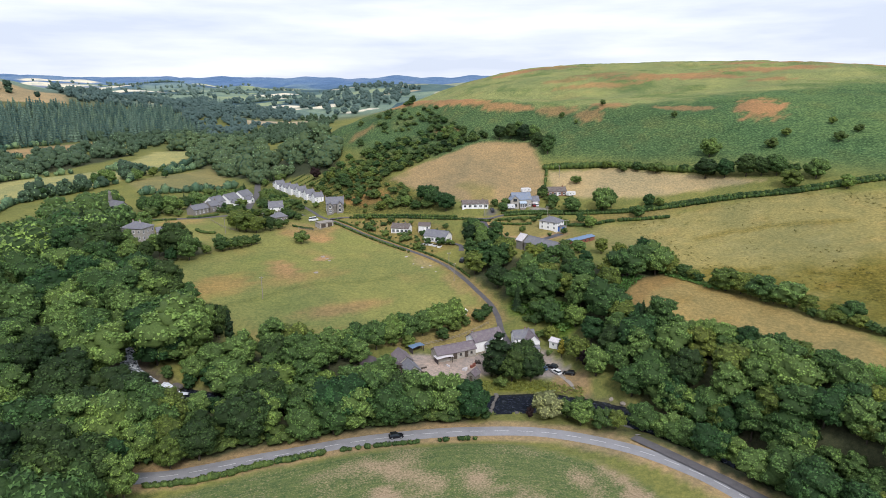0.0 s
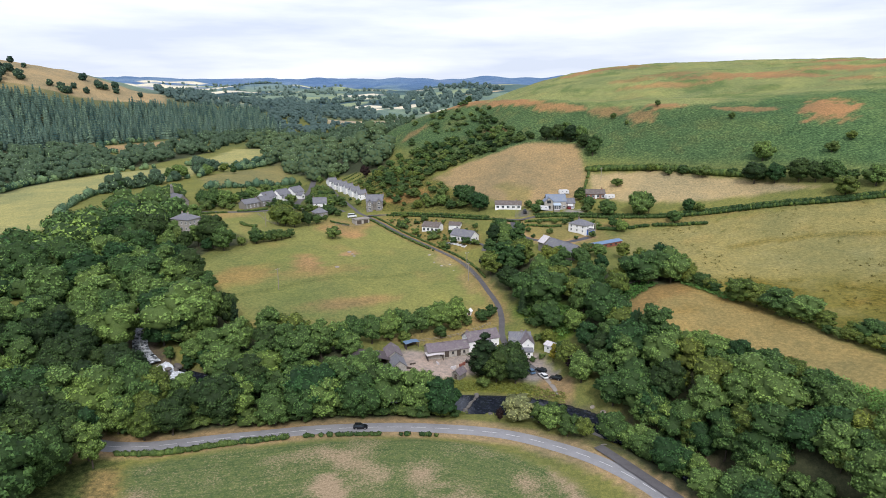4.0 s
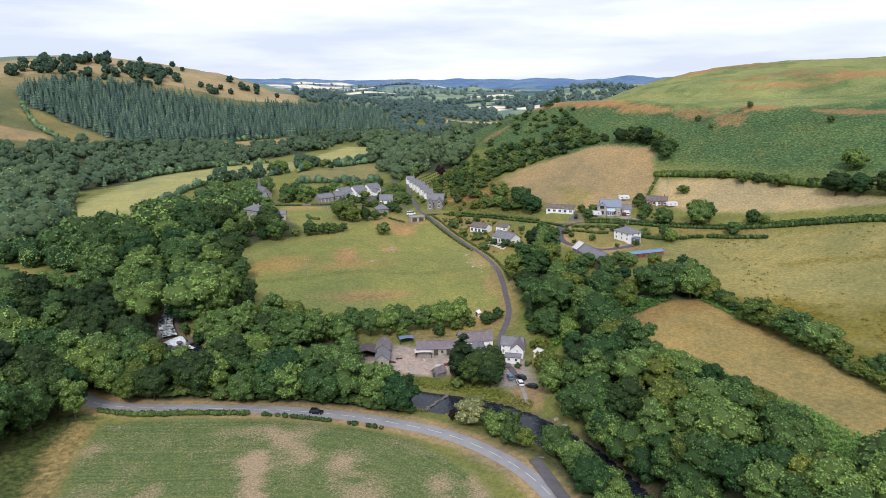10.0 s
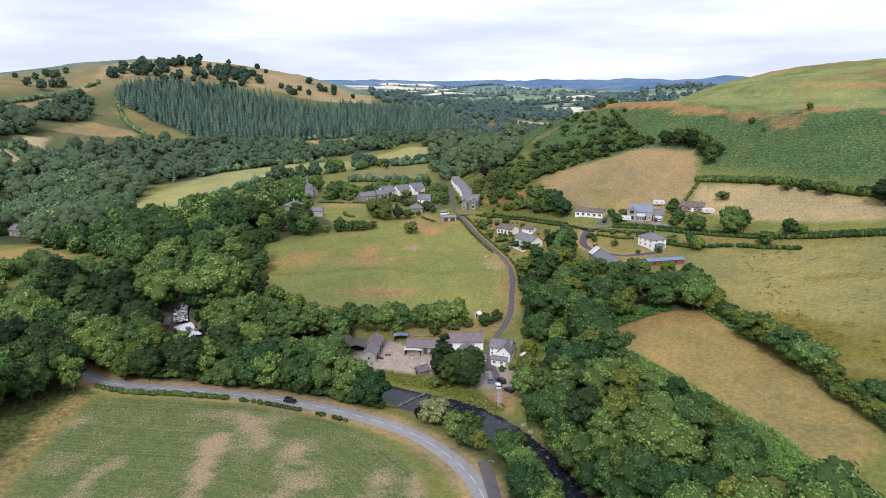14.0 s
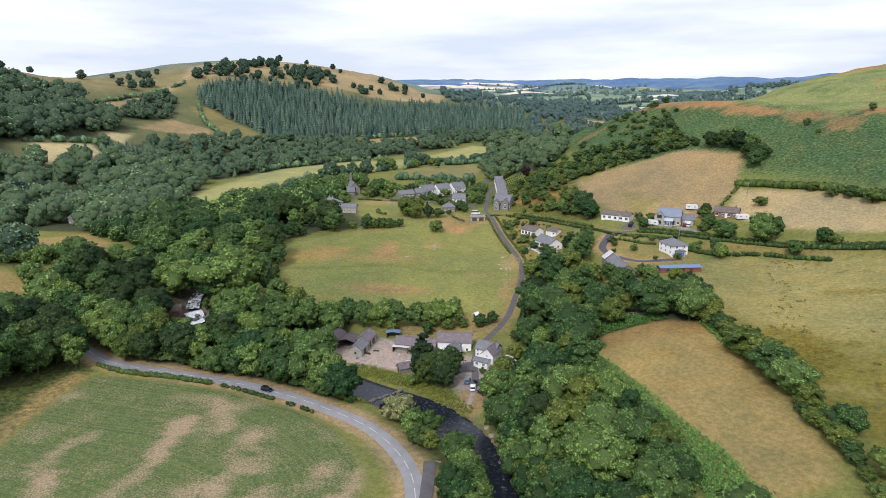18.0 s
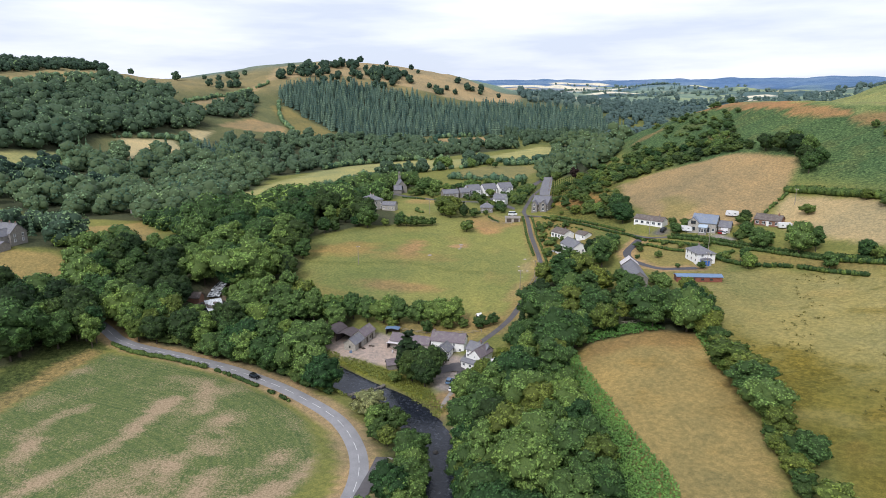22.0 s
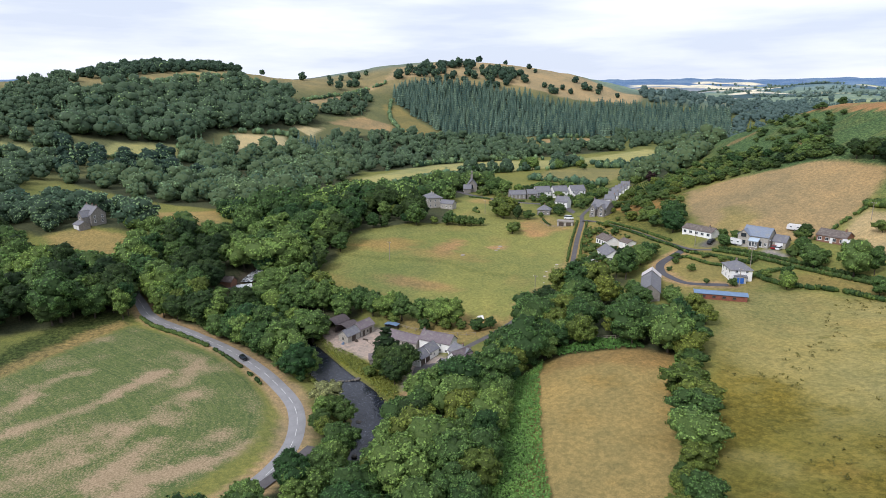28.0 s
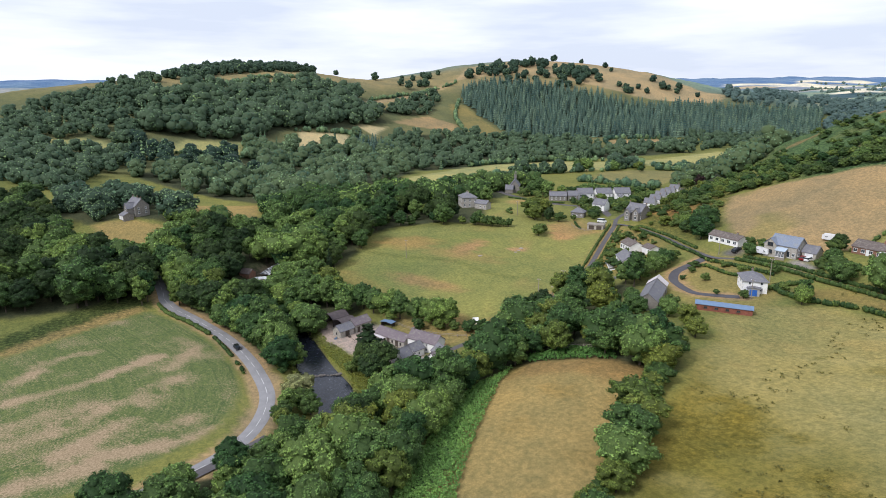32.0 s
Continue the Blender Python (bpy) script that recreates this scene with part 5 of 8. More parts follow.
# more of the darker leaf copy here, its colour standing for shade over these woods
wood(WOOD_GORGE, 9.4, 3, 11.0, 16.5, "wood along the gorge", ((0.36, BROAD), (0.64, DARK), (0.9, TALL), (0.94, FRESH), (1.01, SMALL)))
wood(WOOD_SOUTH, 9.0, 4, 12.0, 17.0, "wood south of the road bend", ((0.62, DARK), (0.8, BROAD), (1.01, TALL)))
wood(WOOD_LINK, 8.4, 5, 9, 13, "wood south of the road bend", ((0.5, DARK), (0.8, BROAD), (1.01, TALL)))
wood(WOOD_EAST, 7.9, 6, 8.5, 13.0, "wood beside the farm", ((0.46, BROAD), (0.53, DARK), (0.78, TALL), (0.91, FRESH), (0.93, SPRUCE), (1.01, SMALL)))
wood(WOOD_RIVER_BEND, 5.6, 7, 5.5, 8.5, "trees at the river bend", ((0.6, BROAD), (0.85, SMALL), (1.01, FRESH)))
wood_rows = [
    ([(-45, 172), (-38, 172.5), (-31, 178)], BROAD, 9), ([(-27, 184), (-21.5, 186), (-17, 190), (-12, 193)], BROAD, 9.5), ([(-7, 198), (-2, 201.5), (3, 204)], BROAD, 9),
]
for places, kind, high in wood_rows:
    for x, y in places:
        plant(kind, x, y, high * tree_rng.uniform(0.9, 1.15), 1.0, "trees below the meadow")
for x, y in [(8, 205.5), (12.5, 209), (16, 212), (0, 195.5), (-11, 189)]:
    plant(SMALL, x, y, tree_rng.uniform(3.4, 4.8), 1.1, "trees below the meadow")

# single trees: kind, x, y, height, width
SINGLES = [
    (CYPRESS, 16.8, 172.2, 15.0, 1.6), (CYPRESS, 14.8, 173.6, 12, 1.4), (DARK, 24.0, 173, 12, 1.15), (DARK, 20.6, 170, 10.5, 1.0), (DARK, 26.2, 170, 9.5, 1.0), (SMALL, 17.2, 166.5, 3.6, 1.25), (GOLDEN, 37.3, 181.5, 6.0, 1.0), (COPPER, 43.5, 172.5, 6.5, 1.1),
    (PALE, 27.5, 148.5, 7.2, 1.3), (COPPER, 22.8, 147.5, 3.8, 0.7), (SMALL, 33, 148.5, 5.5, 1.2), (SMALL, 37.5, 149.5, 5.6, 1.25), (BROAD, 35.5, 144, 6.8, 1.05), (SMALL, 40, 141.5, 5.5, 1.1),
    (BROAD, 45, 168, 9, 1.1), (FRESH, 41.5, 178, 8, 1.0), (SMALL, 39, 185.5, 4.0, 1.0), (SHRUB, 31, 183, 1.8, 1.0), (SHRUB, 34, 184, 2.0, 1.2),
    (SMALL, -67.5, 286.8, 6.6, 1.2), (OAK, -107, 253, 11.5, 1.0), (SMALL, -103, 262, 4.5, 1.1), (SMALL, -94, 272, 6.0, 1.1), (SMALL, -90, 277, 5.0, 1.2), (SMALL, -98, 267, 6.2, 1.1), (SMALL, -87, 281, 4.2, 1.2), (SMALL, -96, 270.5, 5.5, 1.3), (SMALL, -91.5, 274, 5.2, 1.3), (BROAD, -99.5, 269.5, 7.0, 1.1), (SMALL, -88.5, 278.8, 4.0, 1.3),
    (BROAD, -6, 331, 10.5, 1.1), (BROAD, 1.5, 322, 9.5, 1.1), (TALL, -12, 338, 9.0, 1.0), (BROAD, 66.5, 314, 8.5, 1.1), (OAK, 81, 311, 12.5, 0.95), (TALL, 86, 313, 9.5, 0.9), (BROAD, 67, 297, 6.0, 0.9), (BROAD, 95, 296.5, 6.5, 1.1),
    (BROAD, 103, 307, 7.0, 1.0), (SMALL, 107.5, 304, 5.5, 1.0), (SMALL, 53, 330, 5.4, 1.2), (SMALL, 74, 343, 5.0, 1.3), (SMALL, 37.5, 287, 3.0, 1.1), (SHRUB, 24, 296, 2.6, 1.4), (SMALL, 48.5, 307, 3.6, 1.0), (SMALL, 52, 257, 4.6, 1.4), (BROAD, 57, 252.5, 5.5, 1.2),
    (FRESH, 66, 251, 6.5, 1.1), (FRESH, 72.5, 247, 6.0, 1.1), (BROAD, 49, 247, 6.5, 1.1), (BROAD, 41.5, 252, 7, 1.0),
    (DARK, 36, 399, 9.5, 1.1), (DARK, 43, 399, 9.5, 1.1), (DARK, 51, 395, 10, 1.1), (DARK, 58, 386, 9.5, 1.1), (BROAD, 63, 377, 9.5, 1.0), (BROAD, 48, 402, 9.5, 1.1), (BROAD, 57, 395, 9.5, 1.0), (BROAD, 65, 384, 8.5, 1.0),
    (OAK, 144, 338, 10.0, 1.1), (DARK, 135, 319, 11.0, 1.15), (BEECH, 143, 315, 10.0, 1.15), (DARK, 152, 311, 11, 1.15), (DARK, 158, 308, 10, 1.15), (BROAD, 164, 305, 10, 1.1), (FRESH, 164, 291, 9.5, 1.2), (OAK, 177, 294, 9.5, 1.15), (BROAD, 182, 278, 7, 1.0), (SMALL, 170, 301, 6.5, 1.3), (SMALL, 115, 336, 6.5, 1.3), (SMALL, 128, 331, 4.5, 1.2), (SMALL, 173, 331, 5.5, 1.3), (SMALL, 218, 331, 4.0, 1.4), (SMALL, 100, 345, 4.5, 1.4), (SMALL, 107, 342, 5, 1.3), (FRESH, 92, 351, 4.5, 1.4),
    (SMALL, 105.5, 421, 4.5, 1.0), (SMALL, 78, 417, 4.5, 1.0), (SMALL, 142, 390, 4.5, 1.0), (SMALL, 85, 405, 3.2, 1.0), (SMALL, 204, 324, 6, 1.1), (SMALL, 212, 345, 4.5, 1.0), (SMALL, 185, 340, 5, 1.2), (SMALL, -24, 503, 5.5, 1.0), (SMALL, 30, 560, 3.5, 1.2),
    (BROAD, -241, 445, 11, 1.1), (BROAD, -259, 396, 10, 1.1), (BROAD, -247, 440, 10, 1.0), (BROAD, -229, 464, 9, 1.0), (SMALL, -228, 488, 7, 1.2), (SMALL, -231, 515, 7, 1.3), (SMALL, -215, 480, 6, 1.2), (SMALL, -262, 388, 5, 1.2), (SMALL, -236, 372, 4, 1.2),
    (BROAD, -162, 343, 10, 1.1), (BROAD, -156, 350, 10, 1.0), (BROAD, -172, 352, 9, 1.0), (SMALL, -120, 366, 6, 1.2), (BROAD, -150, 375, 9, 1.0), (BROAD, -142, 395, 8, 1.1),
    (FRESH, -104, 306, 10.0, 1.15), (FRESH, -98, 302, 10.0, 1.2), (FRESH, -92.5, 300.5, 8.5, 1.1), (FRESH, -101, 311, 10.0, 1.15), (DARK, -87, 305.5, 8.0, 0.8), (CYPRESS, -90.5, 309, 8.5, 1.1), (SMALL, -84, 310, 5.5, 1.2), (SMALL, -70, 291.5, 4.0, 1.1), (SMALL, -82, 318, 3.6, 1.0), (SMALL, -78, 328, 4, 1.2),
    (COPPER, -84, 409, 9, 0.9), (FRESH, -72, 398, 6.5, 1.2), (SMALL, -60, 380, 5.5, 1.2), (TALL, -48, 356, 7, 1.0), (SMALL, -40, 352, 6, 1.3), (SMALL, -22, 347, 5.5, 1.3), (SMALL, -30, 340, 5, 1.4), (SMALL, -14, 329, 5.5, 1.2), (BROAD, -20, 335, 6.5, 1.1), (FRESH, -34, 336, 5, 1.3),
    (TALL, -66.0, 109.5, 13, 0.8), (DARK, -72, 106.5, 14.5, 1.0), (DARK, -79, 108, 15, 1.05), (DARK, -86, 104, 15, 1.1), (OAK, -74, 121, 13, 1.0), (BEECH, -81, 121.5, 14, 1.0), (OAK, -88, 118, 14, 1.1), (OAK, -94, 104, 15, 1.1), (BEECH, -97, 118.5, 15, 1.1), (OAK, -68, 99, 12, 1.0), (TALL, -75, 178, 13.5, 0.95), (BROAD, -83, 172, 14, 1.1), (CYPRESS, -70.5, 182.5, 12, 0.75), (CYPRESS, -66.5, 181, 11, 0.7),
    (CYPRESS, -178, 289, 14, 1.2), (CYPRESS, -174, 294, 13, 1.1),
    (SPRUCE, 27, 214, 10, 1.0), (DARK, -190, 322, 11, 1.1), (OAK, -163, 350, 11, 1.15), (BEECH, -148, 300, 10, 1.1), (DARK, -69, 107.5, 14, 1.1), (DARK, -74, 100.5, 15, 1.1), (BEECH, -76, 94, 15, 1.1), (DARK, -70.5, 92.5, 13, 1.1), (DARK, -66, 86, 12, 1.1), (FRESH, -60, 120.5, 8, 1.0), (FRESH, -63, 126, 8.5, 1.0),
]
SINGLES += [(SMALL, 32, 202, 4.2, 1.3), (SHRUB, 29.5, 205.5, 2.6, 1.4), (BROAD, 35.5, 205, 7.5, 1.1), (SMALL, 33, 210.5, 5.0, 1.2), (BROAD, 37, 199.5, 8.0, 1.1), (SHRUB, 28.5, 211, 2.4, 1.5), (SMALL, 29.8, 216.5, 4.6, 1.2), (BROAD, 34, 216, 8.0, 1.1), (FRESH, 36, 193.5, 5.5, 1.0), (SHRUB, 33, 196.5, 2.4, 1.4), (SMALL, 13, 208.5, 4.6, 1.3), (SMALL, 4, 201.5, 4.2, 1.1), (BROAD, 47.5, 185.5, 8.5, 1.1), (DARK, 51.3, 175.0, 9, 1.1), (BROAD, 44.4, 195.5, 7.5, 1.1), (TALL, 53.7, 180.8, 10, 1.1), (BROAD, 50.9, 167.2, 9, 1.1), (DARK, 12.5, 279, 8.5, 1.0), (BROAD, 17, 284, 8, 1.1), (BROAD, 14, 291, 7, 1.1), (BROAD, 18.5, 275.5, 9, 1.1), (SMALL, 12, 297, 5, 1.2), (BROAD, 31, 315.5, 4.8, 1.1), (SMALL, 33, 320.5, 5.0, 1.0), (SMALL, 27, 320.5, 4.2, 1.0), (DARK, 53.5, 331, 6.5, 1.0), (BROAD, 58, 322, 6.5, 1.1), (SMALL, 27.5, 291, 2.6, 1.2), (SMALL, 45, 300.5, 2.4, 1.2), (SMALL, 40, 301, 2.8, 1.2), (SHRUB, 30, 284.5, 1.8, 1.3), (SHRUB, 33, 301, 2.2, 1.3), (BROAD, 80, 164, 9, 1.1), (TALL, 84.5, 160.5, 9.5, 1.0), (BROAD, 89.5, 156.5, 9, 1.1), (FRESH, 94, 152.5, 8, 1.1), (BROAD, 76, 169, 8.5, 1.1), (BROAD, 99, 146, 8.5, 1.1), (OAK, -79, 168.5, 18, 1.2), (BEECH, -74.5, 173, 15, 1.1), (BROAD, 53, 159, 10, 1.1), (BROAD, 58, 157, 10.5, 1.1), (TALL, 61.5, 151.5, 11, 1.1), (BROAD, 66, 147, 10, 1.1), (FRESH, 70, 143, 9, 1.1), (BROAD, 88, 129, 10, 1.15), (BEECH, 93, 124.5, 10, 1.15), (BROAD, 84, 133, 10, 1.1), (FRESH, 80, 137, 9, 1.1),
            (TALL, -63.5, 107.5, 11.5, 0.85), (BROAD, -70, 161, 7.5, 1.1), (BROAD, -66, 164.5, 8.5, 1.1), (SMALL, -73.5, 166.5, 6.5, 1.2), (BROAD, 70.4, 291.4, 6.0, 1.0), (SMALL, 49.2, 279.6, 2.0, 1.0), (SMALL, 56.5, 283.5, 3.0, 1.1), (SMALL, 60, 297, 3.2, 1.1), (BROAD, 96, 131, 9, 1.1), (BROAD, 76, 139, 10, 1.1)]
for kind, x, y, high, wide in SINGLES:
    plant(kind, x, y, high, wide)

# thorns and gorse on the steep side of the hill, and bushes about the gardens
for n, (x, y) in enumerate(scatter([(-80, 405), (-70, 425), (-48, 427), (-20, 425), (0, 445), (12, 420), (22, 408), (4, 405), (-16, 397), (-36, 382), (-46, 366), (-66, 385)], 5.6, 11)):
    if inside(np.array([x]), np.array([y]), BROWN_FIELD, 1, 0)[0] < 0.2:
        plant(GORSE if n % 3 else BROAD, x, y, tree_rng.uniform(2.6, 5.0), 1.35, "scrub on the steep hillside")
for n, (x, y) in enumerate(scatter([(-38, 376), (-22, 384), (6, 392), (16, 398), (30, 399.5), (24, 408), (4, 406), (-16, 398), (-40, 388)], 3.9, 21)):
    plant((GORSE, GORSE, DARK)[n % 3], x, y, tree_rng.uniform(2.8, 4.8), 1.35, "scrub on the steep hillside")
for n, (x, y) in enumerate(scatter([(-88, 400), (-60, 345), (-42, 334), (-8, 326), (-12, 345), (-34, 376), (-62, 402)], 7.2, 12)):
    plant((GORSE, SHRUB, GORSE, FRESH, GORSE)[n % 5], x, y, tree_rng.uniform(1.8, 5.2), 1.3, "scrub under the hill")
for n, (x, y) in enumerate(scatter([(-66, 435), (-10, 440), (14, 462), (-26, 486), (-62, 478)], 6.5, 13)):
    if ripple(np.array([x]), np.array([y]), 30, 11)[0] > -0.1:
        plant(GORSE if n % 3 else SHRUB, x, y, tree_rng.uniform(1.4, 3.6), 1.4, "scrub on the steep hillside")
for n, (x, y) in enumerate(scatter([(-56, 323), (-32, 298), (-10, 274), (6, 280), (4, 300), (-12, 313), (-40, 327)], 3.9, 14)):
    if clear_of(x, y) and min(math.hypot(x - a, y - b) for a, b in ((-2.4, 287.4), (-20.8, 305.4), (-9.2, 305.6))) > 6.2:
        plant(SHRUB if n % 4 else SMALL, x, y, 0.7 + 3.0 * tree_rng.random() ** 2.2, 1.25, "garden shrubs below the hill lane")
for n, (x, y) in enumerate(scatter([(-118, 352), (-84, 345), (-74, 352), (-98, 392), (-112, 398)], 3.8, 15)):
    if clear_of(x, y) and math.hypot(x + 94, y - 345) > 7:
        plant((SHRUB, SMALL, SMALL, BROAD)[n % 4], x, y, tree_rng.uniform(1.6, 5.0), 1.15, "village garden trees")
for n, (x, y) in enumerate(scatter([(20, 306), (22, 314), (50, 311), (70, 308), (68, 318), (52, 330), (30, 316)], 4.2, 16)):
    if clear_of(x, y) and min(math.hypot(x - a, y - b) for a, b in ((40.6, 322.6), (48, 325.6), (34.7, 318), (25, 315), (61.6, 336.4), (49, 318.5))) > 6:
        plant(SHRUB if n % 3 else SMALL, x, y, 0.8 + 3.4 * tree_rng.random() ** 2.0, 1.25, "garden shrubs along the hill lane")

houses_here = [(-138.8, 346.4), (-133.6, 354), (-135.5, 364.5), (-130.5, 375), (-125.5, 386), (-94.5, 345.6), (-87.4, 325), (-60.5, 342.5), (-177.5, 342), (-172.5, 334.8)] + [(-74 - 7.1 * k, 362.5 + 10.4 * k) for k in range(6)]
for n, (x, y) in enumerate(scatter([(-160, 352), (-146, 352), (-140, 392), (-112, 425), (-104, 440), (-128, 440), (-165, 400)], 7.5, 17)):
    if clear_of(x, y) and min(math.hypot(x - a, y - b) for a, b in houses_here) > 9:
        plant((BROAD, SMALL, BROAD, SMALL, SPRUCE)[n % 5], x, y, tree_rng.uniform(3.5, 8.0), 1.15, "trees behind the village")
for n, (x, y) in enumerate(scatter([(-84, 342), (-70, 348), (-74, 356), (-100, 398), (-116, 420), (-122, 400), (-108, 352)], 5.4, 18)):
    if clear_of(x, y) and min(math.hypot(x - a, y - b) for a, b in houses_here) > 7.5:
        plant((SMALL, BROAD, SHRUB, SMALL)[n % 4], x, y, tree_rng.uniform(1.5, 5.5), 1.2, "village garden trees")
for n, (x, y) in enumerate(scatter([(-168, 322), (-146, 333), (-146, 343), (-160, 352), (-168, 350)], 6.0, 19)):
    if clear_of(x, y) and min(math.hypot(x - a, y - b) for a, b in houses_here) > 9:
        plant((BROAD, SMALL, SHRUB)[n % 3], x, y, tree_rng.uniform(2.5, 7.0), 1.15, "churchyard trees")

for n, (x, y) in enumerate(scatter([(-132, 350), (-118, 341), (-100, 337), (-86, 328), (-76, 334), (-90, 350), (-112, 362), (-126, 362)], 4.0, 20)):
    if clear_of(x, y) and min(math.hypot(x - a, y - b) for a, b in houses_here) > 6.5:
        plant((SHRUB, SMALL, SHRUB, SMALL, FRESH)[n % 5], x, y, tree_rng.uniform(1.4, 4.6), 1.2, "village garden trees")
# low growth under the edge of the roadside trees
for n, (x, y) in enumerate(beside([p for p in ROAD if -70 < p[0] < 12], -6.2)):
    for k in range(2):
        plant((SMALL, SHRUB, SMALL)[(n + k) % 3], x + tree_rng.uniform(-1.2, 1.2) + 2 * k, y + tree_rng.uniform(-0.5, 1.0) + 0.6 * k, tree_rng.uniform(2.4, 4.4), 1.35, "undergrowth beside the road")
# hedgerow between the low field and the upper pasture
for n, (x, y) in enumerate(along([(75, 239), (82, 228), (88, 219), (97, 208), (103, 200), (109, 193), (116, 183), (121, 175), (126, 165), (130, 154)], 3.0)):
    kind = (FRESH, SMALL, SMALL, FRESH, SMALL)[n % 5]
    plant(kind, x + tree_rng.uniform(-1.2, 1.2), y + tree_rng.uniform(-1.2, 1.2), tree_rng.uniform(2.6, 4.6), 1.4, "hedgerow between two fields")
for kind, x, y, high, wide in ((FRESH, 65, 229, 6, 1.1), (OAK, 75, 225.5, 9.5, 1.25), (OAK, 79, 227, 8.5, 1.2), (FRESH, 84, 223.5, 6.5, 1.15), (SMALL, 89, 219.5, 4.5, 1.2), (FRESH, 98, 205.5, 7.0, 1.3), (FRESH, 102, 202.5, 6.5, 1.3), (BEECH, 106, 197, 7.5, 1.25),
                               (OAK, 111.5, 190.5, 7.5, 1.2), (FRESH, 115.5, 185.5, 5.0, 1.1), (FRESH, 120, 177.5, 5.2, 1.1), (OAK, 123, 176.5, 6.0, 1.1), (SMALL, 131, 164, 5.0, 1.2)):
    plant(kind, x, y, high * 1.15, wide * 1.1, "hedgerow between two fields")


def hedge(path, high, wide, label, seed, name="hedge", gap=0.8, mat=CLIPPED, category="hedge", leafy=22, broken=0.0, uneven=0.0):
    """A hedge: twiggy lumps along a line under a coat of leaves."""
    rng = np.random.default_rng(seed)
    q = along(path, gap)
    z = height(q[:, 0], q[:, 1])
    h = Heap()
    bv, bf = BALLS[1]
    pts, nrm = [], []
    for (x, y, *_), g in zip(q, z):
        if rng.random() < broken:
            continue
        r = np.array([wide * rng.uniform(0.42, 0.62), wide * rng.uniform(0.42, 0.62), high * rng.uniform(0.5, 0.66)]) * (1 + uneven * rng.uniform(-1, 1))
        c = np.array([x + rng.normal(0, wide * 0.1), y + rng.normal(0, wide * 0.1), g + r[2] * 0.75])
        h.add(bv[:, :] * r * (1 + rng.normal(0, 0.09, (len(bv), 1))) + c, bf, rng.uniform(0, 0.5), bv)
        d = rng.normal(0, 1, (leafy, 3))
        d[:, 2] = np.abs(d[:, 2])
        d /= np.linalg.norm(d, axis=1)[:, None]
        pts.append(c + d * r * 1.04), nrm.append(d)
    nrm = np.concatenate(nrm)
    h.add(*leaf_cards(rng, np.concatenate(pts), nrm, max(0.36, 0.22 * wide)), 0.2, np.repeat(nrm, 3, axis=0))
    return tagged(new(name, h.mesh(name, mat)), label, category)


hedge([(-62, 113.2), (-55, 115.2), (-49, 118.2), (-39, 124.0), (-28, 128.9)], 1.1, 1.5, "low clipped hedge along the road and the crop", 1, gap=0.55, leafy=30, uneven=0.25)
hedge([(-24, 130.2), (-15, 132.2), (-6, 134.0)], 0.9, 1.0, "gappy low hedge beside the road", 2, gap=0.55, broken=0.25, leafy=30, uneven=0.3)
hedge([(-2, 134.7), (8, 136.2)], 0.9, 1.0, "short low hedge beside the road", 3, gap=0.6, broken=0.35, leafy=30, uneven=0.3)
hedge(beside(HILL_LANE[1:5], 2.8), 1.2, 1.3, "clipped hedge along the lower side of the hill lane", 4)
hedge(beside(HILL_LANE[1:4], -2.8), 1.3, 1.4, "clipped hedge along the upper side of the hill lane", 5)
hedge(beside(HILL_LANE[5:9], 2.8), 1.5, 1.5, "thick hedge along the lower side of the hill lane", 6)
hedge(beside(HILL_LANE[5:9], -2.8), 1.4, 1.4, "thick hedge in front of the houses", 7)
hedge(beside(HILL_LANE[8:], 3.0), 1.8, 2.0, "overgrown hedge below the lane", 8)
hedge(beside(HILL_LANE[8:], -3.0), 1.8, 2.0, "overgrown hedge above the lane", 9)
hedge(beside(LANE[8:16], 2.6), 1.0, 1.1, "rough hedge between lane and gardens", 10, broken=0.1)
hedge(beside(LANE[11:16], -2.4), 1.1, 1.1, "rough hedge between lane and meadow", 11, broken=0.1)
hedge([(60, 362), (72, 360), (86, 355), (98, 350), (112, 341), (124, 333), (140, 322)], 3.2, 3.2, "tall ragged hedge under the ferny hill", 12, leafy=24)
hedge([(60, 360), (57, 345), (56, 334)], 1.5, 1.5, "thin hedge between brown field and straw field", 15, broken=0.2)
hedge([(56, 297.5), (62, 294.5), (70, 294.5), (84, 296.5), (96, 293.5), (107, 290.5)], 1.6, 1.8, "rough hedge along the top of the pasture", 16, broken=0.12)
hedge([(26, 302), (33, 303.5), (41, 304.5), (49, 305.5)], 1.3, 1.3, "garden hedge beside the drive", 17)
hedge([(25, 298.5), (30, 297.5), (37, 296.5), (43, 297.5)], 1.2, 1.3, "inner garden hedge of the white house", 18)
hedge([(56, 296), (57, 301), (59, 306)], 1.6, 1.8, "garden hedge behind the white house", 19)
hedge([(-123, 303), (-118, 298), (-112, 297)], 1.3, 1.8, "clipped round hedge at the meadow corner", 20)
hedge([(-139, 333), (-131, 336), (-126, 342)], 1.2, 1.5, "dark clipped hedge in front of the stone house", 21)
hedge([(-158, 322), (-150, 326), (-144, 328)], 1.1, 1.3, "clipped green hedge around the churchyard", 22)
hedge([(-116, 356), (-104, 347), (-96, 338)], 1.1, 1.2, "clipped green village garden hedge", 23)
hedge([(-78, 316), (-72, 313), (-67, 311.5)], 1.0, 1.1, "low hedge above the meadow", 24)
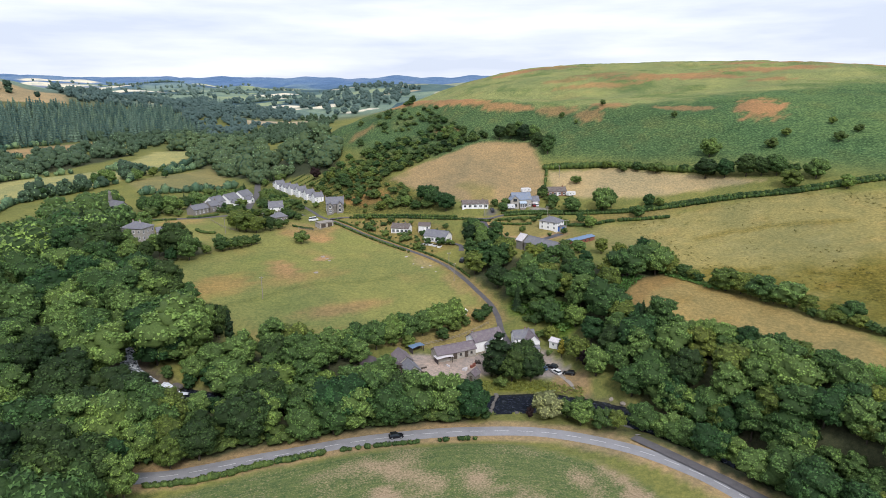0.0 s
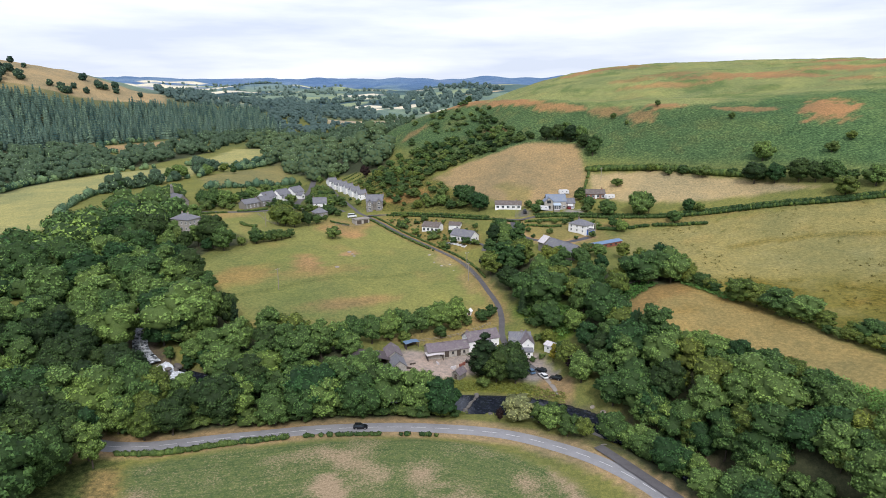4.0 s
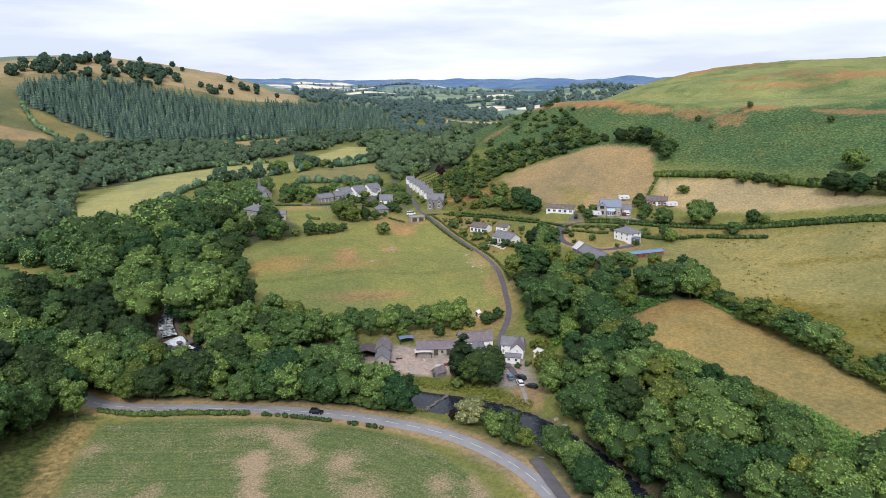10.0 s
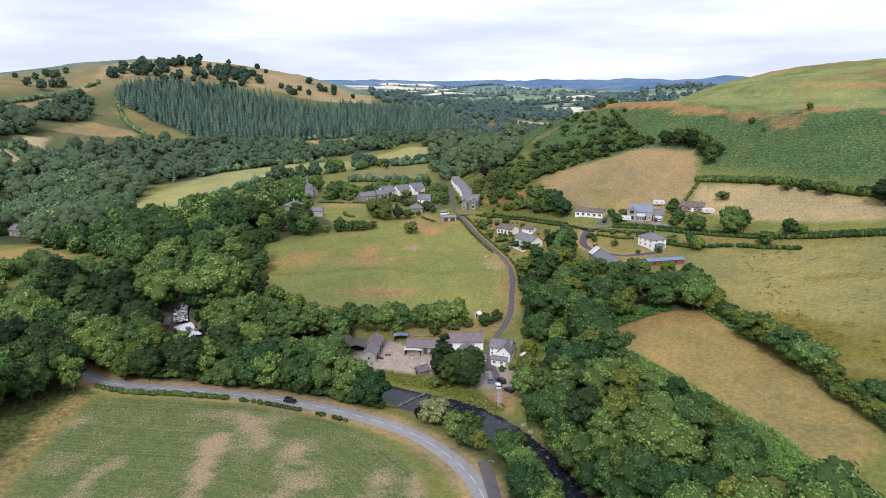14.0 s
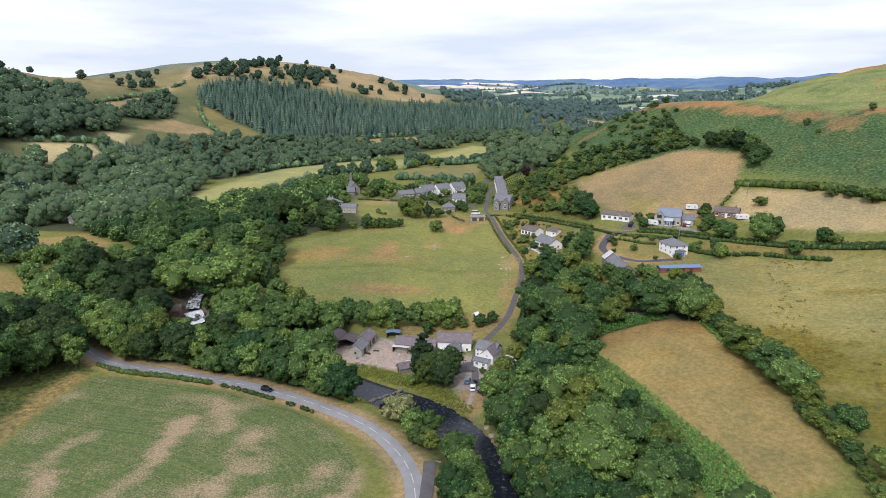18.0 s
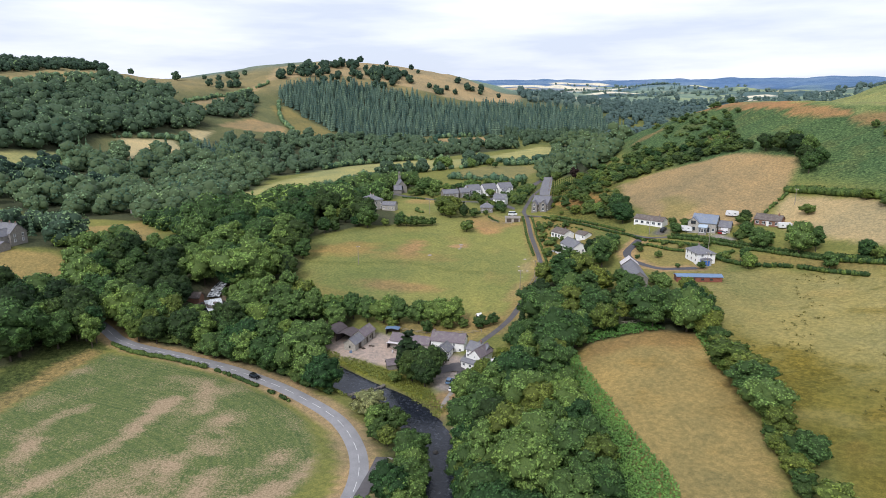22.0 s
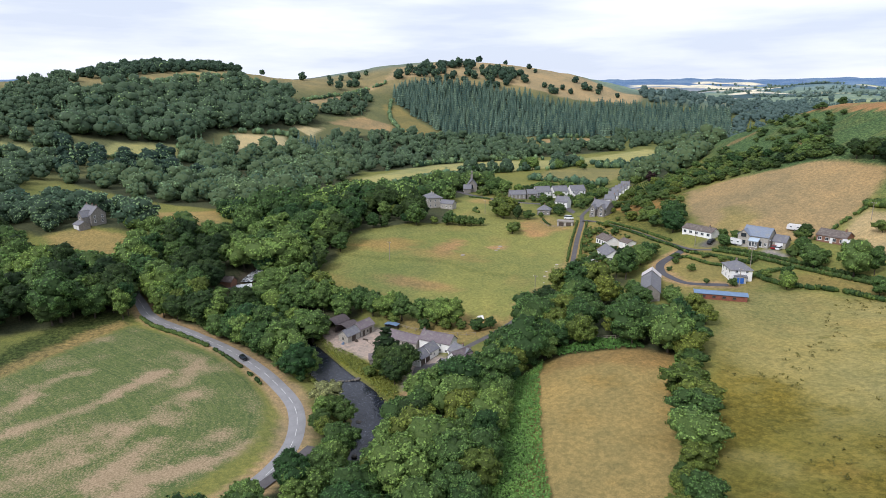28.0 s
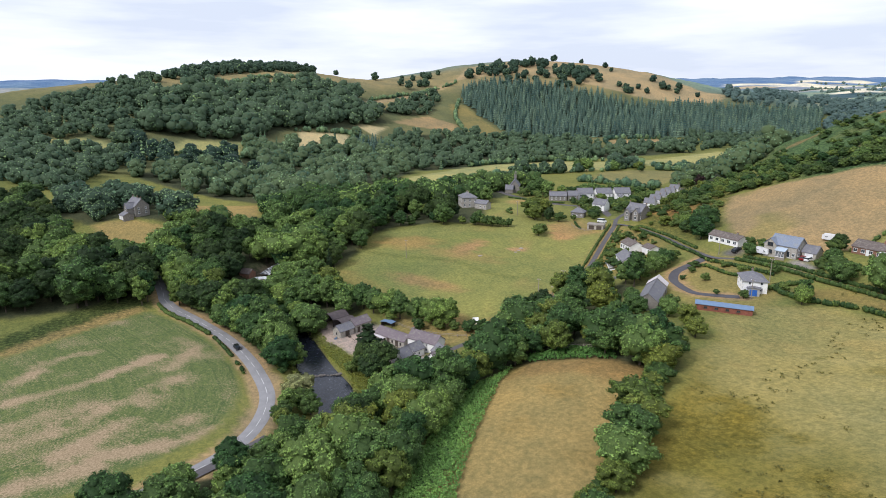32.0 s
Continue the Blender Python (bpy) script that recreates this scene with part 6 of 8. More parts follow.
for k in range(9):
    a, b = -73 - 4.6 * k, 364 + 6.6 * k
    hedge([(a + 3.5, b), (a + 9, b + 4), (a + 15, b + 8.5)], 1.0, 0.9, "narrow hedge between long cottage gardens", 30 + k, gap=1.2)
hedge([(-33, 176), (-44, 170), (-60, 166)], 2.2, 2.4, "rank thicket on the river bank", 40, "thicket", category="thicket")
hedge([(19.6, 152.6), (20.4, 153)], 0.7, 1.5, "tuft of grass on a stone in the river", 46, "river_tuft", mat=REED, category="grass tuft", leafy=20)

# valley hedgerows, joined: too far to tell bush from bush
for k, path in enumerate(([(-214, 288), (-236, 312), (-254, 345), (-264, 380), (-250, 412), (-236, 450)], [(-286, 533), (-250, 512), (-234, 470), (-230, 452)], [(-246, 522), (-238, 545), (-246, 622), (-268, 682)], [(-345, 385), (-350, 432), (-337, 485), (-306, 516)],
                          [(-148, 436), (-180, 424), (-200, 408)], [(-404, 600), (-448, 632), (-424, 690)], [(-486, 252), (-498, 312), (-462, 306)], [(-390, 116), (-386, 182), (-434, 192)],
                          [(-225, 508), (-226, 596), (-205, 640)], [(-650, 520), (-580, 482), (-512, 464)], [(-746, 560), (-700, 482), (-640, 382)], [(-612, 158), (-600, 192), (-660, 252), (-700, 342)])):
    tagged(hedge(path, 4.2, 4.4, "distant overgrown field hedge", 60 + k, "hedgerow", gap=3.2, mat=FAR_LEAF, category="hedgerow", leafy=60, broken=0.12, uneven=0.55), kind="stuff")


def far_wood(poly, gap, seed, low, high, label, mat, conifer=False, mixed=0.0, detail=7, leaves=45, thin=0.0, in_fields=False):
    """Distant woodland as one mass of small trees."""
    rng = np.random.default_rng(seed)
    at = scatter(poly, gap, seed)
    if not len(at):
        return None
    if thin:
        at = at[ripple(at[:, 0], at[:, 1], 55, seed % 20) + rng.uniform(-0.4, 0.4, len(at)) > -thin]
    for field, _, _ in () if in_fields else MARKED_FIELDS:
        at = at[inside(at[:, 0], at[:, 1], field, 0.05, 0.0) < 0.5]
    for fx, fy, fl, fw, turn, _ in FAR_FIELDS:
        c, d = math.cos(radians(turn)), math.sin(radians(turn))
        u, v = ((at[:, 0] - fx) * c + (at[:, 1] - fy) * d) / fl, ((at[:, 1] - fy) * c - (at[:, 0] - fx) * d) / fw
        at = at[np.maximum(np.abs(u), np.abs(v)) > 1.05]
    at = at[[all(math.hypot(x - a, y - b) > r for a, b, r in CLEARINGS) for x, y in at]]
    zs = height(at[:, 0], at[:, 1])
    kinds = [spruce_arrays(seed + k, 1.0, 0.30, 6, 6) if conifer else crown_arrays(seed + k, 1.0, 0.52, detail + 4, int(leaves * 2.2), 0.09, -0.05, 0) for k in range(5)]
    cones = [spruce_arrays(seed + k, 1.15, 0.24, 6, 6) for k in range(2)]
    flat, flat_c = [k.flat() for k in kinds], [k.flat() for k in cones]
    h = Heap()
    for (x, y), z in zip(at, zs):
        v, f, inner, g = flat_c[rng.integers(2)] if rng.random() < mixed else flat[rng.integers(len(flat))]
        s, a = low + (high - low) * rng.random() ** 1.4, rng.uniform(0, 6.283)
        c, d = math.cos(a) * s, math.sin(a) * s
        w = rng.uniform(0.9, 1.15)
        ca, sa = math.cos(a), math.sin(a)
        # cores keep their painted shade; the rest takes the tree's own tone
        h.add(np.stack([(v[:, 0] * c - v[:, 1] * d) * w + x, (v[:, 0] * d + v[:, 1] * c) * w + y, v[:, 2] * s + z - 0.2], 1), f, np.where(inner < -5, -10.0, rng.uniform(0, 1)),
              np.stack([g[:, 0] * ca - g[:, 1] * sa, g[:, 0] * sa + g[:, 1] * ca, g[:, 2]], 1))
    return tagged(new("woodland", h.mesh("woodland", mat)), label, "woodland", kind="stuff")


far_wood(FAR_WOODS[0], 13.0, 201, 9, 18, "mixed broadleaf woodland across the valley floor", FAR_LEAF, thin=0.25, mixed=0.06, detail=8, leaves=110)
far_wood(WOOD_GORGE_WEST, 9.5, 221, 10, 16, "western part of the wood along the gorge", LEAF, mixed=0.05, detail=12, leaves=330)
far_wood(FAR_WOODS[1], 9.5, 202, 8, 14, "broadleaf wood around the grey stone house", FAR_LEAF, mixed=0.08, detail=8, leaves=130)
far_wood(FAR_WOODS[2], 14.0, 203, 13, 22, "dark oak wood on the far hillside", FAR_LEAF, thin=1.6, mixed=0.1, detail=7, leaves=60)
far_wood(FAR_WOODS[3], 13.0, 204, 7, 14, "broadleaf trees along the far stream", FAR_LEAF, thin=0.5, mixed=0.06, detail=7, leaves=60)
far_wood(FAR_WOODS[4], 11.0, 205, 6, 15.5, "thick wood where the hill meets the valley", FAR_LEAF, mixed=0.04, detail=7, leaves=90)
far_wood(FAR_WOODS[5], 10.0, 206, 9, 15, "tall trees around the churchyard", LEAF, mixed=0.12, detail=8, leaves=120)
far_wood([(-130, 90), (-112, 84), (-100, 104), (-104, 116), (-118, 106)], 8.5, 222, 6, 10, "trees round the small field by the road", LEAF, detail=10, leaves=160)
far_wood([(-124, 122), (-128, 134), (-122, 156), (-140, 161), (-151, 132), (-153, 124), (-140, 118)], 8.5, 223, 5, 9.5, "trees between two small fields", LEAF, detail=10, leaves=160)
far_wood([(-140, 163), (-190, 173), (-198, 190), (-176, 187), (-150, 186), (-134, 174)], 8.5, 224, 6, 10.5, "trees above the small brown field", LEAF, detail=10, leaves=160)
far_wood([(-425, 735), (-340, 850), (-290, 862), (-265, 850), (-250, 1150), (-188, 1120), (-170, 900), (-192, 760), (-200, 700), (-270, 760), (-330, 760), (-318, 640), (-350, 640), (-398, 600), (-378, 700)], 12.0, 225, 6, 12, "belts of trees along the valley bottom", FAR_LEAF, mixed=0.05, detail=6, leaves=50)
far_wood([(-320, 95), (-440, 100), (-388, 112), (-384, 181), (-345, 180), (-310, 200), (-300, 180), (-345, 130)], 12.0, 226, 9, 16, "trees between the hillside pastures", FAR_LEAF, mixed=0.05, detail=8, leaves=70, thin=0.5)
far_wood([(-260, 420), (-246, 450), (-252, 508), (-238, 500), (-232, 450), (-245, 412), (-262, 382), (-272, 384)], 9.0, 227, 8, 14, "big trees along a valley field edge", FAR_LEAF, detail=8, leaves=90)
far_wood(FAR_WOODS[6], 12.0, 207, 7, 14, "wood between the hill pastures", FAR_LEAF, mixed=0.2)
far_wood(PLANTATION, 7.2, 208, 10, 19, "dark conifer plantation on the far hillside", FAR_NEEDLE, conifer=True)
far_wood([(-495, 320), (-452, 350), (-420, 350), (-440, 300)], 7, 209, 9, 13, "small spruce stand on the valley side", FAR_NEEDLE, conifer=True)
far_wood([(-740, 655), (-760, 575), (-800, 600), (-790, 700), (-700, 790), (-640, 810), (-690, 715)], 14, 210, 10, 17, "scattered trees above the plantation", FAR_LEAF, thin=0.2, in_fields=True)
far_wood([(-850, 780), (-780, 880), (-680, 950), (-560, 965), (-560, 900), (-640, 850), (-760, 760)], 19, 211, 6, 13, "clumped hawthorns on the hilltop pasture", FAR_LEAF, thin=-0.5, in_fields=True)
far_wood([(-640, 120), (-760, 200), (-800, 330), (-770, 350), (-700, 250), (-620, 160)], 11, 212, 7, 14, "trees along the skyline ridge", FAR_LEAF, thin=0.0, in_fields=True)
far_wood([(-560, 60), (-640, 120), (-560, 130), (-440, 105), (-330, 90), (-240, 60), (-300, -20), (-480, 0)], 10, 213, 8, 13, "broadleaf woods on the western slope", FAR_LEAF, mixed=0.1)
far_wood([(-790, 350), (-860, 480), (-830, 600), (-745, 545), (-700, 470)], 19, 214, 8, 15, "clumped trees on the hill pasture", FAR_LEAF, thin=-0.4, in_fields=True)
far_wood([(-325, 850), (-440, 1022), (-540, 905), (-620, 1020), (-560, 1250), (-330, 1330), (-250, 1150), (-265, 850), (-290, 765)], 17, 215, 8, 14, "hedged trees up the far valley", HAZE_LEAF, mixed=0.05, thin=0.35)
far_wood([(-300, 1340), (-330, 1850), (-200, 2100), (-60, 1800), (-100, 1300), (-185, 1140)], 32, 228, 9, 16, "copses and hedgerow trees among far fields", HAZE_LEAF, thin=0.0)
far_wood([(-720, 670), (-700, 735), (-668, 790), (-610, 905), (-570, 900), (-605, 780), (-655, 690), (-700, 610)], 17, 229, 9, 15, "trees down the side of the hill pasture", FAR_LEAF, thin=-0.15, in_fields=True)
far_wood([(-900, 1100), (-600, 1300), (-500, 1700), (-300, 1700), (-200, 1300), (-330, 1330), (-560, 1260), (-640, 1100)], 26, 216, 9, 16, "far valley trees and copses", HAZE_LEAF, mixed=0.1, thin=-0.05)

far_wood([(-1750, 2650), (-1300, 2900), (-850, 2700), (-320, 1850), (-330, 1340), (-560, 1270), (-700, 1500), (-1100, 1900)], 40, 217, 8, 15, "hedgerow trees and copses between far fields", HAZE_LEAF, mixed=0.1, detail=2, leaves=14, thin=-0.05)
for k, (fx, fy, l, turn) in enumerate(((-1480, 2230, 200, 40), (-1330, 2330, 150, 25), (-960, 1860, 110, 60), (-700, 1640, 160, 30), (-440, 1500, 130, 62), (-335, 1260, 90, 70), (-600, 1740, 150, 120), (-900, 2050, 180, 35), (-1150, 2500, 240, 10), (-780, 2260, 200, 20))):
    c, s = math.cos(radians(turn)), math.sin(radians(turn))
    tagged(hedge([(fx - c * l / 2, fy - s * l / 2), (fx + 8, fy), (fx + c * l / 2, fy + s * l / 2)], 6, 7, "far overgrown hedge between pale fields", 90 + k, "hedgerow", gap=6.0, mat=HAZE_LEAF, category="hedgerow", leafy=20, uneven=0.5), kind="stuff")

# bracken beside the wood, and tall weeds by the house
def fern_bed(poly, gap, seed, high, label, mat=BRACKEN, leaf=0.5, n=14):
    rng = np.random.default_rng(seed)
    at = scatter(poly, gap, seed)
    zs = height(at[:, 0], at[:, 1])
    pts, nrm = [], []
    for (x, y), z in zip(at, zs):
        a = rng.uniform(0, 6.283, n)
        pts.append(np.stack([x + np.cos(a) * gap * 0.4, y + np.sin(a) * gap * 0.4, z + high * rng.uniform(0.35, 1.0, n)], 1))
        nrm.append(np.stack([np.cos(a) * 0.5, np.sin(a) * 0.5, np.full(n, 1.8)], 1))
    h = Heap()
    h.add(*leaf_cards(rng, np.concatenate(pts), np.concatenate(nrm), gap * leaf), 0.3)
    return tagged(new("bracken", h.mesh("bracken", mat)), label, "bracken", kind="stuff")


fern_bed([(58, 199), (65, 191), (75, 183), (91, 169.5), (104, 160.5), (112, 152), (119, 146), (128, 136), (120, 129), (109, 141), (92, 156), (76, 170), (63, 183)], 0.8, 301, 1.2, "bright green bracken between wood and dry field")
fern_bed([(54, 207), (60, 217), (70, 222), (74, 219), (64, 208), (58, 203)], 1.0, 302, 1.0, "bracken under the trees at the field gate")
fern_bed([(34, 206), (40, 194), (46, 197), (44, 210), (36, 221), (26, 221), (26, 212)], 1.1, 303, 1.0, "green weeds and brambles behind the white house")
fern_bed([(-24, 160.5), (0, 163), (20, 164.8), (36, 162.6), (41, 160.5), (40, 165), (27, 170), (8, 169.5), (-8, 165), (-22, 164.5)], 0.9, 305, 0.5, "yellow-green rank grass and weeds on the river bank", REED, 0.42, 16)
fern_bed([(-16, 150.8), (4, 152.2), (14, 152.4), (14, 150), (0, 149), (-14, 148)], 1.0, 306, 0.6, "rank grass and weeds under the riverside trees", REED, 0.45, 14)
fern_bed([(84, 226), (92, 216), (98, 207), (95, 205), (88, 214), (81, 223)], 1.0, 304, 1.0, "bracken at the foot of the hedgerow")

def tussocks(poly, gap, seed, label):
    """Dark tufts of rush, thick in some places and absent in others."""
    rng = np.random.default_rng(seed)
    at = scatter(poly, gap, seed)
    at = at[ripple(at[:, 0], at[:, 1], 42, 9) + rng.uniform(-0.6, 0.4, len(at)) > 0.5]
    n = 9
    pts = np.repeat(np.column_stack([at, height(at[:, 0], at[:, 1])]), n, axis=0) + rng.normal(0, 1, (len(at) * n, 3)) * (0.42, 0.42, 0.0)
    pts[:, 2] += rng.uniform(0.05, 0.45, len(pts))
    h = Heap()
    h.add(*leaf_cards(rng, pts, np.tile((0.0, 0.0, 1.0), (len(pts), 1)), 0.42, 0.6), 0.3)
    return tagged(new("rushes", h.mesh("rushes", RUSH)), label, "rushes", kind="stuff")


tussocks(PASTURE, 2.6, 311, "dark tufts of rush scattered over the pasture")
tussocks(EAST_STRIP, 3.0, 312, "tufts of rank grass above the pasture")

# ---- buildings ----


def part(name, bm, mat, parent, label=""):
    """Links a bmesh as one mesh object under a thing or a part."""
    me = bpy.data.meshes.new(name)
    bm.to_mesh(me)
    bm.free()
    me.materials.append(mat)
    o = new(name, me)
    o.parent = parent
    return tagged(o, label)


def block(bm, x0, y0, z0, x1, y1, z1, taper=0.0):
    v = [bm.verts.new(c) for c in ((x0, y0, z0), (x1, y0, z0), (x1, y1, z0), (x0, y1, z0), (x0 + taper, y0 + taper, z1), (x1 - taper, y0 + taper, z1), (x1 - taper, y1 - taper, z1), (x0 + taper, y1 - taper, z1))]
    for f in ((3, 2, 1, 0), (4, 5, 6, 7), (0, 1, 5, 4), (1, 2, 6, 5), (2, 3, 7, 6), (3, 0, 4, 7)):
        bm.faces.new([v[i] for i in f])
    return bm


def boxed(*sizes):
    bm = bmesh.new()
    for s in sizes:
        block(bm, *s)
    return bm


def prism(points, y0, y1):
    """A solid from an outline in x and z, drawn out along y."""
    bm = bmesh.new()
    a = [bm.verts.new((x, y0, z)) for x, z in points]
    b = [bm.verts.new((x, y1, z)) for x, z in points]
    bm.faces.new(a), bm.faces.new(b[::-1])
    for i in range(len(a)):
        j = (i + 1) % len(a)
        bm.faces.new((a[j], a[i], b[i], b[j]))
    bmesh.ops.recalc_face_normals(bm, faces=bm.faces)
    return bm


def window(parent, at, turn, w, h, frame_mat=None, bars=1):
    """A framed window set on a wall: frame, sill, pane."""
    bm = bmesh.new()
    t = 0.09
    for x0, z0, x1, z1 in ((-w / 2, 0, -w / 2 + t, h), (w / 2 - t, 0, w / 2, h), (-w / 2 + t, 0, w / 2 - t, t), (-w / 2 + t, h - t, w / 2 - t, h)):
        block(bm, x0, -0.07, z0, x1, 0.02, z1)
    for k in range(bars):
        x = -w / 2 + w * (k + 1) / (bars + 1)
        block(bm, x - 0.03, -0.055, t, x + 0.03, 0.0, h - t)
    f = part("window", bm, frame_mat or WHITE, parent)
    f.matrix_local = pose(*at, 0, 0, turn)
    part("pane", boxed((-w / 2 + t, -0.035, t, w / 2 - t, 0.01, h - t)), GLASS, f, "dark reflecting window glass")
    part("sill", boxed((-w / 2 - 0.06, -0.16, -0.09, w / 2 + 0.06, 0.0, -0.004)), frame_mat or WHITE, f)
    return f


def door(parent, at, turn, w, h, mat):
    bm = boxed((-w / 2, -0.06, 0, w / 2, 0.02, h), (-w / 2 - 0.08, -0.04, 0, -w / 2, 0.02, h + 0.08), (w / 2, -0.04, 0, w / 2 + 0.08, 0.02, h + 0.08), (-w / 2, -0.04, h, w / 2, 0.02, h + 0.08))
    d = part("door", bm, mat, parent)
    d.matrix_local = pose(*at, 0, 0, turn)
    part("handle", boxed((w / 2 - 0.18, -0.12, 1.0, w / 2 - 0.06, -0.06, 1.06)), CHROME, d, "small metal handle")
    return d


def gabled_wall(l, w, eave, rise):
    """Four walls with two gables, closed."""
    bm = bmesh.new()
    x, y = l / 2, w / 2
    low = [bm.verts.new(c) for c in ((-x, -y, -1.2), (x, -y, -1.2), (x, y, -1.2), (-x, y, -1.2))]
    top = [bm.verts.new(c) for c in ((-x, -y, eave), (x, -y, eave), (x, y, eave), (-x, y, eave))]
    ra, rb = bm.verts.new((-x, 0, eave + rise)), bm.verts.new((x, 0, eave + rise))
    for f in ((low[0], low[1], top[1], top[0]), (low[2], low[3], top[3], top[2]), (low[1], low[2], top[2], rb, top[1]), (low[3], low[0], top[0], ra, top[3]), (top[0], top[1], rb, ra), (top[2], top[3], ra, rb)):
        bm.faces.new(f)
    bmesh.ops.recalc_face_normals(bm, faces=bm.faces)
    return bm


def gable_roof(l, w, eave, rise, over=0.32, thick=0.16, sag=0.0):
    """Two slopes of real thickness that meet at the ridge, in slight waves when old."""
    bm = bmesh.new()
    k = rise / (w / 2)
    n = 9
    rng = random.Random(int(l * 100 + w * 10))
    for side in (-1, 1):
        grid = []
        for i in range(n):
            x = (i / (n - 1) - 0.5) * (l + 2 * over)
            row = []
            for j in range(4):
                y = (j / 3) * (w / 2 + over)
                z = eave + rise - y * k + 0.03 - sag * math.sin(math.pi * i / (n - 1)) * (1 - j / 6) + rng.uniform(-1, 1) * sag * 0.25
                row.append((bm.verts.new((x, side * y, z + thick)), bm.verts.new((x, side * y, z))))
            grid.append(row)
        for i in range(n - 1):
            for j in range(3):
                a, b, c, d = grid[i][j], grid[i + 1][j], grid[i + 1][j + 1], grid[i][j + 1]
                bm.faces.new((a[0], b[0], c[0], d[0])), bm.faces.new((d[1], c[1], b[1], a[1]))
            bm.faces.new((grid[i][3][0], grid[i + 1][3][0], grid[i + 1][3][1], grid[i][3][1]))
        for i in (0, n - 1):
            for j in range(3):
                bm.faces.new((grid[i][j][0], grid[i][j + 1][0], grid[i][j + 1][1], grid[i][j][1]))
    bmesh.ops.recalc_face_normals(bm, faces=bm.faces)
    return bm


def hip_roof(l, w, eave, rise, over=0.4):
    bm = bmesh.new()
    x, y = l / 2 + over, w / 2 + over
    z = eave - over * rise / (w / 2)
    r = max(0.3, l / 2 - w / 2)
    for zz, flip in ((0.14, 1), (0.0, -1)):
        c = [bm.verts.new(p) for p in ((-x, -y, z + zz), (x, -y, z + zz), (x, y, z + zz), (-x, y, z + zz), (-r, 0, eave + rise + zz), (r, 0, eave + rise + zz))]
        for f in ((0, 1, 5, 4), (1, 2, 5), (2, 3, 4, 5), (3, 0, 4)):
            bm.faces.new([c[i] for i in f][::flip])
        if flip == 1:
            rim = c
        else:
            for i in range(4):
                j = (i + 1) % 4
                bm.faces.new((rim[i], c[i], c[j], rim[j]))
    return bm


def chimney(parent, x, y, z, high=1.3, mat=None, pots=1, w=0.55, d=0.5):
    c = part("chimney", boxed((x - w / 2, y - d / 2, z - 1.2, x + w / 2, y + d / 2, z + high), (x - w / 2 - 0.06, y - d / 2 - 0.06, z + high, x + w / 2 + 0.06, y + d / 2 + 0.06, z + high + 0.12)), mat or STONE, parent)
    for k in range(pots):
        px_ = x + (k - (pots - 1) / 2) * 0.3
        bm = bmesh.new()
        bmesh.ops.create_cone(bm, cap_ends=True, segments=8, radius1=0.13, radius2=0.10, depth=0.45, matrix=Matrix.Translation((px_, y, z + high + 0.34)))
        part("chimney_pot", bm, BRICK, c, "terracotta chimney pot")


def house(name, label, x, y, turn, l, w, eave, pitch, wall, roof, front=(), back=(), left=(), right=(), chimneys=(), hip=False, category="house", sag=0.04, over=0.3, z=None, group=""):
    """front is the side towards -y before turning. Openings: ('w', along, up, width, height) or ('d', along, up, width, height, material)."""
    e = new(name)
    e.matrix_world = pose(x, y, ground_at(x, y) if z is None else z, 0, 0, turn)
    tagged(e, label, category, group)
    rise = w / 2 * math.tan(radians(pitch))
    if hip:
        part("wall", boxed((-l / 2, -w / 2, -1.2, l / 2, w / 2, eave)), wall, e)
        part("roof", hip_roof(l, w, eave, rise), roof, e)
    else:
        part("wall", gabled_wall(l, w, eave, rise), wall, e)
        r = part("roof", gable_roof(l, w, eave, rise, over, 0.15, sag), roof, e)
        part("ridge", prism([(-0.14, -0.05), (0.14, -0.05), (0.0, 0.10)], -l / 2 - over, l / 2 + over), roof, r).matrix_local = pose(0, 0, eave + rise + 0.19, 0, 0, 90)
    for side, items in (("f", front), ("b", back), ("l", left), ("r", right)):
        for kind, a, up, ww, hh, *mat in items:
            at, rot = {"f": ((a, -w / 2 - 0.01, up), 0), "b": ((a, w / 2 + 0.01, up), 180), "l": ((-l / 2 - 0.01, a, up), -90), "r": ((l / 2 + 0.01, a, up), 90)}[side]
            if kind == "w":
                window(e, at, rot, ww, hh, *mat)
            else:
                door(e, at, rot, ww, hh, *(mat or (TIMBER,)))
    for cx, cy in chimneys:
        chimney(e, cx, cy, eave + rise * (1 - abs(cy) / (w / 2)), 0.6, wall if wall in (STONE, STONE_PALE, BRICK) else STONE, 2)
    return e


def bays(n, l, up, w=0.95, h=1.15):
    return [("w", (k + 0.5) * l / n - l / 2, up, w, h) for k in range(n)]


def two_rows(n, l, w=0.9, h=1.15, up=2.9):
    return bays(n, l, 0.8, w, h) + bays(n, l, up, w, h)


# the farm
house("farmhouse", "white two-storey farmhouse with an old purple slate roof", 13.8, 192.6, 31, 11, 5.6, 3.8, 36, LIME, SLATE_OLD,
      front=[("w", 2.0, 0.8, 0.8, 1.0), ("w", 4.2, 0.8, 0.8, 1.0), ("w", 2.2, 2.5, 0.7, 0.9), ("d", -1.2, 0, 0.9, 2.0)], right=[("w", -1.0, 3.0, 0.6, 0.8)], chimneys=[(-5, 0)], sag=0.10)
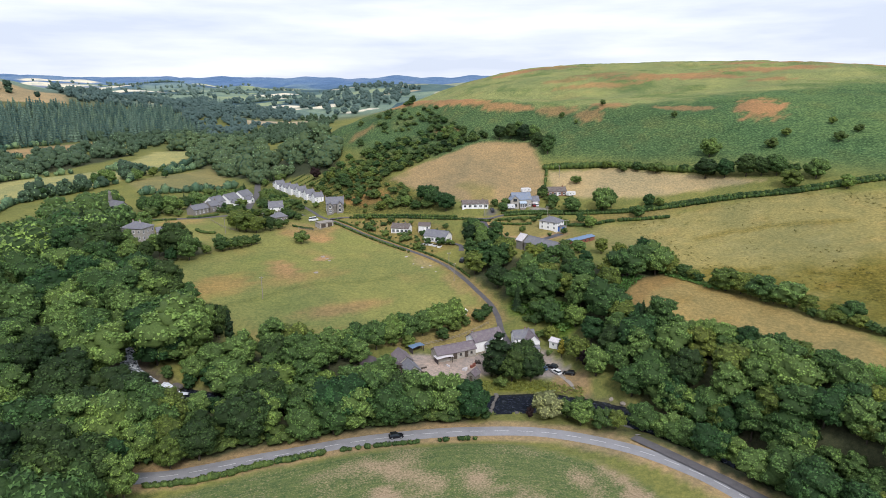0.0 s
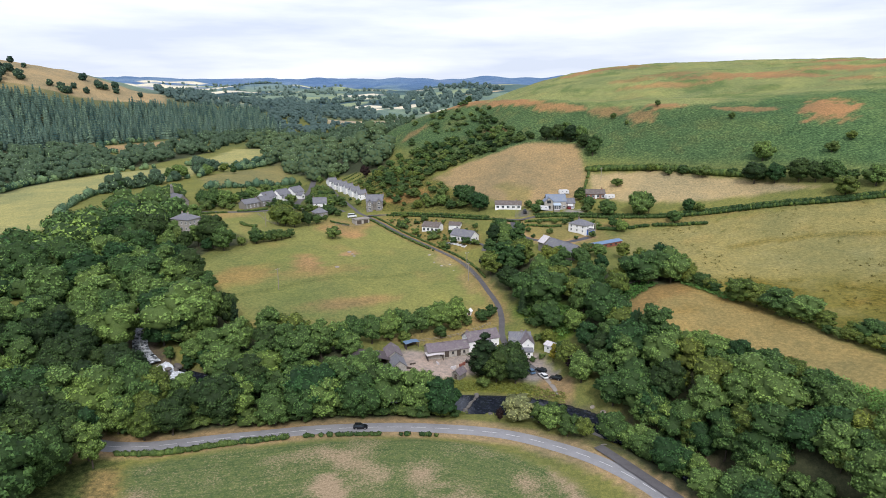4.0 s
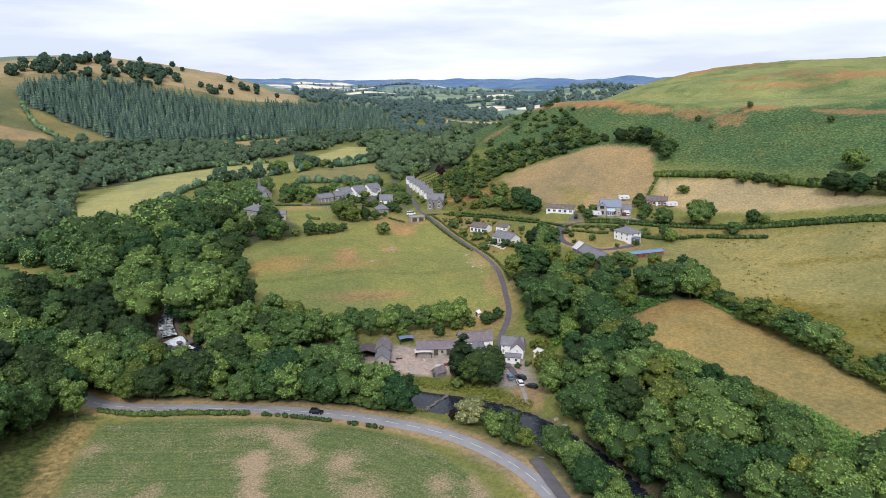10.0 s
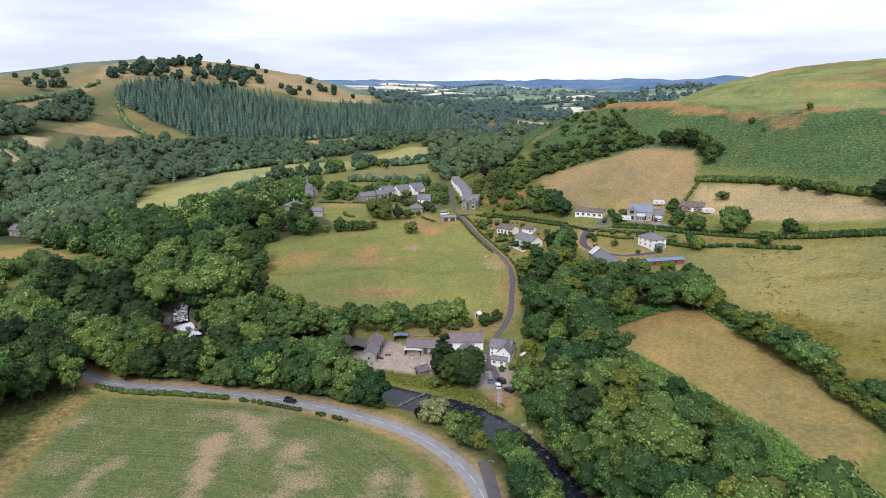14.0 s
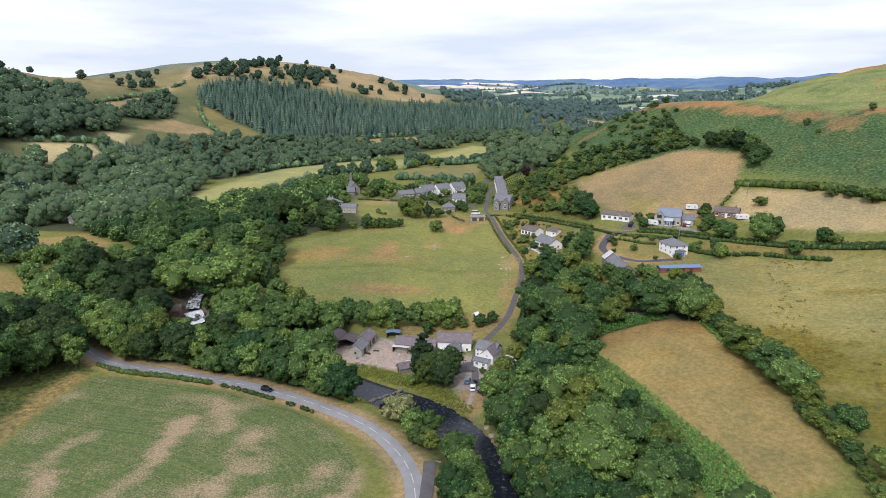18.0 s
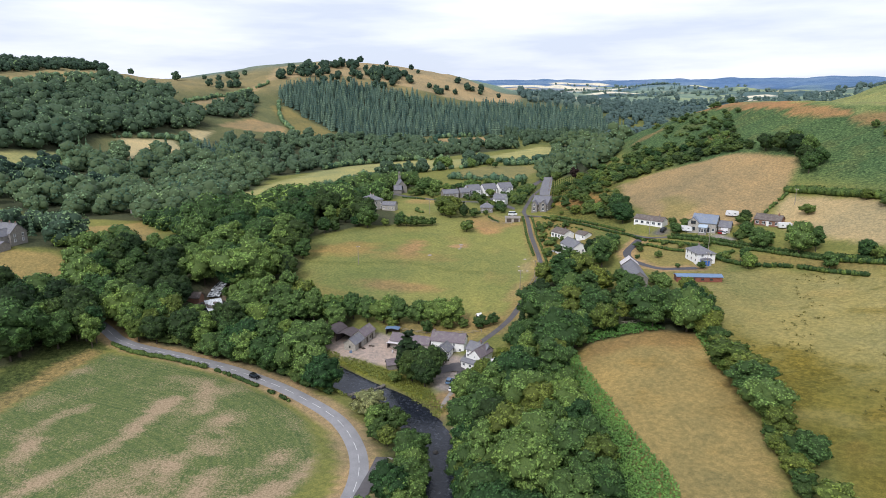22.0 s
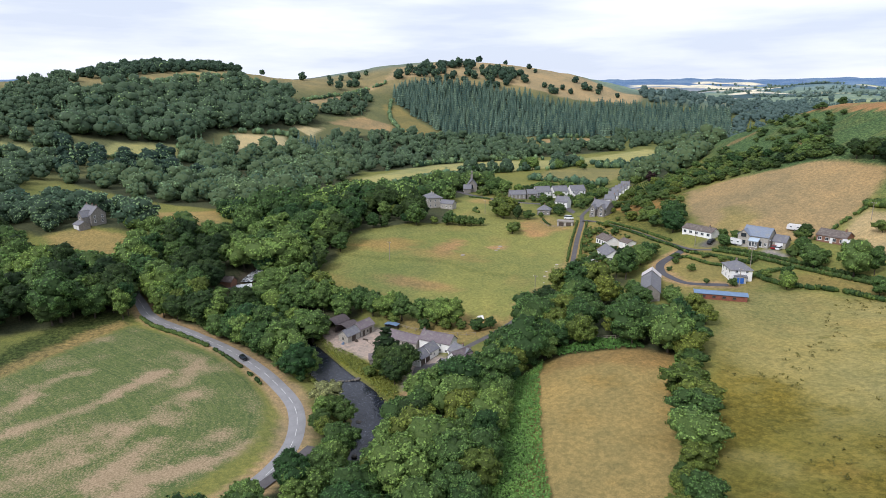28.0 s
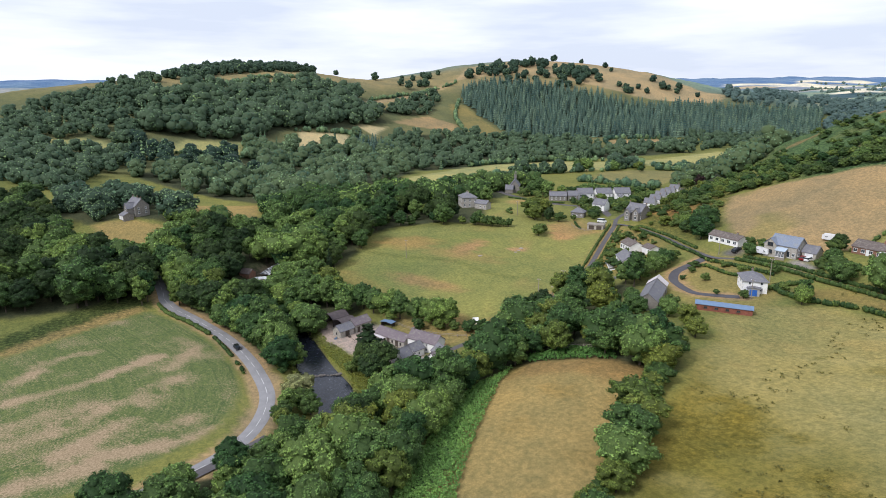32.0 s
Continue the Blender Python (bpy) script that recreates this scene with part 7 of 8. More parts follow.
house("barn", "long rubble-stone barn with a sagging purple slate roof", 3.4, 185.4, 25, 13.5, 5.0, 2.4, 34, STONE_PALE, SLATE_OLD,
      front=[("d", -0.6, 0, 1.2, 2.0), ("d", 3.4, 0, 1.1, 2.0), ("w", 1.4, 0.9, 0.7, 0.8, TIMBER), ("w", 5.2, 0.9, 0.7, 0.8, TIMBER), ("w", -2.6, 0.9, 0.7, 0.8, TIMBER)], sag=0.16, category="barn")
house("wing", "stone outhouse wing with a grey slate roof", 16.8, 187.2, -68, 4.6, 4.4, 2.7, 38, LIME, SLATE, left=[("w", 0, 1.2, 0.7, 0.8)], front=[("d", 0.4, 0, 0.9, 1.9)], back=[("w", 0, 1.0, 0.7, 0.8)], sag=0.08, category="outbuilding")
house("cart_shed", "white-gabled cart shed with a weathered grey slate roof", 18.3, 182.9, -68, 5.2, 4.8, 2.3, 40, LIME, SLATE,
      back=[("d", -1.2, 0, 1.9, 1.9, TIMBER), ("d", 1.2, 0, 1.9, 1.9, TIMBER)], right=[("w", 0.6, 1.0, 0.8, 0.8)], sag=0.12, category="outbuilding")
house("cottage", "white rendered farm cottage with a grey slate roof", 26.6, 193.2, 8, 6.8, 5.0, 2.9, 36, LIME, SLATE,
      front=[("w", -2.6, 0.6, 0.7, 0.8), ("w", -2.6, 1.9, 0.7, 0.7)], left=[("w", 0, 1.9, 0.6, 0.7), ("w", 0, 0.6, 0.6, 0.7)], right=[("w", 0, 2.0, 0.6, 0.7)], chimneys=[(0.6, 0)])
house("cottage_gable", "steep white gable with a dark slate roof beside the cottage", 29.0, 191.2, 98, 6.8, 4.0, 2.8, 44, LIME, SLATE_OLD,
      left=[("w", 0, 2.1, 0.5, 0.6)], front=[("w", 0.5, 0.7, 0.7, 0.8), ("w", 0.5, 2.0, 0.6, 0.6)], category="house")
house("porch", "low white lean-to with a pale slate roof", 28.6, 186.5, 8, 4.6, 2.6, 2.2, 24, LIME, SLATE, front=[("w", -1.2, 0.9, 0.9, 0.9), ("w", 1.1, 0.9, 0.9, 0.9)], category="outbuilding")
house("garden_shed", "small white shed with a patched tin roof", 37.6, 188.2, -40, 5.0, 3.2, 2.1, 22, LIME, TIN_PALE, front=[("w", -1.0, 0.8, 0.8, 0.8), ("d", 1.0, 0, 0.8, 1.8, TIMBER)], category="shed")
house("privy", "tiny white hut with a steep roof", 40.6, 184.6, -40, 2.2, 2.0, 1.9, 40, LIME, SLATE, left=[("d", 0, 0, 0.7, 1.6)], category="shed")
house("stone_shed", "little stone shed with a dark slate roof by the river meadow", 9.2, 172.0, 62, 3.6, 2.6, 1.7, 42, STONE, SLATE_OLD, left=[("d", 0, 0, 0.8, 1.5)], sag=0.06, category="shed")
house("field_hut", "white tumbledown hut beside the lane", 7.9, 213.5, 75, 1.5, 1.4, 1.4, 40, LIME, LIME, left=[("d", 0, 0, 0.8, 1.5)], sag=0.08, category="shed")
house("stone_barn", "small rubble-stone barn with a blue-grey slate roof", -9.6, 171.4, 113, 6.0, 4.2, 2.3, 38, STONE_PALE, SLATE, left=[("w", 0, 0.9, 0.6, 0.7, TIMBER)], front=[("d", 0, 0, 1.6, 1.9)], category="barn", sag=0.05)
house("cow_shed", "dark-roofed stone cow shed", -12.6, 177.8, 113, 7.0, 4.6, 2.8, 36, STONE_PALE, SLATE_OLD, front=[("d", -2, 0, 1.0, 1.9), ("d", 1.5, 0, 1.0, 1.9), ("w", 0, 1.0, 0.6, 0.7, TIMBER)], sag=0.1, category="barn")


def open_shed(label, x, y, turn, l, w, eave, rise, roof, curved=False):
    """A pole shed: roof sheet on posts, closed at the back, open in front."""
    e = new("pole_shed")
    e.matrix_world = pose(x, y, ground_at(x, y), 0, 0, turn)
    tagged(e, label, "shed")
    n = 12 if curved else 2
    line = [(-w / 2 - 0.3 + (w + 0.6) * k / n, eave + (rise * math.sin(math.pi * k / n) if curved else rise * (1 - abs(2 * k / n - 1)))) for k in range(n + 1)]
    part("roof", prism(line + [(a, b - 0.08) for a, b in line[::-1]], -l / 2 - 0.2, l / 2 + 0.2), roof, e)
    for sx in (-1, 1):
        for k in range(3):
            px_, py_ = sx * (w / 2 - 0.1), (k - 1) * (l / 2 - 0.15)
            part("post", boxed((px_ - 0.09, py_ - 0.09, -0.6, px_ + 0.09, py_ + 0.09, eave + 0.05)), TIMBER, e)
    part("back_wall", boxed((-w / 2 + 0.1, l / 2 - 0.1, -0.6, w / 2 - 0.1, l / 2, eave)), TIMBER, e)
    part("side_wall", boxed((-w / 2, -l / 2, -0.6, -w / 2 + 0.08, l / 2 - 0.1, eave * 0.95)), TIN_RUST, e)
    return e


open_shed("dark rusty pole shed with a low pitched roof", -16.2, 173.8, 23, 6.0, 6.0, 2.6, 1.0, TIN_RUST)
open_shed("black round-roofed barn open at the front", -21.4, 171.8, 23, 7.0, 5.4, 2.8, 1.5, TIN_RUST, True)
open_shed("small timber shed under a pale blue tin roof", -8.6, 187.2, 35, 2.4, 4.4, 1.9, 0.35, TIN_BLUE)
open_shed("lean-to with a whitish sheet roof against the barn", 0.2, 181.2, 25, 2.8, 5.2, 2.0, 0.25, TIN_PALE)

# east of the lane
house("hipped_house", "white two-storey house with a hipped grey slate roof", 52.2, 292.0, -38, 9.4, 7.0, 4.1, 27, LIME, SLATE, hip=True,
      front=two_rows(3, 9.4, 0.9, 1.05, 2.6), right=two_rows(2, 7.0), left=two_rows(2, 7.0), chimneys=[(-1.5, 0)])
house("carport", "grey flat-roofed lean-to with a blue sheet beneath", 55.6, 288.8, -52, 4.2, 3.6, 2.3, 8, RENDER_GREY, SLATE, front=[("d", 0, 0, 2.6, 2.0, BLUE_SHEET)], right=[("d", 0, 0, 2.0, 1.9, BLUE_SHEET)], category="shed")
house("chapel_barn", "tall grey stone barn with a slate roof and pale end sheet", 43.0, 258.6, 129, 16.5, 6.0, 3.4, 38, STONE, SLATE,
      left=[("w", 0.4, 2.6, 1.0, 1.2, TIMBER)], front=[("d", 2, 0, 1.6, 2.2), ("w", -4, 1.2, 0.8, 0.8, TIMBER)], sag=0.08, category="barn")
house("barn_end", "pale-roofed end of the stone barn", 35.8, 267.5, 129, 3.6, 6.05, 3.5, 38, STONE, TIN_PALE, sag=0.02, category="barn")
house("poultry_shed", "long low red-brown shed with a blue metal roof", 61.4, 269.6, 41, 15.5, 3.8, 1.8, 14, BRICK_RED, TIN_BLUE,
      front=[("w", -5, 0.7, 1.0, 0.6, TIMBER), ("w", -2, 0.7, 1.0, 0.6, TIMBER), ("w", 1, 0.7, 1.0, 0.6, TIMBER), ("w", 4, 0.7, 1.0, 0.6, TIMBER)], left=[("d", 0.3, 0, 1.0, 1.5, TIMBER)], sag=0.02, category="shed")
house("bungalow", "long white bungalow with a brown tiled roof", 16.6, 320.2, 3, 13.4, 6.0, 2.5, 26, LIME, TILE_BROWN, front=bays(5, 13.4, 0.75, 1.4, 1.2) + [("d", 1.4, 0, 0.9, 2.0, WHITE)], chimneys=[(4.0, 0)])
house("lodge", "stone house with a blue-grey roof and a tall front gable", 40.6, 322.6, 10, 9.8, 7.0, 4.2, 40, STONE_PALE, SLATE_BLUE, front=[("w", 1.6, 0.3, 2.2, 2.2), ("w", 4.0, 0.8, 1.0, 1.2)], right=two_rows(2, 7.6))
house("lodge_gable", "timbered stone gable with upper windows", 37.0, 319.9, 100, 4.8, 4.4, 4.2, 42, STONE_PALE, SLATE_BLUE, left=[("w", 0, 3.4, 2.0, 1.4, TIMBER), ("w", 0, 0.7, 1.8, 1.4, TIMBER)])
house("lodge_conservatory", "glass-roofed garden room at the stone house", 41.4, 318.7, 10, 3.2, 2.6, 2.6, 32, TIMBER_PALE, gloss("glazed roof", (0.42, 0.50, 0.58), 0.15), front=bays(3, 3.2, 0.3, 0.9, 2.0), category="garden room")
house("lodge_garage", "stone garage with an arched white door", 48.0, 325.6, 12, 4.6, 5.2, 2.6, 38, STONE_PALE, SLATE, front=[("d", 0, 0, 2.6, 2.2, WHITE)], category="garage")
house("brick_bungalow", "brown brick bungalow with a grey-brown tiled roof", 61.6, 336.4, 4, 10.0, 7.0, 2.5, 28, BRICK, TILE_BROWN, front=bays(4, 10.0, 0.75, 1.3, 1.2) + [("d", 0.2, 0, 0.9, 2.0, WHITE)], chimneys=[(3.5, 0)])
house("meadow_bungalow", "white bungalow with a dark slate roof and terrace", -2.4, 287.4, -28, 11.5, 7.0, 2.7, 34, LIME, SLATE, front=bays(4, 8.0, 0.6, 1.2, 1.4) + [("d", 4.6, 0, 0.9, 2.0, WHITE)], right=[("w", -1.4, 0.8, 1.0, 1.1), ("w", 1.4, 0.8, 1.0, 1.1)], left=[("w", 0, 0.8, 1.4, 1.2)])
house("lane_bungalow", "white bungalow with a brown tiled roof", -20.8, 305.4, -14, 9.0, 6.6, 2.6, 28, LIME, TILE_BROWN, front=bays(4, 8.6, 0.5, 1.3, 1.5), left=[("w", 0, 0.8, 1.4, 1.2)], chimneys=[(2, 0)])
house("lane_garage", "low white garage with a brown roof", -9.2, 305.6, -6, 5.6, 5.0, 2.3, 24, LIME, TILE_BROWN, front=[("d", -1.2, 0, 2.2, 2.0, WHITE), ("w", 1.6, 0.9, 1.0, 0.9)], category="garage")

# the village
church = house("church", "small grey stone church with a bell turret", -180.5, 339.5, -33, 14.0, 6.8, 4.2, 50, STONE, SLATE, right=[("w", 0, 2.0, 1.6, 3.0, STONE_PALE)], front=bays(4, 13, 1.6, 0.7, 1.8), category="church", sag=0.03)
part("bell_turret", boxed((-6.9, -0.8, 8.0, -5.6, 0.8, 10.6), (-6.75, -0.55, 10.6, -5.75, -0.3, 11.8), (-6.75, 0.3, 10.6, -5.75, 0.55, 11.8), (-6.8, -0.6, 11.8, -5.7, 0.6, 12.3)), STONE, church, "open stone bellcote")
part("spirelet", prism([(-0.75, 0), (0.75, 0), (0, 1.1)], -0.6, 0.6), STONE, church).matrix_local = pose(-6.25, 0, 12.3, 0, 0, 90)
house("vestry", "low stone vestry beside the church", -175.5, 332.3, 57, 5.0, 4.6, 2.8, 48, STONE, SLATE, left=[("w", 0, 1.2, 0.8, 1.6)], category="church")
house("manor", "square grey stone house with a hipped slate roof", -143.5, 285.0, -12, 11.0, 9.0, 6.0, 27, STONE_PALE, SLATE, hip=True, front=two_rows(4, 11.0, 0.9, 1.5, 3.6), right=two_rows(3, 9.5, 0.9, 1.5, 3.6), chimneys=[(-1.8, 0), (1.8, 0)])
house("manor_annex", "stone annex with a low slate roof", -132.5, 289.5, 30, 8.0, 5.0, 3.2, 34, STONE_PALE, SLATE, front=bays(3, 8, 1.0, 0.9, 1.1), category="outbuilding")
house("schoolhouse", "long grey stone house with a pale slate roof", -138.8, 346.4, 63, 10.5, 6.0, 3.2, 36, STONE, SLATE, front=two_rows(4, 10.5, 0.7, 0.9, 2.1), chimneys=[(-4.8, 0), (4.8, 0)])
house("stone_cottage", "narrow stone cottage with a slate roof", -133.6, 354.0, 63, 6.0, 5.6, 3.8, 40, STONE, SLATE, front=two_rows(2, 6.0, 0.8, 1.0, 2.6), chimneys=[(2.6, 0)])
for k in range(3):
    cx, cy = -135.5 + 3.8 * k + 1.2 * k, 364.5 + 11.0 * k - 0.4 * k
    house("white_house", "white rendered house with a grey slate roof and front gable", cx, cy, 70.5, 9.8, 7.4, 4.6, 38, LIME, SLATE, front=two_rows(3, 10.2, 1.0, 1.1), left=[("w", 0, 2.9, 0.9, 1.0)], group="row of new white houses")
    fx, fy = cx + 4.4, cy - 1.6 - 2.2 * 0.33
    house("front_gable", "low white porch gable with a grey roof", fx + 0.6, fy - 1.2, -19.5, 4.6, 3.6, 2.6, 42, LIME, SLATE, right=[("w", 0, 0.9, 1.6, 1.2)], category="porch", group="porches of the white houses")
house("corner_cottage", "white-gabled cottage with a slate roof", -94.5, 345.6, 22, 7.6, 6.0, 3.8, 42, LIME, SLATE, front=two_rows(2, 7.6, 0.8, 1.0, 2.5), left=[("w", 0, 2.8, 0.8, 1.0)], chimneys=[(-3.5, 0)])
house("grey_cottage", "low grey stone cottage with a slate roof above the meadow", -87.4, 325.0, 40, 7.0, 5.6, 3.0, 36, STONE, SLATE, front=bays(3, 7, 1.0, 0.8, 1.0), hip=True, chimneys=[(0.2, 0)])
house("inn", "large grey stone house with twin gables", -60.5, 342.5, 12, 9.4, 6.8, 4.6, 42, STONE, SLATE, front=two_rows(4, 11, 0.9, 1.2), left=two_rows(2, 7.6, 0.9, 1.2), chimneys=[(-5, 0), (5, 0)])
for dx in (-2.7, 2.6):
    c, s = math.cos(radians(12)), math.sin(radians(12))
    house("inn_gable", "pointed stone gable bay with a tall window", -60.5 + dx * c + 3.8 * s, 342.5 + dx * s - 3.8 * c, 102, 3.0, 3.4, 4.3, 50, STONE, SLATE, left=[("w", 0, 0.8, 1.4, 1.4), ("w", 0, 3.2, 1.2, 1.4)], group="gables of the stone house")
for k in range(6):
    cx, cy = -74.0 - 7.1 * k, 362.5 + 10.4 * k
    house("terrace_cottage", "white terraced cottage with a slate roof and gabled end", cx, cy, 35.5, 5.6, 4.8, 3.2, 43, LIME, SLATE, left=two_rows(2, 4.4, 0.6, 0.8, 1.95), front=two_rows(2, 5.6, 0.6, 0.8, 1.95), chimneys=[(2.4, 0)], group="row of white terraced cottages", over=0.2)
    house("terrace_link", "low white link with a slate roof between cottages", cx - 3.4, cy + 5.2, 125.5, 4.8, 4.0, 2.5, 38, LIME, SLATE, back=[("w", 0, 0.9, 0.9, 1.1)], group="links of the terrace", over=0.1)
gar = house("double_garage", "flat-roofed stone double garage below the village", -62.0, 317.6, 40, 8.0, 5.0, 2.4, 4, STONE_PALE, CONCRETE, front=[("d", -1.9, 0, 2.4, 1.9, TIMBER), ("d", 1.9, 0, 2.4, 1.9, TIMBER)], category="garage")
house("stone_villa", "dark stone gabled house with slate roof among trees", -158.8, 106.0, 24, 10.5, 7.0, 4.6, 44, STONE, SLATE, front=two_rows(3, 10.5, 0.9, 1.3), right=two_rows(2, 7.0, 0.9, 1.2), chimneys=[(-4, 0), (1, 0), (4.6, 0)])
house("villa_gable", "projecting stone gable with tall windows", -155.2, 102.6, 114, 4.4, 4.0, 4.4, 50, STONE, SLATE, left=[("w", 0, 0.8, 1.6, 1.4), ("w", 0, 3.0, 1.2, 1.4)])
house("villa_garage", "low dark garage with white doors", -151.6, 100.8, 24, 5.4, 5.0, 2.1, 26, STONE, SLATE, front=[("d", -1.2, 0, 2.0, 1.9, WHITE), ("d", 1.2, 0, 2.0, 1.9, WHITE)], category="garage")
house("wood_cottage", "small grey-roofed cottage among the valley trees", -229, 181, 10, 9.0, 6.0, 3.4, 38, STONE, SLATE, front=bays(3, 9, 1.0, 0.9, 1.0), chimneys=[(-4, 0)], category="house")

# ---- vehicles ----


def lofted(rings):
    """A closed skin through rings of equal count."""
    bm = bmesh.new()
    rows = [[bm.verts.new(p) for p in ring] for ring in rings]
    n = len(rows[0])
    for a, b in zip(rows, rows[1:]):
        for i in range(n):
            bm.faces.new((a[i], a[(i + 1) % n], b[(i + 1) % n], b[i]))
    bm.faces.new(rows[0][::-1]), bm.faces.new(rows[-1])
    bmesh.ops.recalc_face_normals(bm, faces=bm.faces)
    return bm


def wheel(parent, x, y, r):
    bm = bmesh.new()
    bmesh.ops.create_cone(bm, cap_ends=True, segments=14, radius1=r, radius2=r, depth=0.22, matrix=Matrix.Translation((x, y, r)) @ Matrix.Rotation(radians(90), 4, "X"))
    t = part("wheel", bm, RUBBER, parent)
    bm = bmesh.new()
    bmesh.ops.create_cone(bm, cap_ends=True, segments=10, radius1=r * 0.62, radius2=r * 0.62, depth=0.24, matrix=Matrix.Translation((x, y, r)) @ Matrix.Rotation(radians(90), 4, "X"))
    part("rim", bm, CHROME, t, "light alloy rim")


def car(x, y, turn, paint, label, l=4.3, w=1.76, high=1.48, van=False, category="car", z=None):
    e = new("van" if van else "car")
    g = ground_at(x, y) if z is None else z
    ax, ay = math.cos(radians(turn)) * 1.3, math.sin(radians(turn)) * 1.3
    tilt = math.degrees(math.atan2(ground_at(x + ax, y + ay) - ground_at(x - ax, y - ay), 2.6)) if z is None else 0
    e.matrix_world = pose(x, y, g + 0.03, 0, 0, turn) @ pose(0, 0, 0, 0, -tilt, 0)
    tagged(e, label, category)
    belt = high * 0.6

    def ring(px_, half, z0, z1):
        return [(px_, -half * 0.92, z0), (px_, half * 0.92, z0), (px_, half, (z0 + z1) / 2), (px_, half * 0.93, z1), (px_, -half * 0.93, z1), (px_, -half, (z0 + z1) / 2)]

    h = w / 2
    part("body", lofted([ring(-l / 2, h * 0.84, 0.32, belt * 0.9), ring(-l * 0.44, h, 0.22, belt), ring(-l * 0.1, h, 0.2, belt), ring(l * 0.2, h, 0.2, belt * 0.98), ring(l * 0.42, h * 0.97, 0.22, belt * 0.84), ring(l / 2, h * 0.8, 0.34, belt * 0.68)]), paint, e)
    back, front = (-l * 0.47, l * 0.34) if van else (-l * 0.44, l * 0.22)
    cab = lofted([[(back, -h * 0.88, belt - 0.02), (front, -h * 0.88, belt - 0.04), (front, h * 0.88, belt - 0.04), (back, h * 0.88, belt - 0.02)],
                  [(back + 0.18, -h * 0.74, high - 0.04), (front - (0.35 if van else 0.75), -h * 0.74, high - 0.04), (front - (0.35 if van else 0.75), h * 0.74, high - 0.04), (back + 0.18, h * 0.74, high - 0.04)]])
    part("cabin_glass", cab, GLASS, e, "dark tinted cabin glass")
    part("car_roof", boxed((back + 0.14, -h * 0.77, high - 0.06, front - (0.3 if van else 0.68), h * 0.77, high)), paint, e)
    for sx in (-1, 1):
        for sy in (-1, 1):
            wheel(e, sx * l * 0.31, sy * (h - 0.1), 0.32)
    for sy in (-1, 1):
        part("headlight", boxed((l * 0.46, sy * h * 0.62 - 0.16, belt * 0.66, l * 0.485, sy * h * 0.62 + 0.16, belt * 0.84)), CHROME, e, "clear headlamp")
    return e


car(-11.5, 136.3, 14, CAR_BLACK, "dark hatchback on the country road", 3.6, 1.6, 1.36)
car(30.6, 175.8, 118, CAR_BLUE, "blue hatchback parked by the farm", 3.7, 1.6, 1.36)
car(33.6, 176.8, 150, CAR_BLACK, "black estate car parked by the farm", 3.8, 1.6, 1.36)
car(34.3, 173.2, 122, CAR_WHITE, "white hatchback parked by the ford", 3.7, 1.6, 1.36)
car(38.0, 172.3, 155, CAR_BLACK, "black saloon parked under the trees", 3.8, 1.6, 1.36)
car(-69.5, 327.0, 20, CAR_WHITE, "white van parked above the garages", 5.0, 2.0, 2.2, True, "van")
car(47.6, 322.0, 100, CAR_RED, "dark red car beside the stone house")
car(49.2, 322.6, 95, CAR_WHITE, "white car in front of the garage")
car(8.8, 260.6, 60, CAR_BLACK, "black off-road car in a garden", 4.4, 1.8, 1.8)
car(16.2, 263.0, 20, CAR_SILVER, "silver off-road car by the trees", 4.5, 1.8, 1.8)
car(3.4, 281.6, -30, CAR_WHITE, "white car on the bungalow drive")
car(25.4, 315.2, 95, CAR_BLACK, "dark car on the drive", 4.2)


def caravan(x, y, turn, label):
    e = new("caravan")
    e.matrix_world = pose(x, y, ground_at(x, y), 0, 0, turn)
    tagged(e, label, "caravan")
    out = [(-2.6, 0.5), (2.5, 0.5), (2.75, 1.1), (2.5, 2.3), (2.1, 2.5), (-2.2, 2.5), (-2.6, 2.2), (-2.75, 1.0)]
    part("body", prism(out, -1.05, 1.05), CAR_WHITE, e)
    for s in (-1.2, 1.2):
        window(e, (s, -1.06, 1.25), 0, 0.9, 0.6)
    wheel(e, 0.2, -0.95, 0.34), wheel(e, 0.2, 0.95, 0.34)
    part("drawbar", boxed((2.6, -0.05, 0.4, 3.6, 0.05, 0.5)), CHROME, e)
    return e


caravan(34.6, 317.4, 10, "white touring caravan beside the stone house")
caravan(69.0, 332.4, 35, "white touring caravan at the brick bungalow")
caravan(45.5, 338.2, 20, "white trailer at the edge of the brown field")

# ---- river features ----


def boulder(name, x, y, z, size, seed, label, mat=ROCK, parent=None, flat=0.6, category="rock"):
    rng = np.random.default_rng(seed)
    bv, bf = BALLS[2]
    v = bv * (1 + rng.normal(0, 0.09, (len(bv), 1)))
    v = np.round(v * 2.2) / 2.2 * 0.35 + v * 0.65
    v = v * (size * rng.uniform(0.8, 1.25), size * rng.uniform(0.7, 1.1), size * flat)
    o = new(name, mesh_from(name, v, bf, mat, False))
    o.matrix_world = pose(x, y, z, 0, 0, rng.uniform(0, 360))
    if parent:
        o.parent = parent
    else:
        tagged(o, label, category)
    return o


ledge = tagged(new("rock_ledge"), "line of dark stones across the river", "weir")
ledge.matrix_world = pose(15, 158, 0)
rng = random.Random(5)
for k in range(13):
    o = boulder("stone", -2.2 + 0.22 * k + rng.uniform(-0.2, 0.2), -5.5 + 0.9 * k, rng.uniform(0.05, 0.2), rng.uniform(0.4, 0.75), 100 + k, "", parent=ledge)
boulder("boulder", 20, 152.8, 0.1, 0.9, 40, "grass-topped boulder in the river")
boulder("boulder", 51, 150.5, -0.5, 0.7, 41, "grey boulder in the fast water")
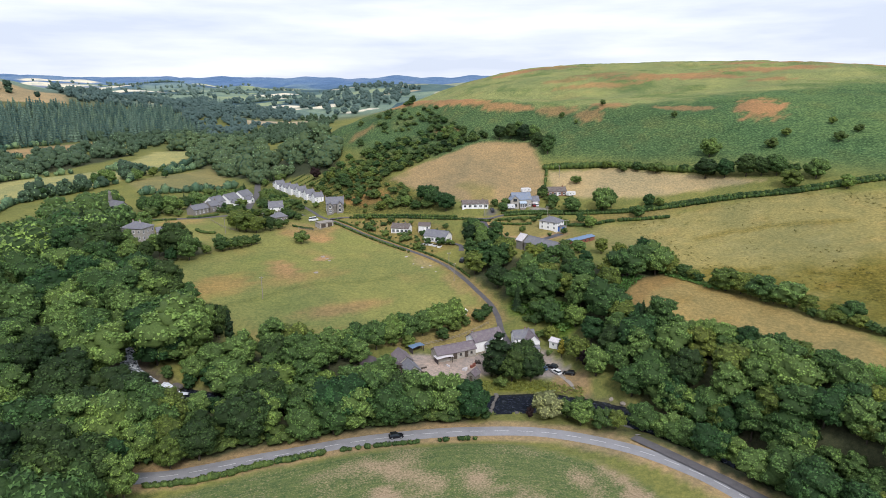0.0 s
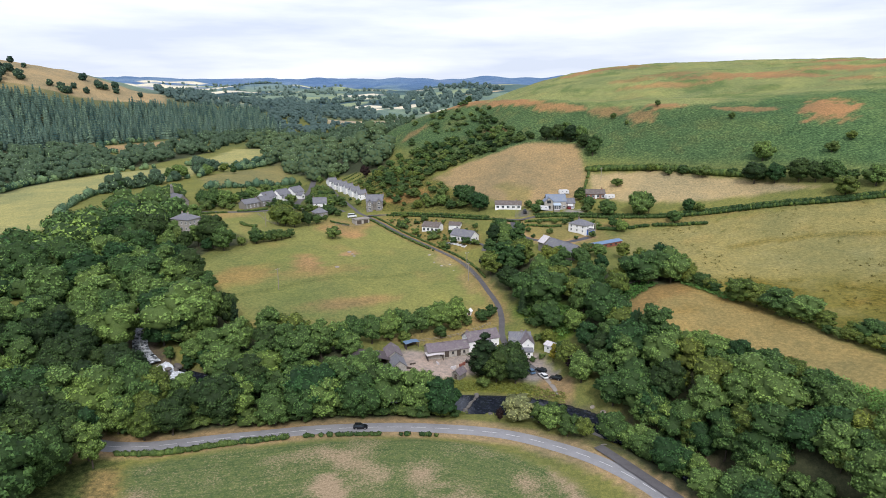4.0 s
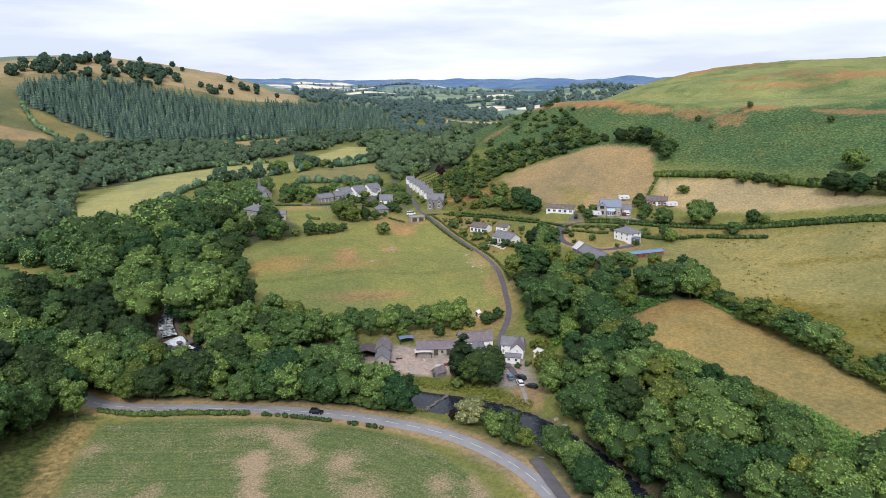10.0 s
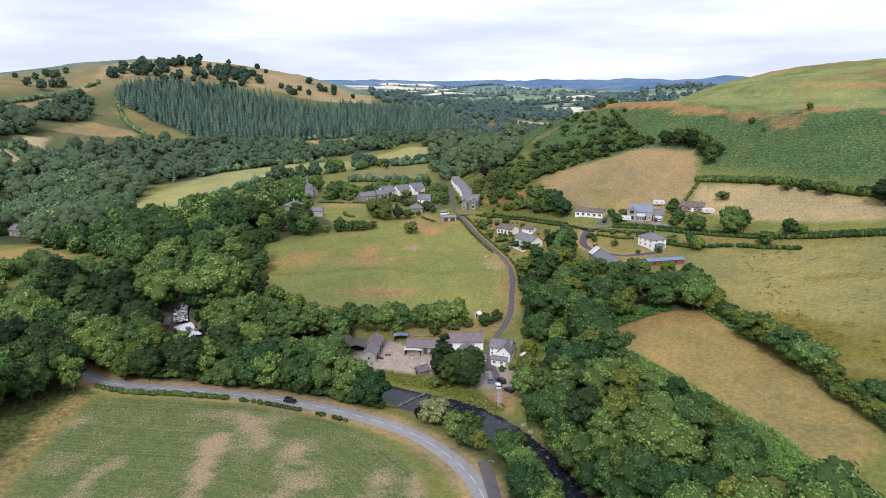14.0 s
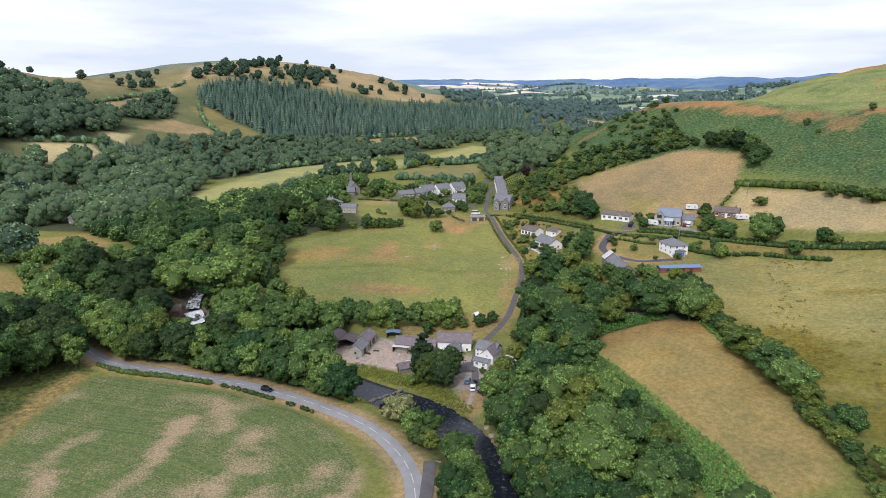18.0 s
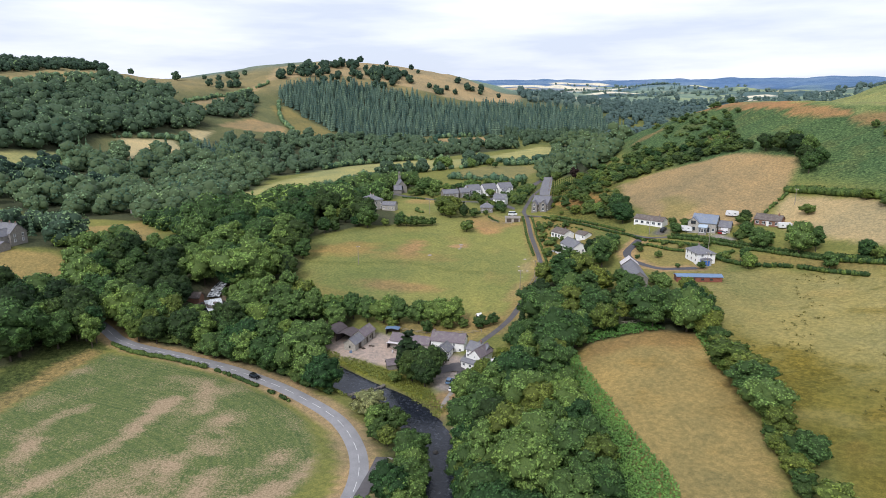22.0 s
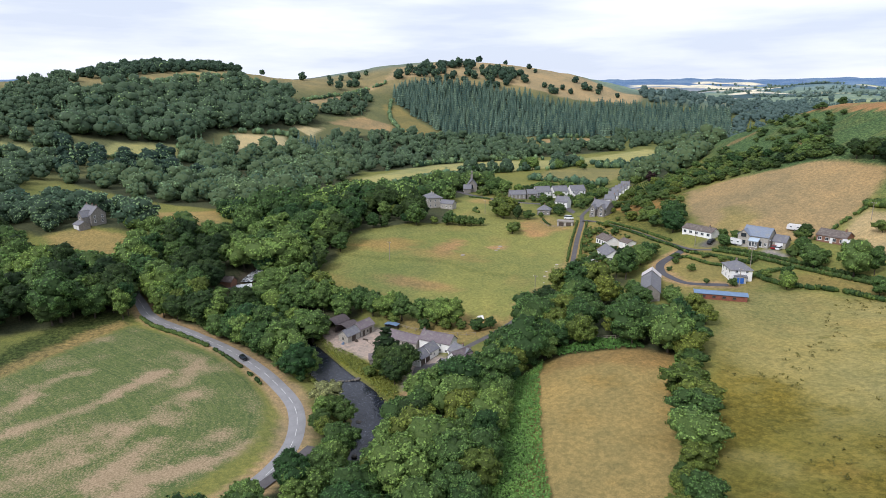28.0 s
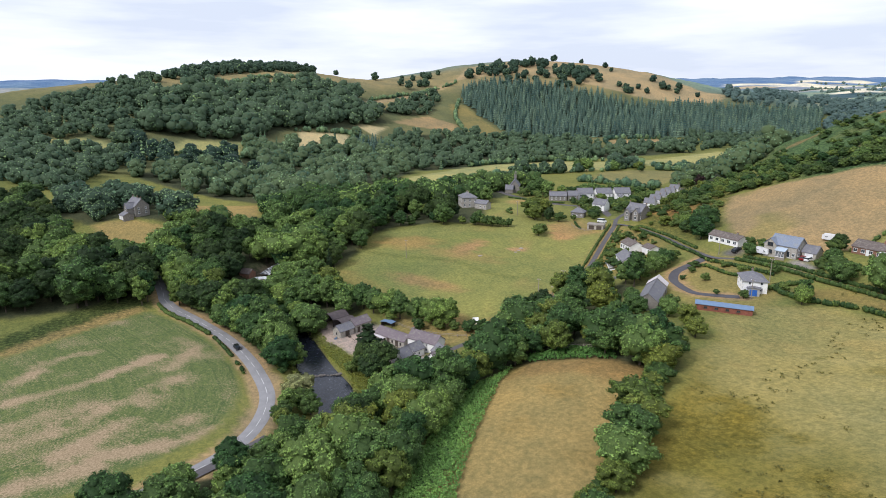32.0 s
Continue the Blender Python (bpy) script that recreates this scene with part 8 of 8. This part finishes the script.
boulder("boulder", 44.5, 163, 0.3, 0.9, 42, "large grey rock on the river bank", ROCK_PALE)
boulder("boulder", 48, 160.5, 0.3, 1.1, 43, "large grey rock on the river bank", ROCK_PALE)
boulder("boulder", 50.5, 158.2, 0.2, 0.8, 44, "large grey rock on the river bank", ROCK_PALE)
for k, (x, y) in enumerate(((38, 153), (52, 145.5), (58, 150), (30, 155), (62, 137), (24, 160.5), (33, 161), (-2, 159.5), (9, 160))):
    boulder("boulder", x, y, -0.35, rng.uniform(0.4, 0.7), 60 + k, "wet dark stone in the river")

# the weir with white water, and the cascade above it
weir = tagged(new("weir"), "rocky weir with white falling water", "weir")
weir.matrix_world = pose(-74.5, 153.5, 4.4, 0, 0, -8)
for k in range(16):
    boulder("stone", rng.uniform(-2.6, 0.6), -6.5 + 0.85 * k, rng.uniform(0.6, 2.4), rng.uniform(0.7, 1.3), 200 + k, "", parent=weir)
bm = bmesh.new()
rows = []
r2 = random.Random(9)
for j in range(25):
    y = -3.2 + 6.4 * j / 24
    n = r2.uniform(-0.2, 0.2)
    rows.append([bm.verts.new((-3.0 + n, y, 2.95)), bm.verts.new((-1.6 + n, y, 2.85)), bm.verts.new((-0.6 + n, y, 2.3 + n)), bm.verts.new((0.4 + n, y, 1.0 + n)), bm.verts.new((1.6 + n * 2, y, 0.45)), bm.verts.new((4.0 + n * 5, y, 0.3))])
for a, b in zip(rows, rows[1:]):
    for i in range(5):
        bm.faces.new((a[i], a[i + 1], b[i + 1], b[i]))
part("falling_water", bm, FOAM, weir, "white sheet of falling water")
q = along([(-112, 186, 14.3), (-104, 180, 12.6), (-98, 174.5, 11.1), (-93, 169, 9.8), (-88.5, 162.5, 8.6), (-84, 158, 7.9)], 1.0)
_w = np.random.default_rng(3)
verts, faces = [], []
for k, (x, y, z) in enumerate(q):
    for m in range(5):
        s = (m - 2) * 0.65
        verts.append((x + s * 0.7 + _w.normal(0, 0.2), y - s * 0.7 + _w.normal(0, 0.2), z + 0.75 + _w.normal(0, 0.22)))
for k in range(len(q) - 1):
    for m in range(4):
        if _w.random() < (0.9 if (k // 4) % 3 else 0.45):
            faces.append((k * 5 + m, k * 5 + m + 1, k * 5 + m + 6, k * 5 + m + 5))
tagged(new("cascade", mesh_from("cascade", verts, faces, FOAM)), "white cascade tumbling down the gorge", "cascade")
mill = house("mill_ruin", "small tumbledown mill hut beside the weir", -80.5, 148.5, 40, 5.6, 4.0, 2.4, 38, BRICK, TILE_BROWN, category="hut")

# ---- poles, fences and field clutter ----


def pole(x, y, high, label="grey timber utility pole with a crossarm", turn=0):
    e = tagged(new("utility_pole"), label, "pole")
    e.matrix_world = pose(x, y, ground_at(x, y), 0, 0, turn)
    bm = bmesh.new()
    bmesh.ops.create_cone(bm, cap_ends=True, segments=8, radius1=0.15, radius2=0.1, depth=high + 0.8, matrix=Matrix.Translation((0, 0, high / 2 - 0.4)))
    part("shaft", bm, TIMBER_PALE, e)
    part("crossarm", boxed((-0.8, -0.06, high - 0.5, 0.8, 0.06, high - 0.38)), TIMBER_PALE, e)
    for s in (-0.7, 0, 0.7):
        part("insulator", boxed((s - 0.05, -0.05, high - 0.38, s + 0.05, 0.05, high - 0.2)), WHITE, e)


for x, y, h, a in ((-66, 216, 8.5, 30), (-92, 312, 8, 60), (2.5, 253, 7.5, 40), (51.5, 301, 8, 10), (58, 285, 6.5, 0), (21, 311, 7, 0), (4.5, 241, 7.5, 40), (-107, 298, 8, 20), (66, 352, 7, 0)):
    pole(x, y, h, turn=a)


def fence(path, label, post=1.1, gap=3.0):
    e = tagged(new("fence"), label, "fence")
    q = along(path, gap)
    z = height(q[:, 0], q[:, 1])
    for (x, y), g in zip(q, z):
        part("post", boxed((x - 0.06, y - 0.06, g - 0.3, x + 0.06, y + 0.06, g + post)), TIMBER_PALE, e)
    for up in (0.45, 0.95):
        for a, b, ga, gb in zip(q, q[1:], z, z[1:]):
            d = (b - a) / np.linalg.norm(b - a)
            n = np.array([d[1], -d[0]]) * 0.03
            bm = bmesh.new()
            v = [bm.verts.new((p[0] + s * n[0], p[1] + s * n[1], g + up + t)) for p, g in ((a, ga), (b, gb)) for s in (-1, 1) for t in (0, 0.09)]
            for f in ((0, 1, 5, 4), (2, 6, 7, 3), (1, 3, 7, 5), (0, 4, 6, 2)):
                bm.faces.new([v[i] for i in f])
            part("rail", bm, TIMBER_PALE, e)
    return e


fence([(57, 213), (60, 217), (64, 219.5), (69, 220.5)], "weathered field gate and rails under the trees")
fence([(-12, 188.5), (-2, 193), (8, 200), (16, 206)], "old post and rail fence behind the farm")
fence([(-11, 273), (-4, 264), (2, 253.5), (7, 243)], "post and rail fence between meadow and lane")
fence([(-74, 311), (-66, 309.5), (-58, 312)], "post and rail fence below the garage")
fence([(-125, 327), (-112, 310), (-102, 302)], "post and rail fence along the village meadow")
for k, (x, y, s, lab) in enumerate(((-52.5, 246.5, 1.3, "pale rock outcrop in the meadow"), (-53.8, 268.5, 1.6, "pale bare stones in the worn meadow"), (-51.5, 266, 1.2, "pale bare stones in the worn meadow"), (-50, 263.5, 1.0, "pale bare stones in the worn meadow"),
                                    (-13, 262, 0.7, "white stone beside the field edge"), (-9, 257.5, 0.8, "heap of pale rubble by the lane"), (-5.5, 258.5, 0.7, "heap of pale rubble by the lane"), (-16.5, 271, 0.9, "heap of pale rubble by the lane"), (-3, 252, 0.6, "white stone beside the field edge"))):
    boulder("stone_heap", x, y, ground_at(x, y), s * 0.8, 300 + k, lab, ROCK_PALE if k < 4 else STONE_PALE, flat=0.3)

# clutter in the farm yard and on the terrace
for k, (x, y, l, w, h, mat, lab) in enumerate(((-19.5, 167.5, 1.2, 1.0, 0.9, TIMBER_PALE, "stack of split logs at the barn mouth"), (-17.8, 167.0, 1.4, 0.9, 0.7, TIMBER_PALE, "stack of split logs at the barn mouth"), (-6.5, 172.5, 1.6, 0.9, 0.6, TIMBER, "heap of old timber in the yard"),
                                              (6.5, 176.5, 1.8, 1.1, 0.9, TIN_PALE, "small pale trailer in the yard"), (9.5, 179.0, 2.0, 1.2, 0.7, BRICK_RED, "heap of bricks and scrap"), (11.0, 180.6, 1.4, 1.4, 0.8, TIMBER, "heap of rusty scrap"),
                                              (1.5, 178.6, 1.1, 0.8, 0.6, TIN_PALE, "pale oil tank in the yard"), (-7.0, 168.0, 0.7, 0.7, 0.8, TIN_BLUE, "blue drum beside the stone barn"), (-6.0, 175.8, 1.3, 0.8, 0.5, TIMBER, "heap of old timber in the yard"))):
    r3 = random.Random(k)
    o = tagged(new("heap"), lab, "heap")
    o.matrix_world = pose(x, y, ground_at(x, y), 0, 0, r3.uniform(0, 180))
    piece = "log" if "log" in lab else "brick" if "brick" in lab else "panel" if mat in (TIN_PALE, TIN_BLUE) else "plank"
    for j in range(7):
        a, b = r3.uniform(-l / 2, l / 2), r3.uniform(-w / 2, w / 2)
        part(piece, boxed((a - l * 0.28, b - w * 0.14, -0.1, a + l * 0.28, b + w * 0.14, h * r3.uniform(0.45, 1.0))), mat, o)
for k in range(5):
    x, y = -10.0 + 2.1 * k, 284.0 - 1.25 * k
    o = tagged(new("planter"), "raised garden bed edged with white boards", "planter", "garden beds on the terrace")
    o.matrix_world = pose(x, y, ground_at(x, y), 0, 0, -30)
    part("box", boxed((-0.85, -1.1, -0.3, 0.85, 1.1, 0.45)), WHITE, o)
    part("bed_soil", boxed((-0.75, -1.0, 0.4, 0.75, 1.0, 0.5)), SOIL, o)
tagged(strip("house_drive", [(8.5, 271.5, ground_at(8.5, 271.5) + 0.12), (8.6, 277, ground_at(8.6, 277) + 0.12), (6.5, 280.5, ground_at(6.5, 280.5) + 0.12), (3, 282.5, ground_at(3, 282.5) + 0.12)], 2.8, 0.05, TARMAC, 1.0, 4, 0.1), "curved dark drive up to the bungalow", "drive")
tagged(strip("yard_path", [(27, 185.2, ground_at(27, 185.2) + 0.1), (24.5, 183.5, ground_at(24.5, 183.5) + 0.1), (21, 179.5, ground_at(21, 179.5) + 0.1)], 6.5, 0.06, TARMAC, 1.0, 4, 0.1), "tarmac apron between the farmhouse and cottage", "yard")

# a dead grey tree standing in the wood
def snag(x, y, high, seed):
    r4 = np.random.default_rng(seed)
    v, f = [], []

    def limb(p, d, l, r, depth):
        k = len(v)
        e2 = p + d * l
        s = np.cross(d, (0.3, 0.5, 0.8))
        s /= np.linalg.norm(s)
        t = np.cross(d, s)
        for c, rr in ((p, r), (e2, r * 0.55)):
            for i in range(5):
                v.append(c + (s * math.cos(i * 1.2566) + t * math.sin(i * 1.2566)) * rr)
        for i in range(5):
            f.append((k + i, k + (i + 1) % 5, k + 5 + (i + 1) % 5, k + 5 + i))
        if depth:
            for _ in range(3):
                n = d + r4.normal(0, 0.55, 3)
                limb(p + d * l * r4.uniform(0.55, 1.0), n / np.linalg.norm(n), l * 0.6, r * 0.5, depth - 1)

    limb(np.array([0, 0, -0.4]), np.array([0.02, 0.05, 1.0]), high * 0.55, 0.28, 3)
    o = tagged(new("dead_tree", mesh_from("dead_tree", v, f, DEADWOOD)), "bleached bare dead tree among green woods", "tree")
    o.matrix_world = pose(x, y, ground_at(x, y))


snag(-97, 204, 13, 1)
snag(-45, 163, 10, 2)
